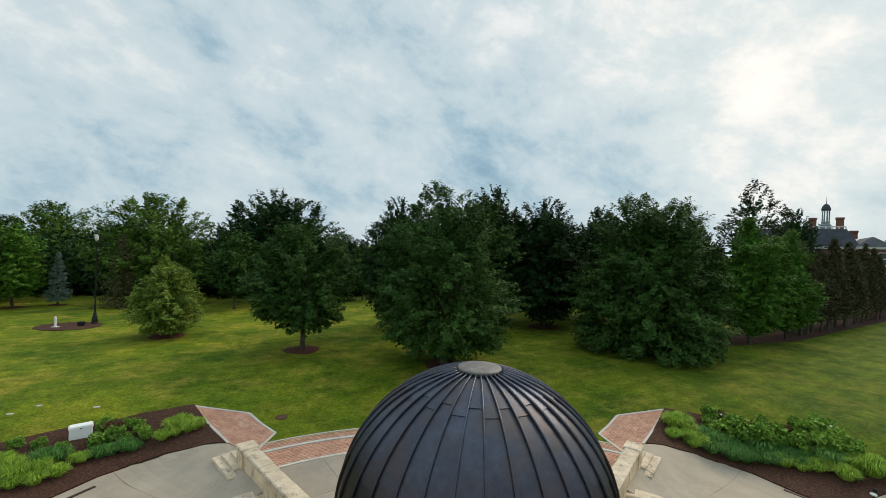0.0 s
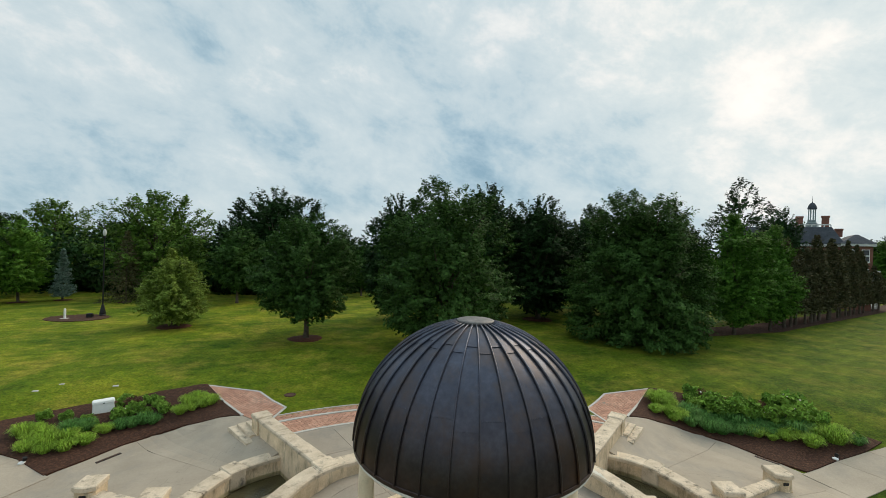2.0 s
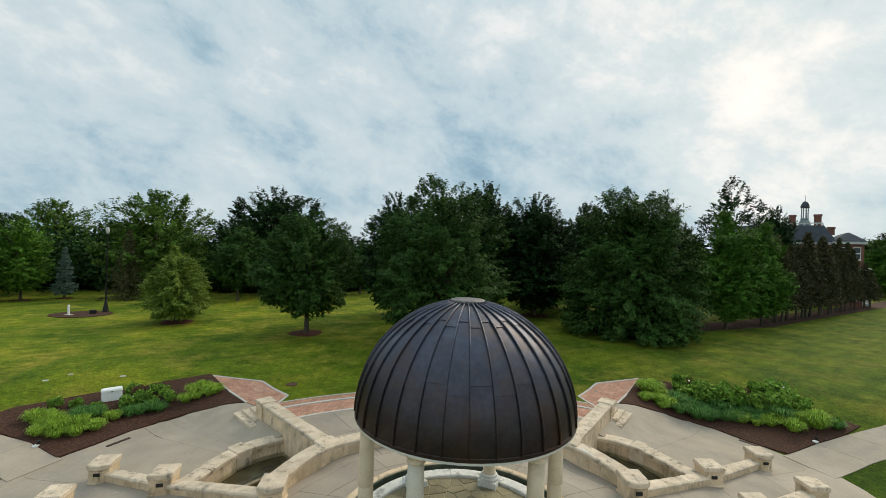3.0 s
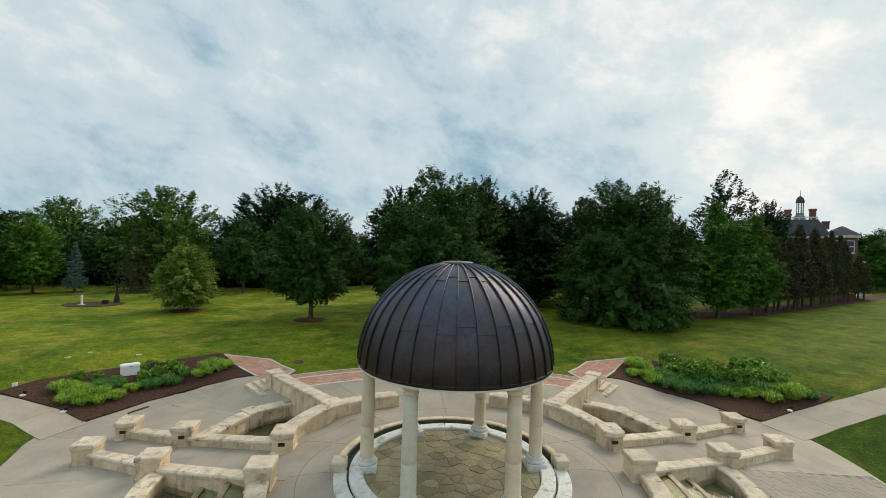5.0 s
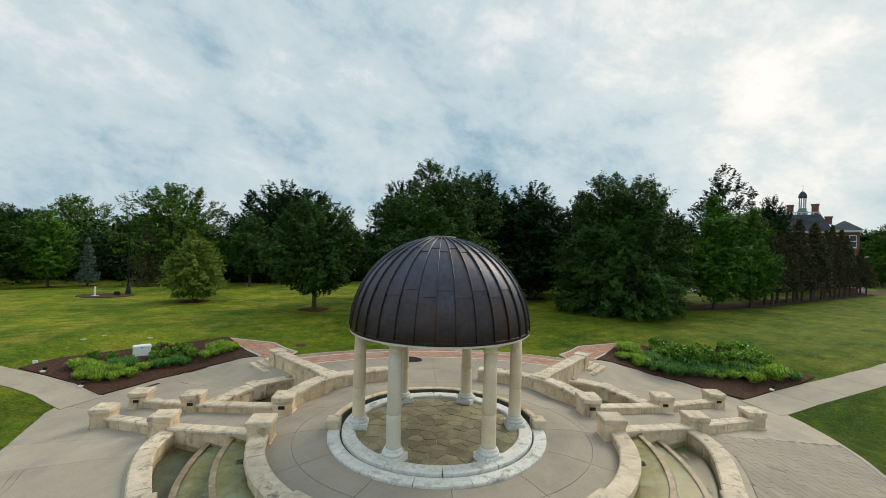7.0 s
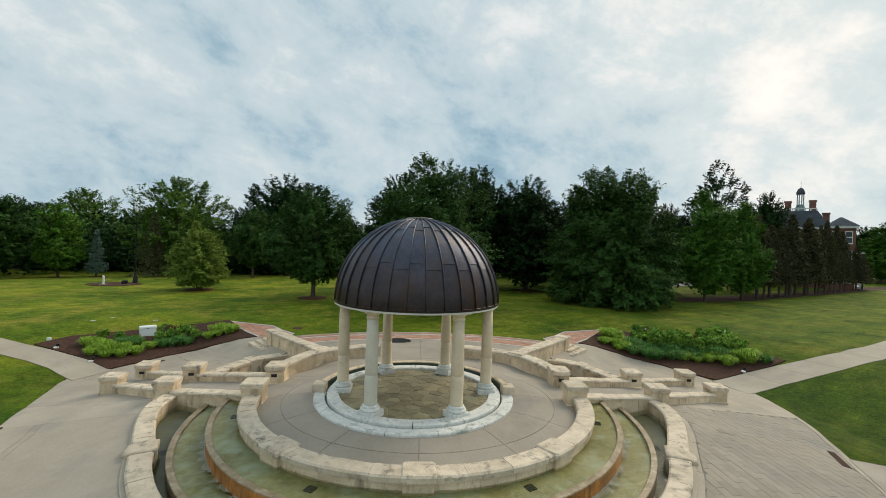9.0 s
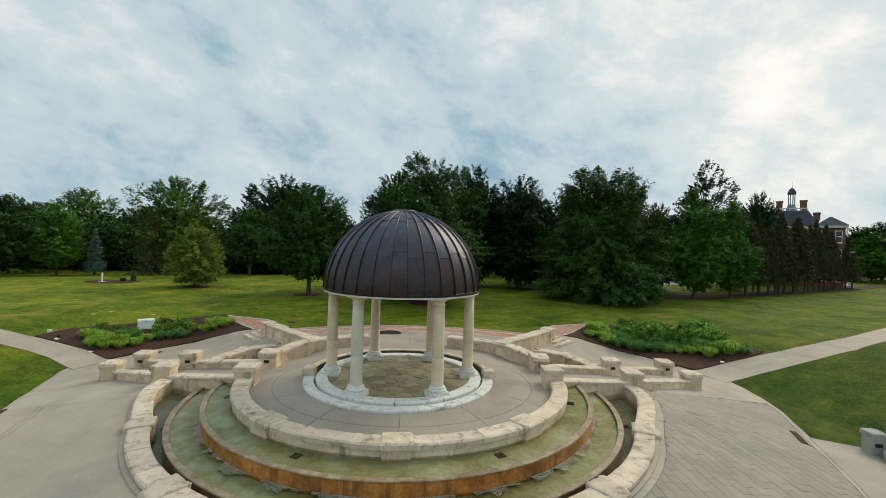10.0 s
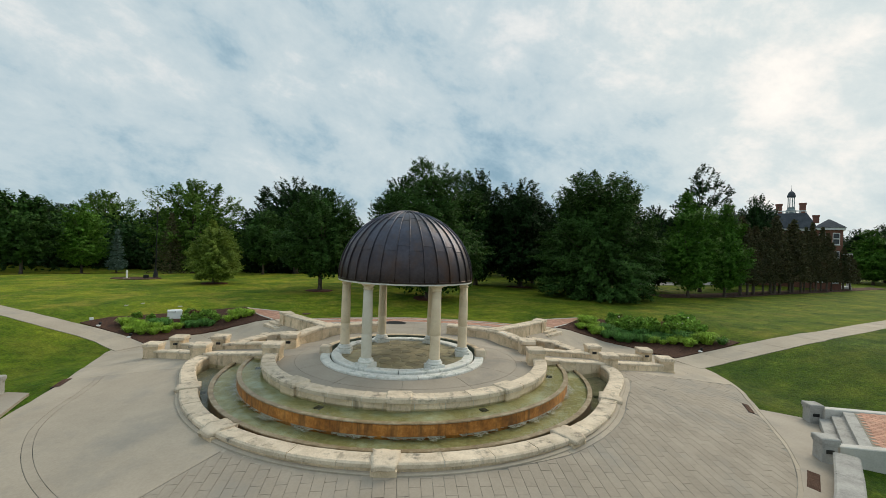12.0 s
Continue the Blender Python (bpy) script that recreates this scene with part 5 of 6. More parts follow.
    part("crown", np_mesh("crown", v, np.arange(len(v)).reshape(-1, 4), M[material]), None, t)
    lean = (rnd.uniform(-0.02, 0.02), rnd.uniform(-0.02, 0.02))
    hs = [-0.9, 0.0, 0.35, max(0.5, low), low + ch * 0.3, low + ch * 0.6, low + ch * 0.85]
    v, f = limb([(lean[0] * h, lean[1] * h, h) for h in hs], [trunk_r * k for k in (1.7, 1.45, 1.1, 0.95, 0.65, 0.38, 0.12)], 10)
    for i in range(11):
        az = 2 * math.pi * i / 11 + rnd.uniform(-0.3, 0.3)
        q = rnd.uniform(0.1, 0.75)
        z0 = low * 0.85 + ch * q * 0.45
        R = float(reach(np.array([az]), np.array([min(1, q + 0.15)]))[0]) * 0.85
        z1 = low + ch * min(0.95, q + 0.2)
        v2, f2 = limb([(0, 0, z0), (R * 0.45 * math.cos(az), R * 0.45 * math.sin(az), z0 + (z1 - z0) * 0.6), (R * math.cos(az), R * math.sin(az), z1)],
                      [trunk_r * 0.42, trunk_r * 0.25, trunk_r * 0.06], 6)
        k = len(v)
        v += v2
        f += [tuple(j + k for j in g) for g in f2]
    part("trunk", (v, f), M["bark"], t, "", None, True)
    return t


def conifer(seed, height, width, low, material, whorls=16, per=60, leaf=0.13, droop=0.12, label="", name="tree", trunk_r=0.09, jag=0.25, power=0.85):
    """A conifer: tiers of boughs round one straight stem."""
    rng = np.random.default_rng(seed)
    rnd = random.Random(seed)
    t = thing(name, label=label, category="tree")
    rows = []
    for w in range(whorls):
        u = w / (whorls - 1)
        z = low + (height - low) * u
        R = width / 2 * (1 - u) ** power * rnd.uniform(1 - jag, 1 + jag * 0.4) + 0.06
        m = max(3, int(5 + 7 * (1 - u)))
        for i in range(m):
            az = 2 * math.pi * (i + rnd.random() * 0.7) / m
            for q in (0.35, 0.65, 0.95):
                rows.append((R * q * math.cos(az), R * q * math.sin(az), z - droop * R * q + rnd.uniform(-0.1, 0.1), rnd.uniform(0.7, 1.2) * (0.6 + 0.5 * (1 - u))))
    v, f = crown_cloud(rng, np.array(rows), max(4, per * 12 // max(1, len(rows) // whorls) // 6), leaf, 0.16 * width ** 0.5 * 1.3, 0.55)
    part("crown", np_mesh("crown", v, f, M[material]), None, t)
    part("trunk", limb([(0, 0, -0.25), (0, 0, low), (0, 0, height * 0.6), (0, 0, height * 0.97)], [trunk_r * 1.3, trunk_r, trunk_r * 0.5, 0.01], 8), M["bark"], t, "", None, True)
    return t


def plant_at(t, x, y, turn=0.0, s=1.0, sink=0.0, sz=None):
    m = pose(x, y, lawn_z(x, y) - sink, 0, 0, turn) @ Matrix.Diagonal((s, s, sz or s, 1))
    t.matrix_basis = m
    return t


def copy_at(t, x, y, turn=0.0, s=1.0, sz=None):
    return copy_thing(t, pose(x, y, lawn_z(x, y), 0, 0, turn) @ Matrix.Diagonal((s / t.scale[0], s / t.scale[1], (sz or s) / t.scale[2], 1)))


def mulch_ring(x, y, r, squash=0.8):
    """A low uneven mound of bark mulch round a stem."""
    rnd = random.Random(int(x * 100) + int(y * 7))
    n = 28
    v = [(0, 0, 0.07)]
    for k, (q, z) in enumerate(((0.5, 0.06), (0.85, 0.035), (1.0, -0.06))):
        for i in range(n):
            a = 2 * math.pi * i / n
            j = r * q * (1 + 0.06 * math.sin(3 * a + x) + rnd.uniform(-0.03, 0.03))
            v.append((j * math.cos(a), j * math.sin(a), z + rnd.uniform(-0.008, 0.008)))
    f = [(0, 1 + i, 1 + (i + 1) % n) for i in range(n)]
    for k in range(2):
        a, b = 1 + k * n, 1 + (k + 1) * n
        f += [(a + i, b + i, b + (i + 1) % n, a + (i + 1) % n) for i in range(n)]
    ob = part("mulch_ring", (v, f), M["mulch_red"], None, smooth_it=True)
    ob.matrix_basis = pose(x, y, lawn_z(x, y))
    tagged(ob, "round bed of reddish bark mulch at a tree's foot", "mulch")


# specimen trees of the lawn
oak = plant_at(leafy_tree(3, 10.5, 8.6, 0.7, "oak", "leaf_mid", 950, 68, 0.085, 0.95, 0.20, "tall full-crowned oak on the lawn"), 0.9, 18.0, 20)
maple = plant_at(leafy_tree(4, 8.2, 6.3, 1.35, "round", "leaf_mid", 700, 66, 0.082, 0.85, 0.15, "rounded maple with a dense crown over mulch"), -7.9, 20.6, 70)
linden = plant_at(leafy_tree(5, 5.25, 4.4, 0.40, "egg", "leaf_olive", 800, 54, 0.056, 0.55, 0.10, "young olive-green linden with a pointed crown", ragged=0.05, bough=0.8), -18.0, 23.8, 10, 1.06)
plant_at(leafy_tree(6, 9.75, 8.5, 0.10, "skirt", "leaf_mid", 1250, 68, 0.085, 1.1, 0.22, "broad dark oak whose boughs sweep the lawn", rise=0.8, ragged=0.15), 15.6, 21.8, 140, 1.10)
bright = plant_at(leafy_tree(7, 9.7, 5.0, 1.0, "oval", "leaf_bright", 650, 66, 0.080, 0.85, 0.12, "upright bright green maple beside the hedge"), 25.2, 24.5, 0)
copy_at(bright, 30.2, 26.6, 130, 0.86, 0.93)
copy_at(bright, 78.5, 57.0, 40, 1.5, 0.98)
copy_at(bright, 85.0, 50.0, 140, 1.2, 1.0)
spire = plant_at(leafy_tree(15, 14.0, 6.6, 3.0, "spire", "leaf_dark", 420, 34, 0.12, 0.85, 0.16, "tall slender tree with a thin open top", rise=1.1, ragged=0.25, core=0.12), 30.6, 31.0, 50)
dense = plant_at(leafy_tree(8, 11.2, 8.0, 0.9, "spread", "leaf_dark", 600, 52, 0.125, 1.05, 0.22, "dark dense maple at the edge of the wood"), 10.6, 30.0, 0)
copy_at(dense, 6.0, 31.0, 300, 0.95, 1.09)
copy_at(dense, -2.3, 28.5, 200, 0.80, 0.95)
copy_at(dense, 17.4, 34.5, 100, 0.85, 1.0)
copy_at(dense, 22.0, 31.5, 40, 0.75, 0.84)
copy_at(dense, 25.4, 31.0, 200, 0.62, 0.82)
copy_at(dense, 81.5, 62.5, 120, 1.0, 0.9)
copy_at(dense, 93.0, 68.0, 20, 1.1, 1.05)
copy_at(dense, 13.5, 36.5, 250, 0.8, 0.90)
copy_at(dense, 47.5, 44.5, 30, 0.75, 1.15)
copy_at(dense, 37.5, 36.0, 170, 0.62, 0.86)
tall = plant_at(leafy_tree(9, 13.0, 13.0, 1.8, "spread", "leaf_dark", 560, 48, 0.165, 1.35, 0.3, "tall dark tree standing behind the maples", ragged=0.2, bough=2.0), -17.4, 45.0, 0)
yellowish = plant_at(leafy_tree(10, 12.0, 12.4, 1.6, "spread", "leaf_yellowish", 560, 46, 0.145, 1.3, 0.28, "tall light green tree with an open crown", ragged=0.24, core=0.5, bough=2.0), -29.6, 42.0, 0)
copy_at(yellowish, -51.5, 56.0, 120, 0.92, 0.98)
small = plant_at(leafy_tree(12, 7.6, 5.2, 1.5, "round", "leaf_mid", 420, 40, 0.115, 0.75, 0.12, "small round-headed tree on the lawn"), -18.4, 36.0, 0)
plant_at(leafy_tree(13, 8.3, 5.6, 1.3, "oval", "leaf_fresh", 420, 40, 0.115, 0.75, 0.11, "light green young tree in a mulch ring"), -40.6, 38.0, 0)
for x, y, turn, k in ((-43.0, 33.0, 80, 1.18), (-47.5, 34.5, 160, 1.26), (-53.0, 35.5, 10, 1.3), (-7.2, 46.0, 40, 0.88), (-59.0, 38.0, 200, 1.35)):
    copy_at(small, x, y, turn, k)
blue = plant_at(conifer(21, 5.4, 2.1, 0.7, "needle_blue", 15, 190, 0.085, 0.16, "blue spruce in a mulch ring", jag=0.4), -38.3, 40.5, 0)
plant_at(conifer(22, 7.0, 3.9, 0.6, "needle_rust", 17, 150, 0.10, 0.20, "thin greyish brown spruce on the lawn", jag=0.35), -29.6, 37.0, 0)
for x, y, r in ((0.9, 18.0, 1.25), (-7.9, 20.6, 1.2), (-18, 23.8, 1.2), (-40.6, 38.0, 1.0), (-38.3, 40.5, 0.9), (-29.6, 37.0, 0.8), (10.6, 30.0, 1.5), (15.6, 21.8, 1.4), (-43.0, 33.0, 1.0)):
    mulch_ring(x, y, r)
# the wood behind
rnd = random.Random(77)
for x, y, s, src in ((-42, 54, 0.66, tall), (-36, 57, 0.72, tall), (-62, 50, 0.80, yellowish), (-70, 46, 0.90, tall), (-80, 48, 0.95, tall), (-25, 56, 0.78, tall), (-11, 58, 0.62, tall),
                     (3, 50, 0.80, tall), (12, 48, 0.80, tall), (22, 48, 0.76, tall), (31, 48, 0.76, tall), (-48, 66, 0.8, tall), (-30, 66, 0.8, tall), (78, 64, 0.70, tall),
                     (88, 62, 0.72, tall), (97, 66, 0.75, tall), (-66, 62, 0.8, tall), (40, 56, 0.8, tall), (95, 56, 0.7, yellowish)):
    copy_at(src, x, y, rnd.uniform(0, 360), s * rnd.uniform(0.96, 1.04))

# clipped row of dark conifers on the east side
hedge = plant_at(conifer(31, 8.0, 3.3, 1.9, "needle_brown", 22, 110, 0.12, 0.22, "dark browning conifer in a close row", trunk_r=0.12, jag=0.3, power=0.6), 33.0, 28.2, 0)
tagged(hedge, group="row of conifers")
rnd = random.Random(4)
for i in [*range(1, 16), 17.4, 19.2]:
    x, y = 33.0 + 1.36 * i, 28.2 + 0.72 * i
    far = max(0, i - 7) / 8
    copy_at(hedge, x + rnd.uniform(-0.3, 0.3), y + rnd.uniform(-0.2, 0.2), rnd.uniform(0, 360),
            rnd.uniform(0.75, 1.15) * (1 - 0.32 * far) * (1.3 if i > 15 else 1.0), rnd.uniform(0.84, 1.1) * (1 - 0.10 * far) * (0.74 if i > 15 else 1.0))
strip = [(22.5, 23.6), (31, 26.2), (70, 46.8), (70, 49.5), (31, 29.5), (22, 26.2)]
tagged(part("mulch_strip", polygon_sheet(strip, lawn_z, 0.1, 0.03), M["mulch"], None), "strip of dark mulch under the conifer row", "mulch", kind="structure")
road = [(24, 36.5), (45, 45.0), (68, 59.0), (110, 88), (112, 93), (66, 63.0), (43, 48.5), (22, 40)]
tagged(part("road", polygon_sheet(road, lawn_z, 0.1, 0.05), M["asphalt"], None), "pale road behind the trees", "road", kind="structure")


# ---------------------------------------------------------------- plants of the beds
def grass_tuft(seed, r, h, material, blades=150, label=""):
    """A clump of arching narrow blades, one mesh."""
    rng = np.random.default_rng(seed)
    n = blades
    az = rng.uniform(0, 2 * math.pi, n)
    root = 0.45 * r * np.sqrt(rng.uniform(0, 1, n))
    out = root + r * rng.uniform(0.15, 0.85, n)
    top = h * rng.uniform(0.5, 1.1, n)
    wd = rng.uniform(0.004, 0.009, n)
    v = np.zeros((n, 8, 3))
    for k, (q, zq, wk) in enumerate(((0.0, 0.0, 1.0), (0.35, 0.62, 1.0), (0.72, 0.95, 0.8), (1.0, 0.72, 0.15))):
        rad = root + (out - root) * q
        x, y, z = rad * np.cos(az), rad * np.sin(az), top * zq
        px, py = -np.sin(az) * wd * wk, np.cos(az) * wd * wk
        v[:, 2 * k] = np.stack([x + px, y + py, z], 1)
        v[:, 2 * k + 1] = np.stack([x - px, y - py, z], 1)
    base = (np.arange(n) * 8)[:, None]
    f = np.concatenate([base + np.array([[2 * k, 2 * k + 1, 2 * k + 3, 2 * k + 2]]) for k in range(3)], 0)
    ob = new("ornamental_grass", np_mesh("ornamental_grass", v.reshape(-1, 3), f, M[material]))
    return tagged(ob, label, "grass clump", "grass clumps of the beds")


def shrub(seed, r, h, material, clumps=26, per=26, leaf=0.055, bloom=0, label=""):
    rng = np.random.default_rng(seed)
    rnd = random.Random(seed)
    t = thing("shrub", label=label, category="shrub", group="shrubs of the beds")
    rows = [(r * 0.8 * math.sqrt(rnd.random()) * math.cos(a), r * 0.8 * math.sqrt(rnd.random()) * math.sin(a), h * rnd.uniform(0.25, 0.9), rnd.uniform(0.7, 1.2)) for a in [rnd.uniform(0, 6.28) for _ in range(clumps)]]
    v, f = crown_cloud(rng, np.array(rows), per, leaf, 0.15)
    part("leaves", np_mesh("leaves", v, f, M[material]), None, t)
    sv, sf = [], []
    for i in range(7):
        a = rnd.uniform(0, 6.28)
        v2, f2 = limb([(0.05 * math.cos(a), 0.05 * math.sin(a), -0.1), (0.25 * r * math.cos(a), 0.25 * r * math.sin(a), h * 0.4), (0.6 * r * math.cos(a), 0.6 * r * math.sin(a), h * 0.75)], [0.014, 0.010, 0.005], 5)
        sf += [tuple(k + len(sv) for k in q) for q in f2]
        sv += v2
    part("stems", (sv, sf), M["bark"], t)
    for i in range(bloom):
        a = rnd.uniform(0, 6.28)
        part("bloom", lathe([(0.01, -0.015), (0.025, 0.0), (0.028, 0.015), (0.01, 0.028)], 8), M["bloom"], t, "pale flower" if i == 0 else "", pose(r * 0.7 * math.cos(a), r * 0.7 * math.sin(a), h * rnd.uniform(0.7, 1.0)))
    return t


def on_bed(ob, x, y, turn, s):
    ob.matrix_basis = pose(x, y, bed_z(x, y) - 0.02, 0, 0, turn) @ Matrix.Diagonal((s, s, s, 1))
    return ob


def bed_copy(ob, x, y, turn, s):
    return copy_thing(ob, pose(x, y, bed_z(x, y) - 0.02, 0, 0, turn) @ Matrix.Diagonal((s / ob.scale[0], s / ob.scale[1], s / ob.scale[2], 1)))


tufts = {"b": [grass_tuft(41 + i, 0.46, 0.44, "grass_blade", 800, "bright green arching ornamental grass clump in mulch") for i in range(3)],
         "d": [grass_tuft(51 + i, 0.50, 0.48, "grass_deep", 800, "deep green fountain grass clump in mulch") for i in range(3)]}
shrubs = {"g": [shrub(61 + i, 0.42, 0.62, "shrub", 34, 40, 0.06, 0, "leafy green hydrangea shrub without flowers") for i in range(2)] + [shrub(64, 0.40, 0.60, "shrub", 30, 40, 0.06, 3, "leafy green shrub with pale flowers")],
          "r": [shrub(66 + i, 0.36, 0.60, "shrub_red", 26, 26, 0.045, 0, "reddish brown thin-leaved shrub") for i in range(2)]}
used = set()


def put_plant(kind, index, x, y, turn, s):
    src = (tufts.get(kind) or shrubs.get(kind))[index]
    if src.name in used:
        bed_copy(src, x, y, turn, s)
    else:
        used.add(src.name)
        on_bed(src, x, y, turn, s)


rnd = random.Random(19)
# east bed: bright grass at both ends and along the front, deep grass in the middle, shrubs behind
rows = []
for i in range(11):          # front row
    u = i / 10
    rows.append(("b" if i < 3 or i > 6 else "d", 9.4 + 4.7 * u, 9.62 - 2.25 * u * u - 0.1 * u, 0.85))
for i in range(11):          # second row
    u = i / 10
    rows.append(("b" if i < 2 or i > 7 else "d", 9.85 + 4.75 * u, 9.95 - 2.4 * u, 0.95))
for i in range(9):
    u = i / 8
    rows.append(("b" if i == 0 or i == 8 else "d", 10.3 + 4.5 * u, 10.25 - 2.45 * u, 1.05))
rows += [("b", 9.5, 10.0, 1.0), ("b", 9.9, 10.5, 1.1), ("b", 10.4, 10.9, 1.0), ("b", 15.0, 7.3, 1.15), ("b", 15.3, 7.6, 1.0), ("d", 15.7, 6.95, 0.7), ("g", 15.8, 7.2, 0.6)]
for i in range(7):
    u = i / 6
    rows.append(("g", 11.4 + 3.4 * u, 10.5 - 2.1 * u, 1.25 + 0.35 * (i % 2)))
for i in range(7):
    u = i / 6
    rows.append(("r" if i in (1, 2, 4) else "g", 11.8 + 3.3 * u, 10.95 - 1.9 * u, 1.4))
rows += [("g", 15.1, 8.3, 1.5), ("g", 15.0, 8.7, 1.2)]
for k, x, y, s in rows:
    put_plant(k, rnd.randrange(len((tufts.get(k) or shrubs.get(k)))), X0 + 0.08 + x + rnd.uniform(-0.12, 0.12), y - 0.18 + rnd.uniform(-0.16, 0.16), rnd.uniform(0, 360), s * rnd.uniform(0.66, 1.18))
# west bed: thinner, with shrubs round a white stone
rows = [("b", 12.75, 7.75, 0.95), ("b", 13.05, 7.35, 1.0), ("b", 13.35, 7.05, 0.9), ("b", 13.2, 7.8, 1.1), ("b", 13.6, 7.45, 1.1), ("b", 13.95, 7.1, 0.95), ("b", 14.0, 7.75, 1.1), ("b", 14.3, 7.4, 1.0),
        ("b", 14.7, 7.7, 0.95), ("b", 14.4, 8.1, 0.9), ("d", 13.55, 8.25, 1.05), ("d", 13.2, 8.45, 0.9), ("b", 12.45, 8.55, 0.85), ("b", 12.75, 8.6, 0.75), ("d", 12.1, 8.85, 0.8), ("d", 11.8, 9.1, 0.9), ("d", 11.5, 9.3, 0.85), ("d", 11.2, 9.35, 0.7),
        ("g", 14.75, 8.6, 0.8), ("g", 14.2, 8.75, 0.7), ("g", 13.4, 8.95, 0.8), ("g", 13.05, 8.8, 0.7), ("g", 12.6, 9.35, 1.0), ("g", 12.2, 9.7, 1.0), ("g", 11.75, 9.75, 0.9), ("g", 11.5, 10.15, 1.0), ("g", 12.85, 10.25, 0.95), ("g", 12.0, 10.35, 0.9), ("g", 11.1, 9.9, 0.8),
        ("r", 12.45, 10.1, 0.9), ("r", 12.2, 10.5, 0.8), ("b", 10.5, 9.75, 0.9), ("b", 10.1, 9.75, 0.9), ("b", 9.7, 9.85, 0.9), ("b", 9.4, 10.05, 0.85), ("b", 10.4, 10.25, 0.95), ("b", 10.0, 10.4, 1.0), ("b", 9.8, 10.3, 0.9)]
for k, x, y, s in rows:
    put_plant(k, rnd.randrange(len((tufts.get(k) or shrubs.get(k)))), X0 - x + rnd.uniform(-0.1, 0.1), y + rnd.uniform(-0.08, 0.08), rnd.uniform(0, 360), 0.80 * s * rnd.uniform(0.75, 1.2))


# ---------------------------------------------------------------- small things of the court and the lawn
def small_box(name, x, y, z, lx, ly, lz, turn, material, label, category, c=0.01, taper=0.0):
    ob = part(name, box_mesh(name, lx, ly, 0.0, lz, c, taper, M[material]), None, None)
    ob.matrix_basis = pose(x, y, z, 0, 0, turn)
    return tagged(ob, label, category)


mk = thing("marker_stone", -13.12, 9.72, bed_z(-13.12, 9.72) - 0.03, 37, "white painted upright marker box standing in mulch", "box")
part("body", box_mesh("body", 0.70, 0.32, -0.05, 0.38, 0.012, 0.02, M["white"]), None, mk)
part("lid", box_mesh("lid", 0.72, 0.34, 0.383, 0.48, 0.03, 0.01, M["white"]), None, mk)
part("latch", box_mesh("latch", 0.05, 0.02, -0.02, 0.02, 0.004, 0.0, M["slot"]), None, mk, "dark latch", pose(0.0, -0.166, 0.38))


def bed_light(x, y):
    z = bed_z(x, y)
    t = thing("garden_light", x, y, z, 30, "small white and black garden spotlight in the mulch", "lamp", "garden spotlights")
    part("base", lathe([(0.09, -0.02), (0.095, 0.02), (0.06, 0.04), (0.03, 0.05)], 16), M["white"], t, "white dished base")
    part("lamp_head", lathe([(0.03, 0.0), (0.055, 0.02), (0.06, 0.12), (0.05, 0.13)], 12), M["iron"], t, "black lamp head", pose(0.06, 0, 0.05, 12, 10, 0))


bed_light(14.5, 6.25)
bed_light(-13.35, 6.45)
bed_light(-15.2, 7.0)
small_box("lawn_sign", -15.95, 7.55, lawn_z(-15.95, 7.55) - 0.02, 0.17, 0.04, 0.16, 20, "white", "small white sign at the edge of the lawn", "sign")
for x, y, s in ((-16.3, 10.5, 0.20), (-15.9, 11.3, 0.18), (-13.9, 11.6, 0.22)):
    small_box("lawn_marker", x, y, lawn_z(x, y) - 0.03, s, s * 0.6, 0.05, 25, "white_band", "flat pale stone marker set in the lawn", "stone")
vc = thing("valve_cover", -6.25, 11.0, lawn_z(-6.25, 11.0), 0, "round rusty valve cover set in the lawn", "cover")
part("frame", lathe([(0.24, -0.05), (0.24, 0.03), (0.20, 0.035), (0.20, 0.012)], 24, False), M["grate"], vc)
part("lid", lathe([(0.20, -0.02), (0.20, 0.018), (0.02, 0.022)], 24), M["grate"], vc)


copy_thing(vc, pose(12.04, -1.52, lawn_z(12.04, -1.52) + 0.005, 0, 0, 40))


def lay(x, y, turn, lift=0.0):
    """A pose flat on the paving, whatever its fall."""
    e = 0.25
    n = Vector((-(ground_z(x + e, y) - ground_z(x - e, y)) / (2 * e), -(ground_z(x, y + e) - ground_z(x, y - e)) / (2 * e), 1.0)).normalized()
    return Matrix.Translation((x, y, ground_z(x, y) + lift)) @ Vector((0, 0, 1)).rotation_difference(n).to_matrix().to_4x4() @ pose(0, 0, 0, 0, 0, turn)


def drain(x, y, turn, length=0.95, width=0.24, lift=0.006):
    """A trench drain: a frame and its bars."""
    t = thing("trench_drain", x, y, ground_z(x, y), turn, "rusty iron trench drain set in the paving", "drain", "trench drains")
    t.matrix_world = lay(x, y, turn, lift)
    part("tray", box_mesh("tray", length, width, -0.08, 0.004, 0.004, 0, M["slot"]), None, t, "dark slot")
    bar = box_mesh("bar", 0.022, width - 0.02, 0.0, 0.014, 0.003, 0, M["grate"])
    for i in range(int(length / 0.045)):
        part("bar", bar, None, t, "", pose(-length / 2 + 0.03 + i * 0.045, 0, 0.002))


drain(11.0, -1.45, 63, 0.95, 0.18)
drain(-10.62, -0.55, 112)
drain(-11.2, 7.18, 61, 0.75, 0.10, 0.016)
drain(12.3, 6.75, -54, 0.75, 0.10, 0.016)
drain(9.22, -5.6, 47, 0.95, 0.24)
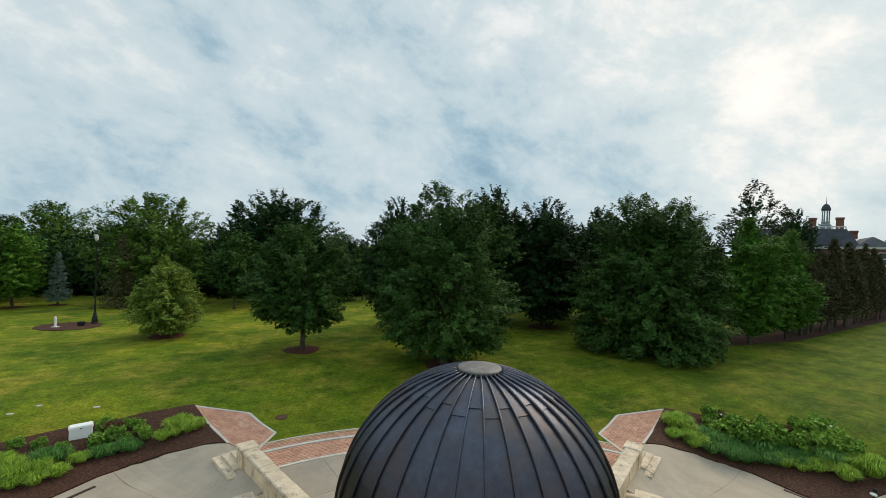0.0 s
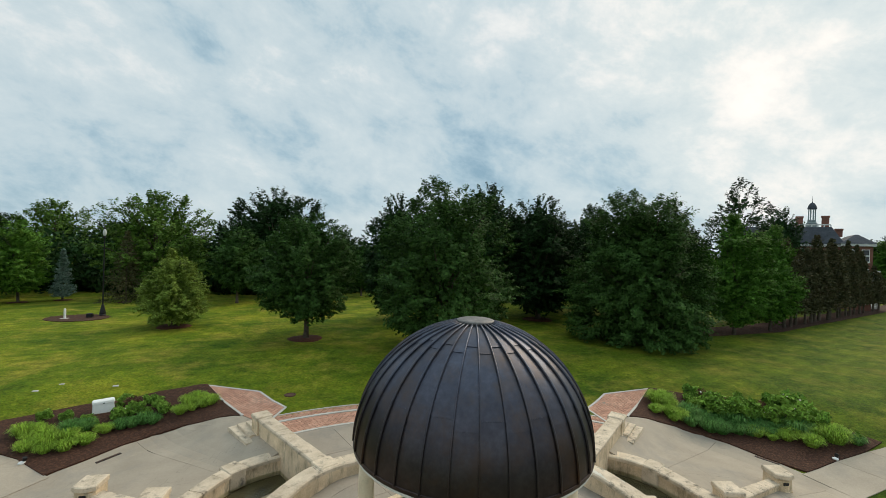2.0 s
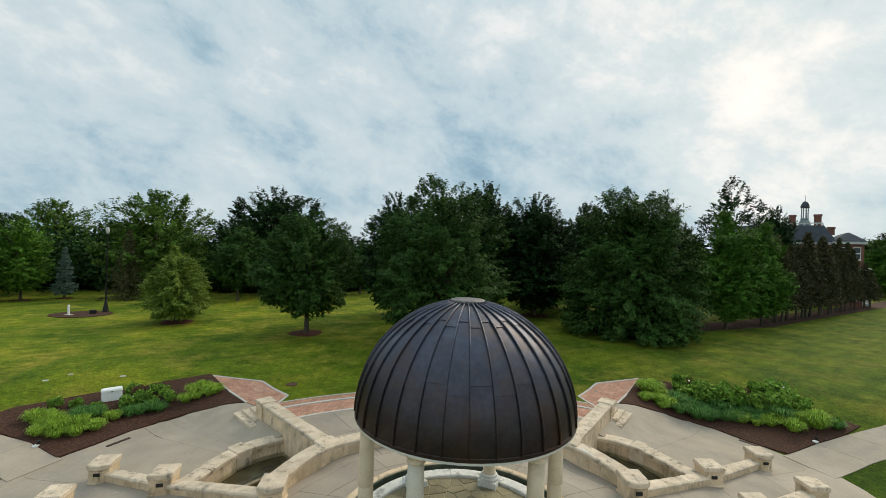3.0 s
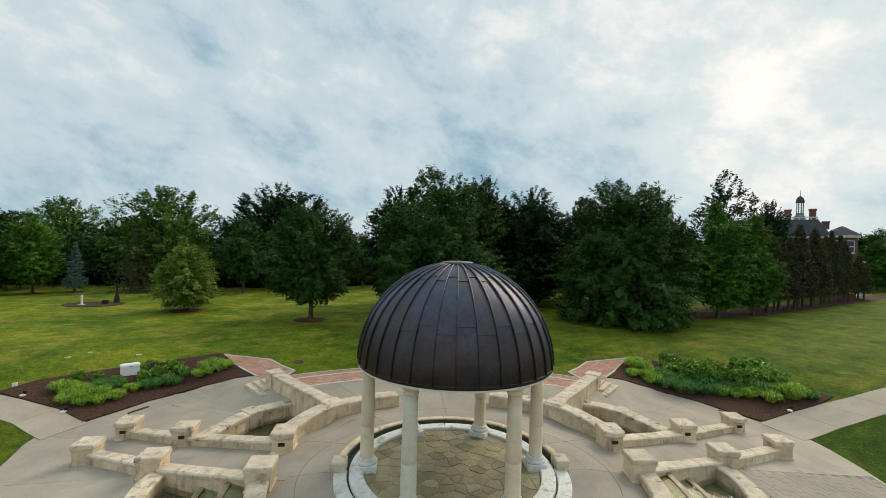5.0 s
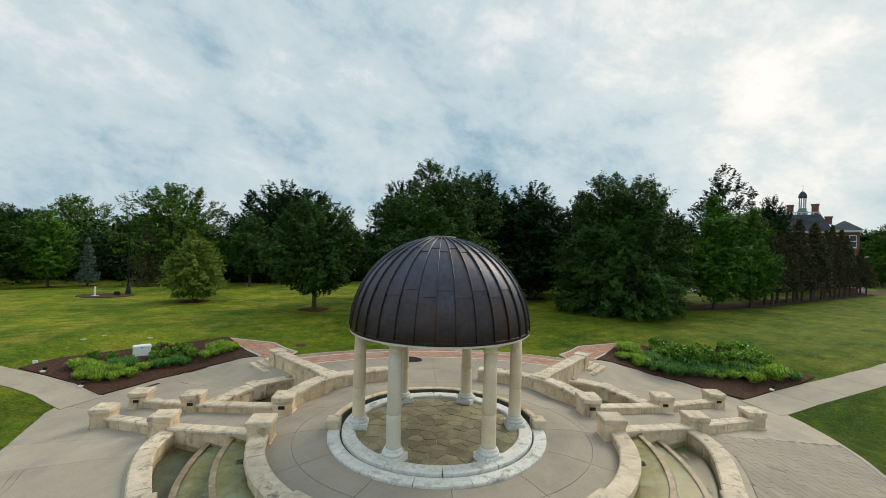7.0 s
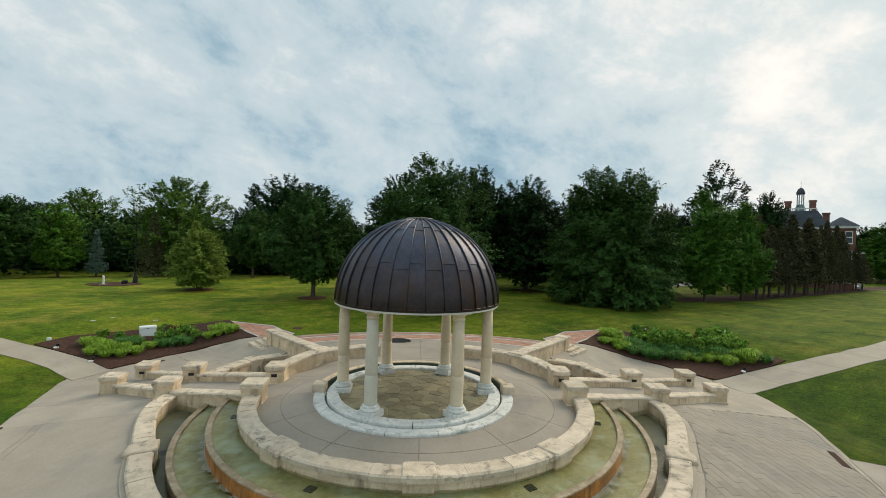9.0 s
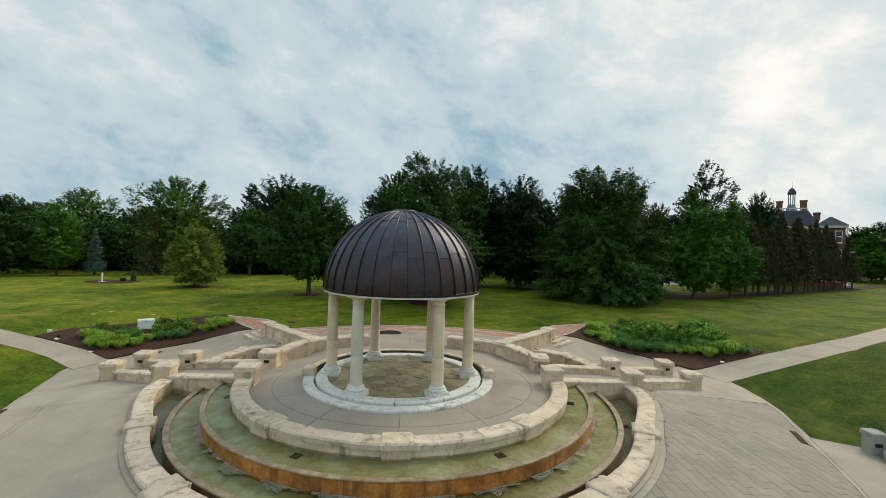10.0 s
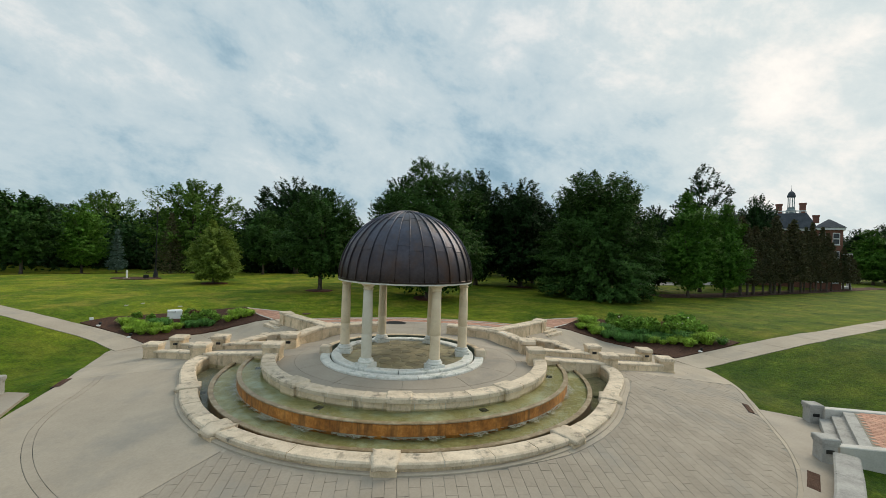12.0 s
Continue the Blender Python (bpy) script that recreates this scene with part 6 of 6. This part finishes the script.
# dark plate at the north edge of the court
bp = thing("floor_plate", -0.75, 7.55, ground_z(-0.75, 7.55) + 0.005, 0, "round black plate set in the paving", "plate")
part("disc", lathe([(0.52, -0.03), (0.52, 0.012), (0.48, 0.018), (0.02, 0.018)], 32), M["slot"], bp)
part("rim", lathe([(0.56, -0.03), (0.56, 0.010), (0.525, 0.014), (0.525, -0.03)], 32, False), M["iron"], bp)
# thin dark strip added on the paving in place of a stained crack
bk = small_box("broken_paver", 8.52, -0.71, 0.0, 0.42, 0.13, 0.03, -25, "joint", "dark stained crack in the paving of the court", "paver")
bk.matrix_world = lay(8.52, -0.71, -32, -0.022)
# outlets on the basin floors
for r, d, z in ((4.65, 246, -0.203), (4.65, 296, -0.203), (4.65, 195, -0.203), (4.65, 343, -0.203), (6.1, 198, -0.758), (6.1, 346, -0.758)):
    x, y = ring(r, d, 1.0)
    t = thing("basin_outlet", x, y, z, d, "dark square outlet grille under water", "grille", "basin outlets")
    part("plate", box_mesh("plate", 0.18, 0.18, 0.0, 0.02, 0.004, 0, M["silt"]), None, t)
    for i in range(5):
        part("bar", box_mesh("bar", 0.16, 0.014, 0.0, 0.010, 0.003, 0, M["silt"]), None, t, "", pose(0, -0.064 + 0.032 * i, 0.021))
# froth at the foot of the upper weir: many small flat bubbles, gathered in patches
rnd = random.Random(8)
fv, ff = [], []
while len(fv) < 7 * 7000:
    d = rnd.uniform(186, 354)
    lots = 0.42 + 0.9 * noise.noise((d * 0.16, 3.0, 0.0)) + 0.9 * noise.noise((d * 0.55, 7.0, 0.0))
    if rnd.random() > lots:
        continue
    x, y = ring(5.195 + 0.24 * max(0.1, min(1.0, lots)) * rnd.random() ** 1.7, d, 1.0)
    size = rnd.uniform(0.005, 0.014)
    k = len(fv)
    turn = rnd.uniform(0, 6.28)
    fv += [(x + size * math.cos(turn + i * math.pi / 3) * rnd.uniform(0.7, 1.3), y + size * math.sin(turn + i * math.pi / 3) * rnd.uniform(0.7, 1.3), -0.438) for i in range(6)]
    fv.append((x, y, -0.435 + size * rnd.uniform(0.2, 0.5)))
    ff += [(k + i, k + (i + 1) % 6, k + 6) for i in range(6)]
tagged(part("foam", (fv, ff), M["foam"], None, smooth_it=True), "white foam where water falls into the middle basin", "foam", kind="stuff")

# lamp post and its bed on the lawn
lx, ly = -25.4, 27.6
lp = thing("street_lamp", lx, ly, lawn_z(lx, ly), 0, "tall black iron street lamp on the lawn", "lamp")
part("base", lathe([(0.24, -0.2), (0.24, 0.10), (0.20, 0.16), (0.22, 0.22), (0.15, 0.55), (0.10, 0.75), (0.12, 0.80), (0.07, 0.9)], 16), M["iron"], lp)
part("pole", lathe([(0.055, 0.85), (0.042, 3.5), (0.034, 6.2)], 12), M["iron"], lp)
part("collar", lathe([(0.05, 6.15), (0.10, 6.22), (0.10, 6.30), (0.06, 6.36)], 14), M["iron"], lp)
part("globe", lathe([(0.07, 6.36), (0.12, 6.48), (0.14, 6.62), (0.10, 6.80), (0.03, 6.92)], 16), M["lamp_glass"], lp, "pale glass lamp globe", None, True)
part("finial", lathe([(0.10, 6.90), (0.11, 6.94), (0.03, 7.02), (0.01, 7.1)], 12), M["iron"], lp)
ob_n = 40
pts = [(lx - 1.0 + 2.1 * math.cos(2 * math.pi * i / ob_n) * (1 + 0.08 * math.sin(3 * i)), ly - 1.2 + 1.6 * math.sin(2 * math.pi * i / ob_n)) for i in range(ob_n)]
tagged(part("mulch_bed", polygon_sheet(pts, lambda x, y: lawn_z(x, y) + 0.04, 0.15), M["mulch"], None), "oval mulch bed round the street lamp", "mulch")
small_box("utility_box", lx - 0.25, ly - 1.0, lawn_z(lx, ly) + 0.02, 0.40, 0.32, 0.34, 15, "iron", "dark low utility box in the mulch bed", "box", 0.05)
bo = thing("bollard", -27.0, 26.0, lawn_z(-27.0, 26.0), 0, "short white bollard on a concrete pad", "bollard")
part("post", lathe([(0.075, -0.1), (0.075, 0.72), (0.06, 0.78), (0.02, 0.80)], 14), M["white"], bo)
part("pad", box_mesh("pad", 0.5, 0.35, -0.05, 0.05, 0.01, 0, M["white_band"]), None, bo)

# ---------------------------------------------------------------- entrances at the south-east and south-west
for side in (-1, 1):
    ox, oy = (X0 + 11.32, -3.22) if side > 0 else (X0 - 11.05, -2.70)
    uc, us = side * math.cos(radians(12)), -math.sin(radians(12))        # the way out
    vc, vs = side * 0.63, 0.77                                           # along the foot of the steps

    def place(u, v):
        """u outwards, v northwards along the foot of the steps."""
        return (ox + uc * u + vc * v, oy + us * u + vs * v)

    z0 = ground_z(ox, oy)
    top_z = z0 + 0.40
    pad = [ring(plaza_edge(d) - 0.06, d if side > 0 else 180 - d) for d in (-8, -16, -24, -32, -40, -48)] + [(X0 + side * 7.75, -7.5), (X0 + side * 9.4, -5.95), place(0.5, -1.8), place(0.5, 1.8), place(-0.3, 2.1)]
    tagged(part("apron", polygon_sheet(pad, ground_z, 0.2, 0.012), M["inner"], None), "pale paved apron before the entrance steps", "pavement", kind="structure")
    for v in (-1.72, 1.78):
        x, y = place(0.0, v)
        stone_pier(x, y, ground_z(x, y) - 0.03, 0.62, 0.38, 0.38, -side * 12, True, label="grey limestone pier with a weathered cap", shaft_mat="grey_stone", cap_mat="grey_stone")
    stairs = thing("stairs", label="three pale limestone steps between two piers", category="stairs")
    for i in range(3):
        quad = [place(0.16 + 0.30 * i, 1.5), place(0.16 + 0.30 * i, -1.5), place(1.05, -1.5), place(1.05, 1.5)]
        part("step", chamfered(quad, z0 - 0.3, z0 + 0.13 * (i + 1) - 0.002 * (i == 2), 0.015), M["grey_stone"], stairs)
    upper = [place(1.05, -1.5), place(12.0, -1.5), place(12.0, 1.5), place(1.05, 1.5)]
    lz = lambda x, y: max(top_z, ground_z(x, y) + 0.03)
    bl = thing("brick_walk", label="red brick walk with pale stone borders", category="path", kind="structure")
    part("joint_bed", polygon_sheet(upper, lz, 0.6, -0.004), M["joint"], bl)
    cells = []
    out = -12 if side > 0 else 192
    for i in range(44):
        for k in range(-11, 12):
            x, y = place(1.20 + (i + 0.5 * (k % 2)) * 0.226, k * 0.125)
            cells.append((x, y, out, 0.215, 0.100))
    v, f = brick_field(cells, 0.0)
    v = [(x, y, lz(x, y) + (0.008 if n % 8 > 3 else -0.02)) for n, (x, y, z) in enumerate(v)]
    tagged(part("bricks", (v, f), M["brick"], bl), kind="stuff")
    for w in (-1.62, 1.62):
        part("edging", sweep([place(0.25 + 0.5 * i, w) for i in range(24)], slab_profile(-0.12, 0.12, -0.8, 0.03, 0.02), lambda u, x, y: lz(x, y)), M["white_band"], bl)
    # retaining wall that runs on round the court from the southern pier
    line = [(10.3, -5.0), (9.3, -6.05), (8.55, -6.8), (7.4, -7.7), (6.2, -8.5), (5.0, -9.15)]
    dy = 0.0 if side > 0 else 0.45
    stone_wall("court_curb", [(X0 + side * x, y + dy) for x, y in line], 0.42, lambda u, x, y: top_z + 0.02, lambda u, x, y: ground_z(x, y) - 0.3,
               "curved grey limestone retaining wall round the court", piece=1.1, cap=0.10, over=0.02, body_mat="grey_stone", cap_mat="grey_stone")


# ---------------------------------------------------------------- the hall behind the conifers
hall = thing("brick_hall", 56.6, 48.6, -0.2, -41, "three-storey red brick hall with slate roof and white cupola", "building")
hall.matrix_world = pose(56.6, 48.6, -0.2, 0, 0, -41) @ Matrix.Diagonal((0.84, 0.9, 1.0, 1.0))


def hall_box(name, x0, x1, y0, y1, z0, z1, material, parent=hall, label=""):
    v = [(x, y, z) for z in (z0, z1) for x, y in ((x0, y0), (x1, y0), (x1, y1), (x0, y1))]
    f = [(3, 2, 1, 0), (4, 5, 6, 7)] + [(i, (i + 1) % 4, 4 + (i + 1) % 4, 4 + i) for i in range(4)]
    return part(name, (v, f), M[material], parent, label)


def hip_roof(name, x0, x1, y0, y1, z0, z1, inset, material, parent=hall):
    v = [(x0, y0, z0), (x1, y0, z0), (x1, y1, z0), (x0, y1, z0), (x0 + inset, y0 + inset, z1), (x1 - inset, y0 + inset, z1), (x1 - inset, y1 - inset, z1), (x0 + inset, y1 - inset, z1)]
    return part(name, (v, [(3, 2, 1, 0), (4, 5, 6, 7)] + [(i, (i + 1) % 4, 4 + (i + 1) % 4, 4 + i) for i in range(4)]), M[material], parent)


hall_box("wall", -13, 2.6, -5.5, 5.5, 0, 8.1, "house_brick", label="red brick wall")
hip_roof("roof", -13.4, 3.0, -5.9, 5.9, 8.45, 10.75, 1.5, "slate")
hall_box("cornice", -13.3, 2.9, -5.8, 5.8, 8.102, 8.44, "trim")
hall_box("wall", 2.62, 6.0, -6.3, 6.3, 0, 8.2, "house_brick", label="red brick wall of the end wing")
hall_box("cornice", 2.4, 6.3, -6.6, 6.6, 8.202, 8.52, "trim")
hip_roof("roof", 2.3, 6.4, -6.7, 6.7, 8.53, 9.75, 1.9, "slate")
for x0, x1, y0, y1 in ((-11.8, 1.4, -4.3, -4.24), (-11.8, 1.4, 4.24, 4.3)):
    hall_box("balustrade", x0, x1, y0 - 0.04, y1 + 0.04, 11.0, 11.14, "trim")
    for i in range(18):
        q = x0 + (x1 - x0) * i / 17
        hall_box("baluster", q - 0.09, q + 0.09, y0 - 0.03, y1 + 0.03, 10.5, 11.0, "trim")
for x, y in ((-2.3, -1.0), (1.0, -1.4), (2.9, 0.5)):
    ch = hall_box("chimney", x - 0.45, x + 0.45, y - 0.4, y + 0.4, 9.6, 12.2 if x < 2 else 10.5, "house_brick", label="red brick chimney")
    hall_box("chimney_cap", x - 0.53, x + 0.53, y - 0.48, y + 0.48, (12.2 if x < 2 else 10.5) + 0.002, (12.2 if x < 2 else 10.5) + 0.25, "house_brick", ch)
cup = part("cupola", lathe([(1.05, 10.3), (1.05, 11.6), (0.95, 11.65), (0.80, 11.75), (0.78, 12.0)], 8), M["verdigris"], hall, "pale green cupola", pose(-0.6, 0.0, -2.3) @ Matrix.Diagonal((0.72, 0.68, 1.19, 1.0)))
for i in range(8):
    a = 2 * math.pi * (i + 0.5) / 8
    part("cupola_post", lathe([(0.10, 12.0), (0.10, 13.3)], 8), M["verdigris"], cup, "", pose(0.66 * math.cos(a), 0.66 * math.sin(a), 0))
part("cupola_roof", lathe([(0.85, 13.3), (0.88, 13.42), (0.80, 13.62), (0.62, 13.86), (0.34, 14.05), (0.08, 14.12), (0.04, 14.4), (0.02, 14.9)], 16), M["slate"], cup)
win = mesh_of("window", [(-0.55, 0, -0.95), (0.55, 0, -0.95), (0.55, 0, 0.95), (-0.55, 0, 0.95), (-0.55, -0.06, -0.95), (0.55, -0.06, -0.95), (0.55, -0.06, 0.95), (-0.55, -0.06, 0.95)],
              [(3, 2, 1, 0), (4, 5, 6, 7), (0, 1, 5, 4), (1, 2, 6, 5), (2, 3, 7, 6), (3, 0, 4, 7)], M["trim"])
pane_me = mesh_of("pane", [(-0.45, -0.07, -0.38), (0.45, -0.07, -0.38), (0.45, -0.07, 0.38), (-0.45, -0.07, 0.38), (-0.45, -0.062, -0.38), (0.45, -0.062, -0.38), (0.45, -0.062, 0.38), (-0.45, -0.062, 0.38)],
                  [(0, 1, 2, 3), (7, 6, 5, 4), (0, 4, 5, 1), (1, 5, 6, 2), (2, 6, 7, 3), (3, 7, 4, 0)], M["pane"])


def sash(x, y, z, turn=0, label=""):
    w = part("window", win, None, hall, label, pose(x, y, z, 0, 0, turn) @ Matrix.Diagonal((0.8, 1.0, 0.85, 1.0)))
    for dz in (-0.46, 0.46):
        part("pane", pane_me, None, w, "", pose(0, 0, dz))
    part("sill", box_part(-0.62, 0.62, -0.14, 0.0, -1.05, -0.955), M["trim"], w)


def box_part(x0, x1, y0, y1, z0, z1):
    v = [(x, y, z) for z in (z0, z1) for x, y in ((x0, y0), (x1, y0), (x1, y1), (x0, y1))]
    return v, [(3, 2, 1, 0), (4, 5, 6, 7)] + [(i, (i + 1) % 4, 4 + (i + 1) % 4, 4 + i) for i in range(4)]


for z in (1.8, 4.5, 7.0):
    for x in (-11.5, -9.2, -6.9, -4.6, -2.3, 0.0):
        sash(x, -5.51, z, 0, "white-framed sash window" if (z, x) == (1.8, -11.5) else "")
    for x in (3.5, 5.2):
        sash(x, -6.31, z)
    for y in (-4.6, -1.6, 1.6, 4.6):
        sash(6.01, y, z, 90)

porch = hall_box("porch", 6.0, 7.6, -2.2, 2.2, 4.75, 5.1, "trim", label="white two-storey porch")
hall_box("porch_deck", 6.02, 7.5, -2.1, 2.1, 2.6, 2.75, "trim", porch)
hall_box("porch_floor", 6.02, 7.6, -2.2, 2.2, 0.0, 0.4, "trim", porch)
for y in (-2.0, -0.7, 0.7, 2.0):
    part("porch_column", lathe([(0.15, 0.4), (0.13, 0.55), (0.12, 2.6), (0.12, 4.6), (0.16, 4.75)], 12), M["trim"], porch, "", pose(7.4, y, 0))

# dense growth at the far edge of the wood
rng = np.random.default_rng(90)
rows = []
for i in range(1300):
    a = rng.uniform(22, 178)
    d = rng.uniform(60, 84)
    x, y = d * math.cos(radians(a)), d * 0.95 * math.sin(radians(a))
    if 40 < x < 74 and 20 < y < 74:
        continue
    rows.append((x, y, rng.uniform(0.0, 5.8) - 0.2, rng.uniform(1.6, 2.6)))
for i in range(420):
    q = rng.random()
    x, y = -62 + 66 * q, 46.5 + 4 * q + rng.uniform(0, 5)
    rows.append((x, y, lawn_z(x, y) + rng.uniform(0.1, 2.6), rng.uniform(0.8, 1.3)))
v, f = crown_cloud(rng, np.array(rows), 46, 0.34, 0.95)
tagged(part("far_thicket", np_mesh("far_thicket", v, f, M["leaf_dark"]), None, None), "dark thicket at the far edge of the lawn", "thicket", kind="stuff")


# ---------------------------------------------------------------- outer court
plaza = thing("plaza", label="pale grey paved ring round the fountain", category="pavement", kind="structure")
WALL_LINE = sorted((math.degrees(math.atan2(y, (x - X0) / EX)) % 360, ring_radius(x, y)) for x, y in outer_ring(6.36, -186.9, 6.9, 200))
WALL_LINE = [(a - 360, r) for a, r in WALL_LINE if a > 300] + WALL_LINE + [(a + 360, r) for a, r in WALL_LINE if a < 60]


def wall_line(d):
    """Radius of the fountain wall's outer face at an angle."""
    d = (d + 90) % 360 - 90
    near = sorted(WALL_LINE, key=lambda q: abs(q[0] - d))[:2]
    return (near[0][1] + near[1][1]) / 2
def folded(d):
    """The angle seen from the east side: the west side mirrors it."""
    d = (d + 90) % 360 - 90
    return 180 - d if d > 90 else d


def inner_line(d):
    """Where the pavers begin: at the fountain wall, the passage, and the side basin."""
    e = folded(d)
    return 7.25 if e > 9 else 6.55 if e > -1 else wall_line(d) + (0.30 if math.cos(radians(d)) > 0 else 0.18)


def outer_line(d):
    """Where the pavers end: at a narrow border, which lies further in on the south-west."""
    west = 181 <= (d + 90) % 360 - 90 <= 242.5
    return plaza_edge(d) - (1.08 if west else 0.15)


for a0, a1, lo in ((-1, 9.5, 6.4), (-118, -1, wall_line), (181, 242, wall_line)):
    part("joint_bed", sector(lo, plaza_edge, a0, a1, lift=-0.010, gap=0), M["paver_joint"], plaza)
for i in range(9):
    a = -118 + i * 127 / 9
    part("border_slab", sector(outer_line, plaza_edge, a, a + 127 / 9), M["concrete"], plaza)
for i in range(8):
    a = -118 + i * 117 / 8
    part("border_slab", sector(wall_line, lambda d: wall_line(d) + 0.295, a, a + 117 / 8), M["concrete"], plaza)
for a0, a1, lo in ((9, 24, 7.2), (24, 40, 7.2), (40, 53, 7.2), (127, 140, 7.2), (140, 156, 7.2), (156, 171, 7.2), (171, 181, 6.45)):
    part("paving_slab", sector(lo, plaza_edge, a0, a1, gap=0.008), M["concrete"], plaza)
part("paving_slab", sector(wall_line, outer_line, 181, 242, gap=0.010), M["concrete"], plaza)
part("border_slab", sector(outer_line, lambda d: plaza_edge(d) - 0.92, 181, 242), M["concrete"], plaza)
part("border_slab", sector(lambda d: plaza_edge(d) - 0.92, plaza_edge, 181, 242), M["concrete"], plaza)
# stamped joints that still show in patches of the plain paving
rnd = random.Random(14)
jv, jf = [], []
while len(jf) < 300:
    d = rnd.choice((rnd.uniform(10, 52), rnd.uniform(128, 170)))
    x, y = ring(rnd.uniform(7.45, outer_line(d) - 0.3), d)
    if noise.noise((x * 0.7, y * 0.7, 4.0)) < 0.12:
        continue
    x, y = round(x / 0.22) * 0.22, round(y / 0.22) * 0.22
    lx, ly = (rnd.choice((0.22, 0.44)), 0.007) if rnd.random() < 0.5 else (0.007, rnd.choice((0.22, 0.44)))
    k = len(jv)
    jv += [(px, py, ground_z(px, py) + 0.003) for px, py in ((x, y), (x + lx, y), (x + lx, y + ly), (x, y + ly))]
    jf.append((k, k + 1, k + 2, k + 3))
tagged(part("stamped_joints", (jv, jf), M["paver_joint"], plaza), kind="stuff")


def cut(poly, ax, ay, bx, by):
    """The part of poly to the left of the line from a to b."""
    out = []
    for (px, py), (qx, qy) in zip(poly, poly[1:] + poly[:1]):
        dp = (bx - ax) * (py - ay) - (by - ay) * (px - ax)
        dq = (bx - ax) * (qy - ay) - (by - ay) * (qx - ax)
        if dp >= 0:
            out.append((px, py))
        if dp * dq < 0:
            t = dp / (dp - dq)
            out.append((px + (qx - px) * t, py + (qy - py) * t))
    return out


pieces = []
PL, PW, G = 0.44, 0.215, 0.005
for lay_turn, a_from, a_to in ((-86, -118, 9),):
    tc, ts = math.cos(radians(lay_turn)), math.sin(radians(lay_turn))
    for k in range(-92, 93):
        for i in range(-48, 49):
            u, v = (i + 0.5 * (k % 2)) * PL, k * PW
            cx, cy = X0 + tc * u - ts * v, ts * u + tc * v
            r, d = ring_radius(cx, cy), math.degrees(math.atan2(cy, (cx - X0) / EX))
            if not a_from - 1 < d < a_to or not inner_line(d) - 0.5 < r < plaza_edge(d) + 0.2:
                continue
            hx, hy = PL / 2 - G / 2, PW / 2 - G / 2
            poly = [(cx + tc * a - ts * b, cy + ts * a + tc * b) for a, b in ((-hx, -hy), (hx, -hy), (hx, hy), (-hx, hy))]
            e = 4
            for lo, hi in ((d - e, d), (d, d + e)):
                p, q = ring(outer_line(lo) - 0.012, lo), ring(outer_line(hi) - 0.012, hi)
                poly = cut(poly, *p, *q)
                p, q = ring(inner_line(lo) + 0.01, lo), ring(inner_line(hi) + 0.01, hi)
                if len(poly) > 2:
                    poly = cut(poly, *q, *p)
                if len(poly) < 3:
                    break
            if len(poly) > 2 and d < -100:
                poly = cut(poly, X0, 0.0, *ring(12, -117.8))
            if len(poly) < 3:
                continue
            area = abs(sum(a[0] * b[1] - b[0] * a[1] for a, b in zip(poly, poly[1:] + poly[:1]))) / 2
            if area > 0.012:
                pieces.append((math.hypot(cx - 6, cy + 4), poly))
pieces.sort(key=lambda q: q[0])
rest_v, rest_f = [], []
rnd = random.Random(3)
for n, (_, poly) in enumerate(pieces):
    mx, my = sum(p[0] for p in poly) / len(poly), sum(p[1] for p in poly) / len(poly)
    dz = rnd.uniform(-0.002, 0.003)
    m = len(poly)
    v = [(x, y, ground_z(x, y) - 0.03) for x, y in poly] + [(x + (mx - x) * 0.012, y + (my - y) * 0.012, ground_z(x, y) + dz) for x, y in poly]
    f = [tuple(range(m, 2 * m))] + [(i, (i + 1) % m, m + (i + 1) % m, m + i) for i in range(m)]
    if n < 300:
        part("paver", (v, f), M["paver"], plaza)
    else:
        rest_f += [tuple(q + len(rest_v) for q in g) for g in f]
        rest_v += v
if rest_v:
    tagged(part("pavers", (rest_v, rest_f), M["paver"], plaza), kind="stuff")
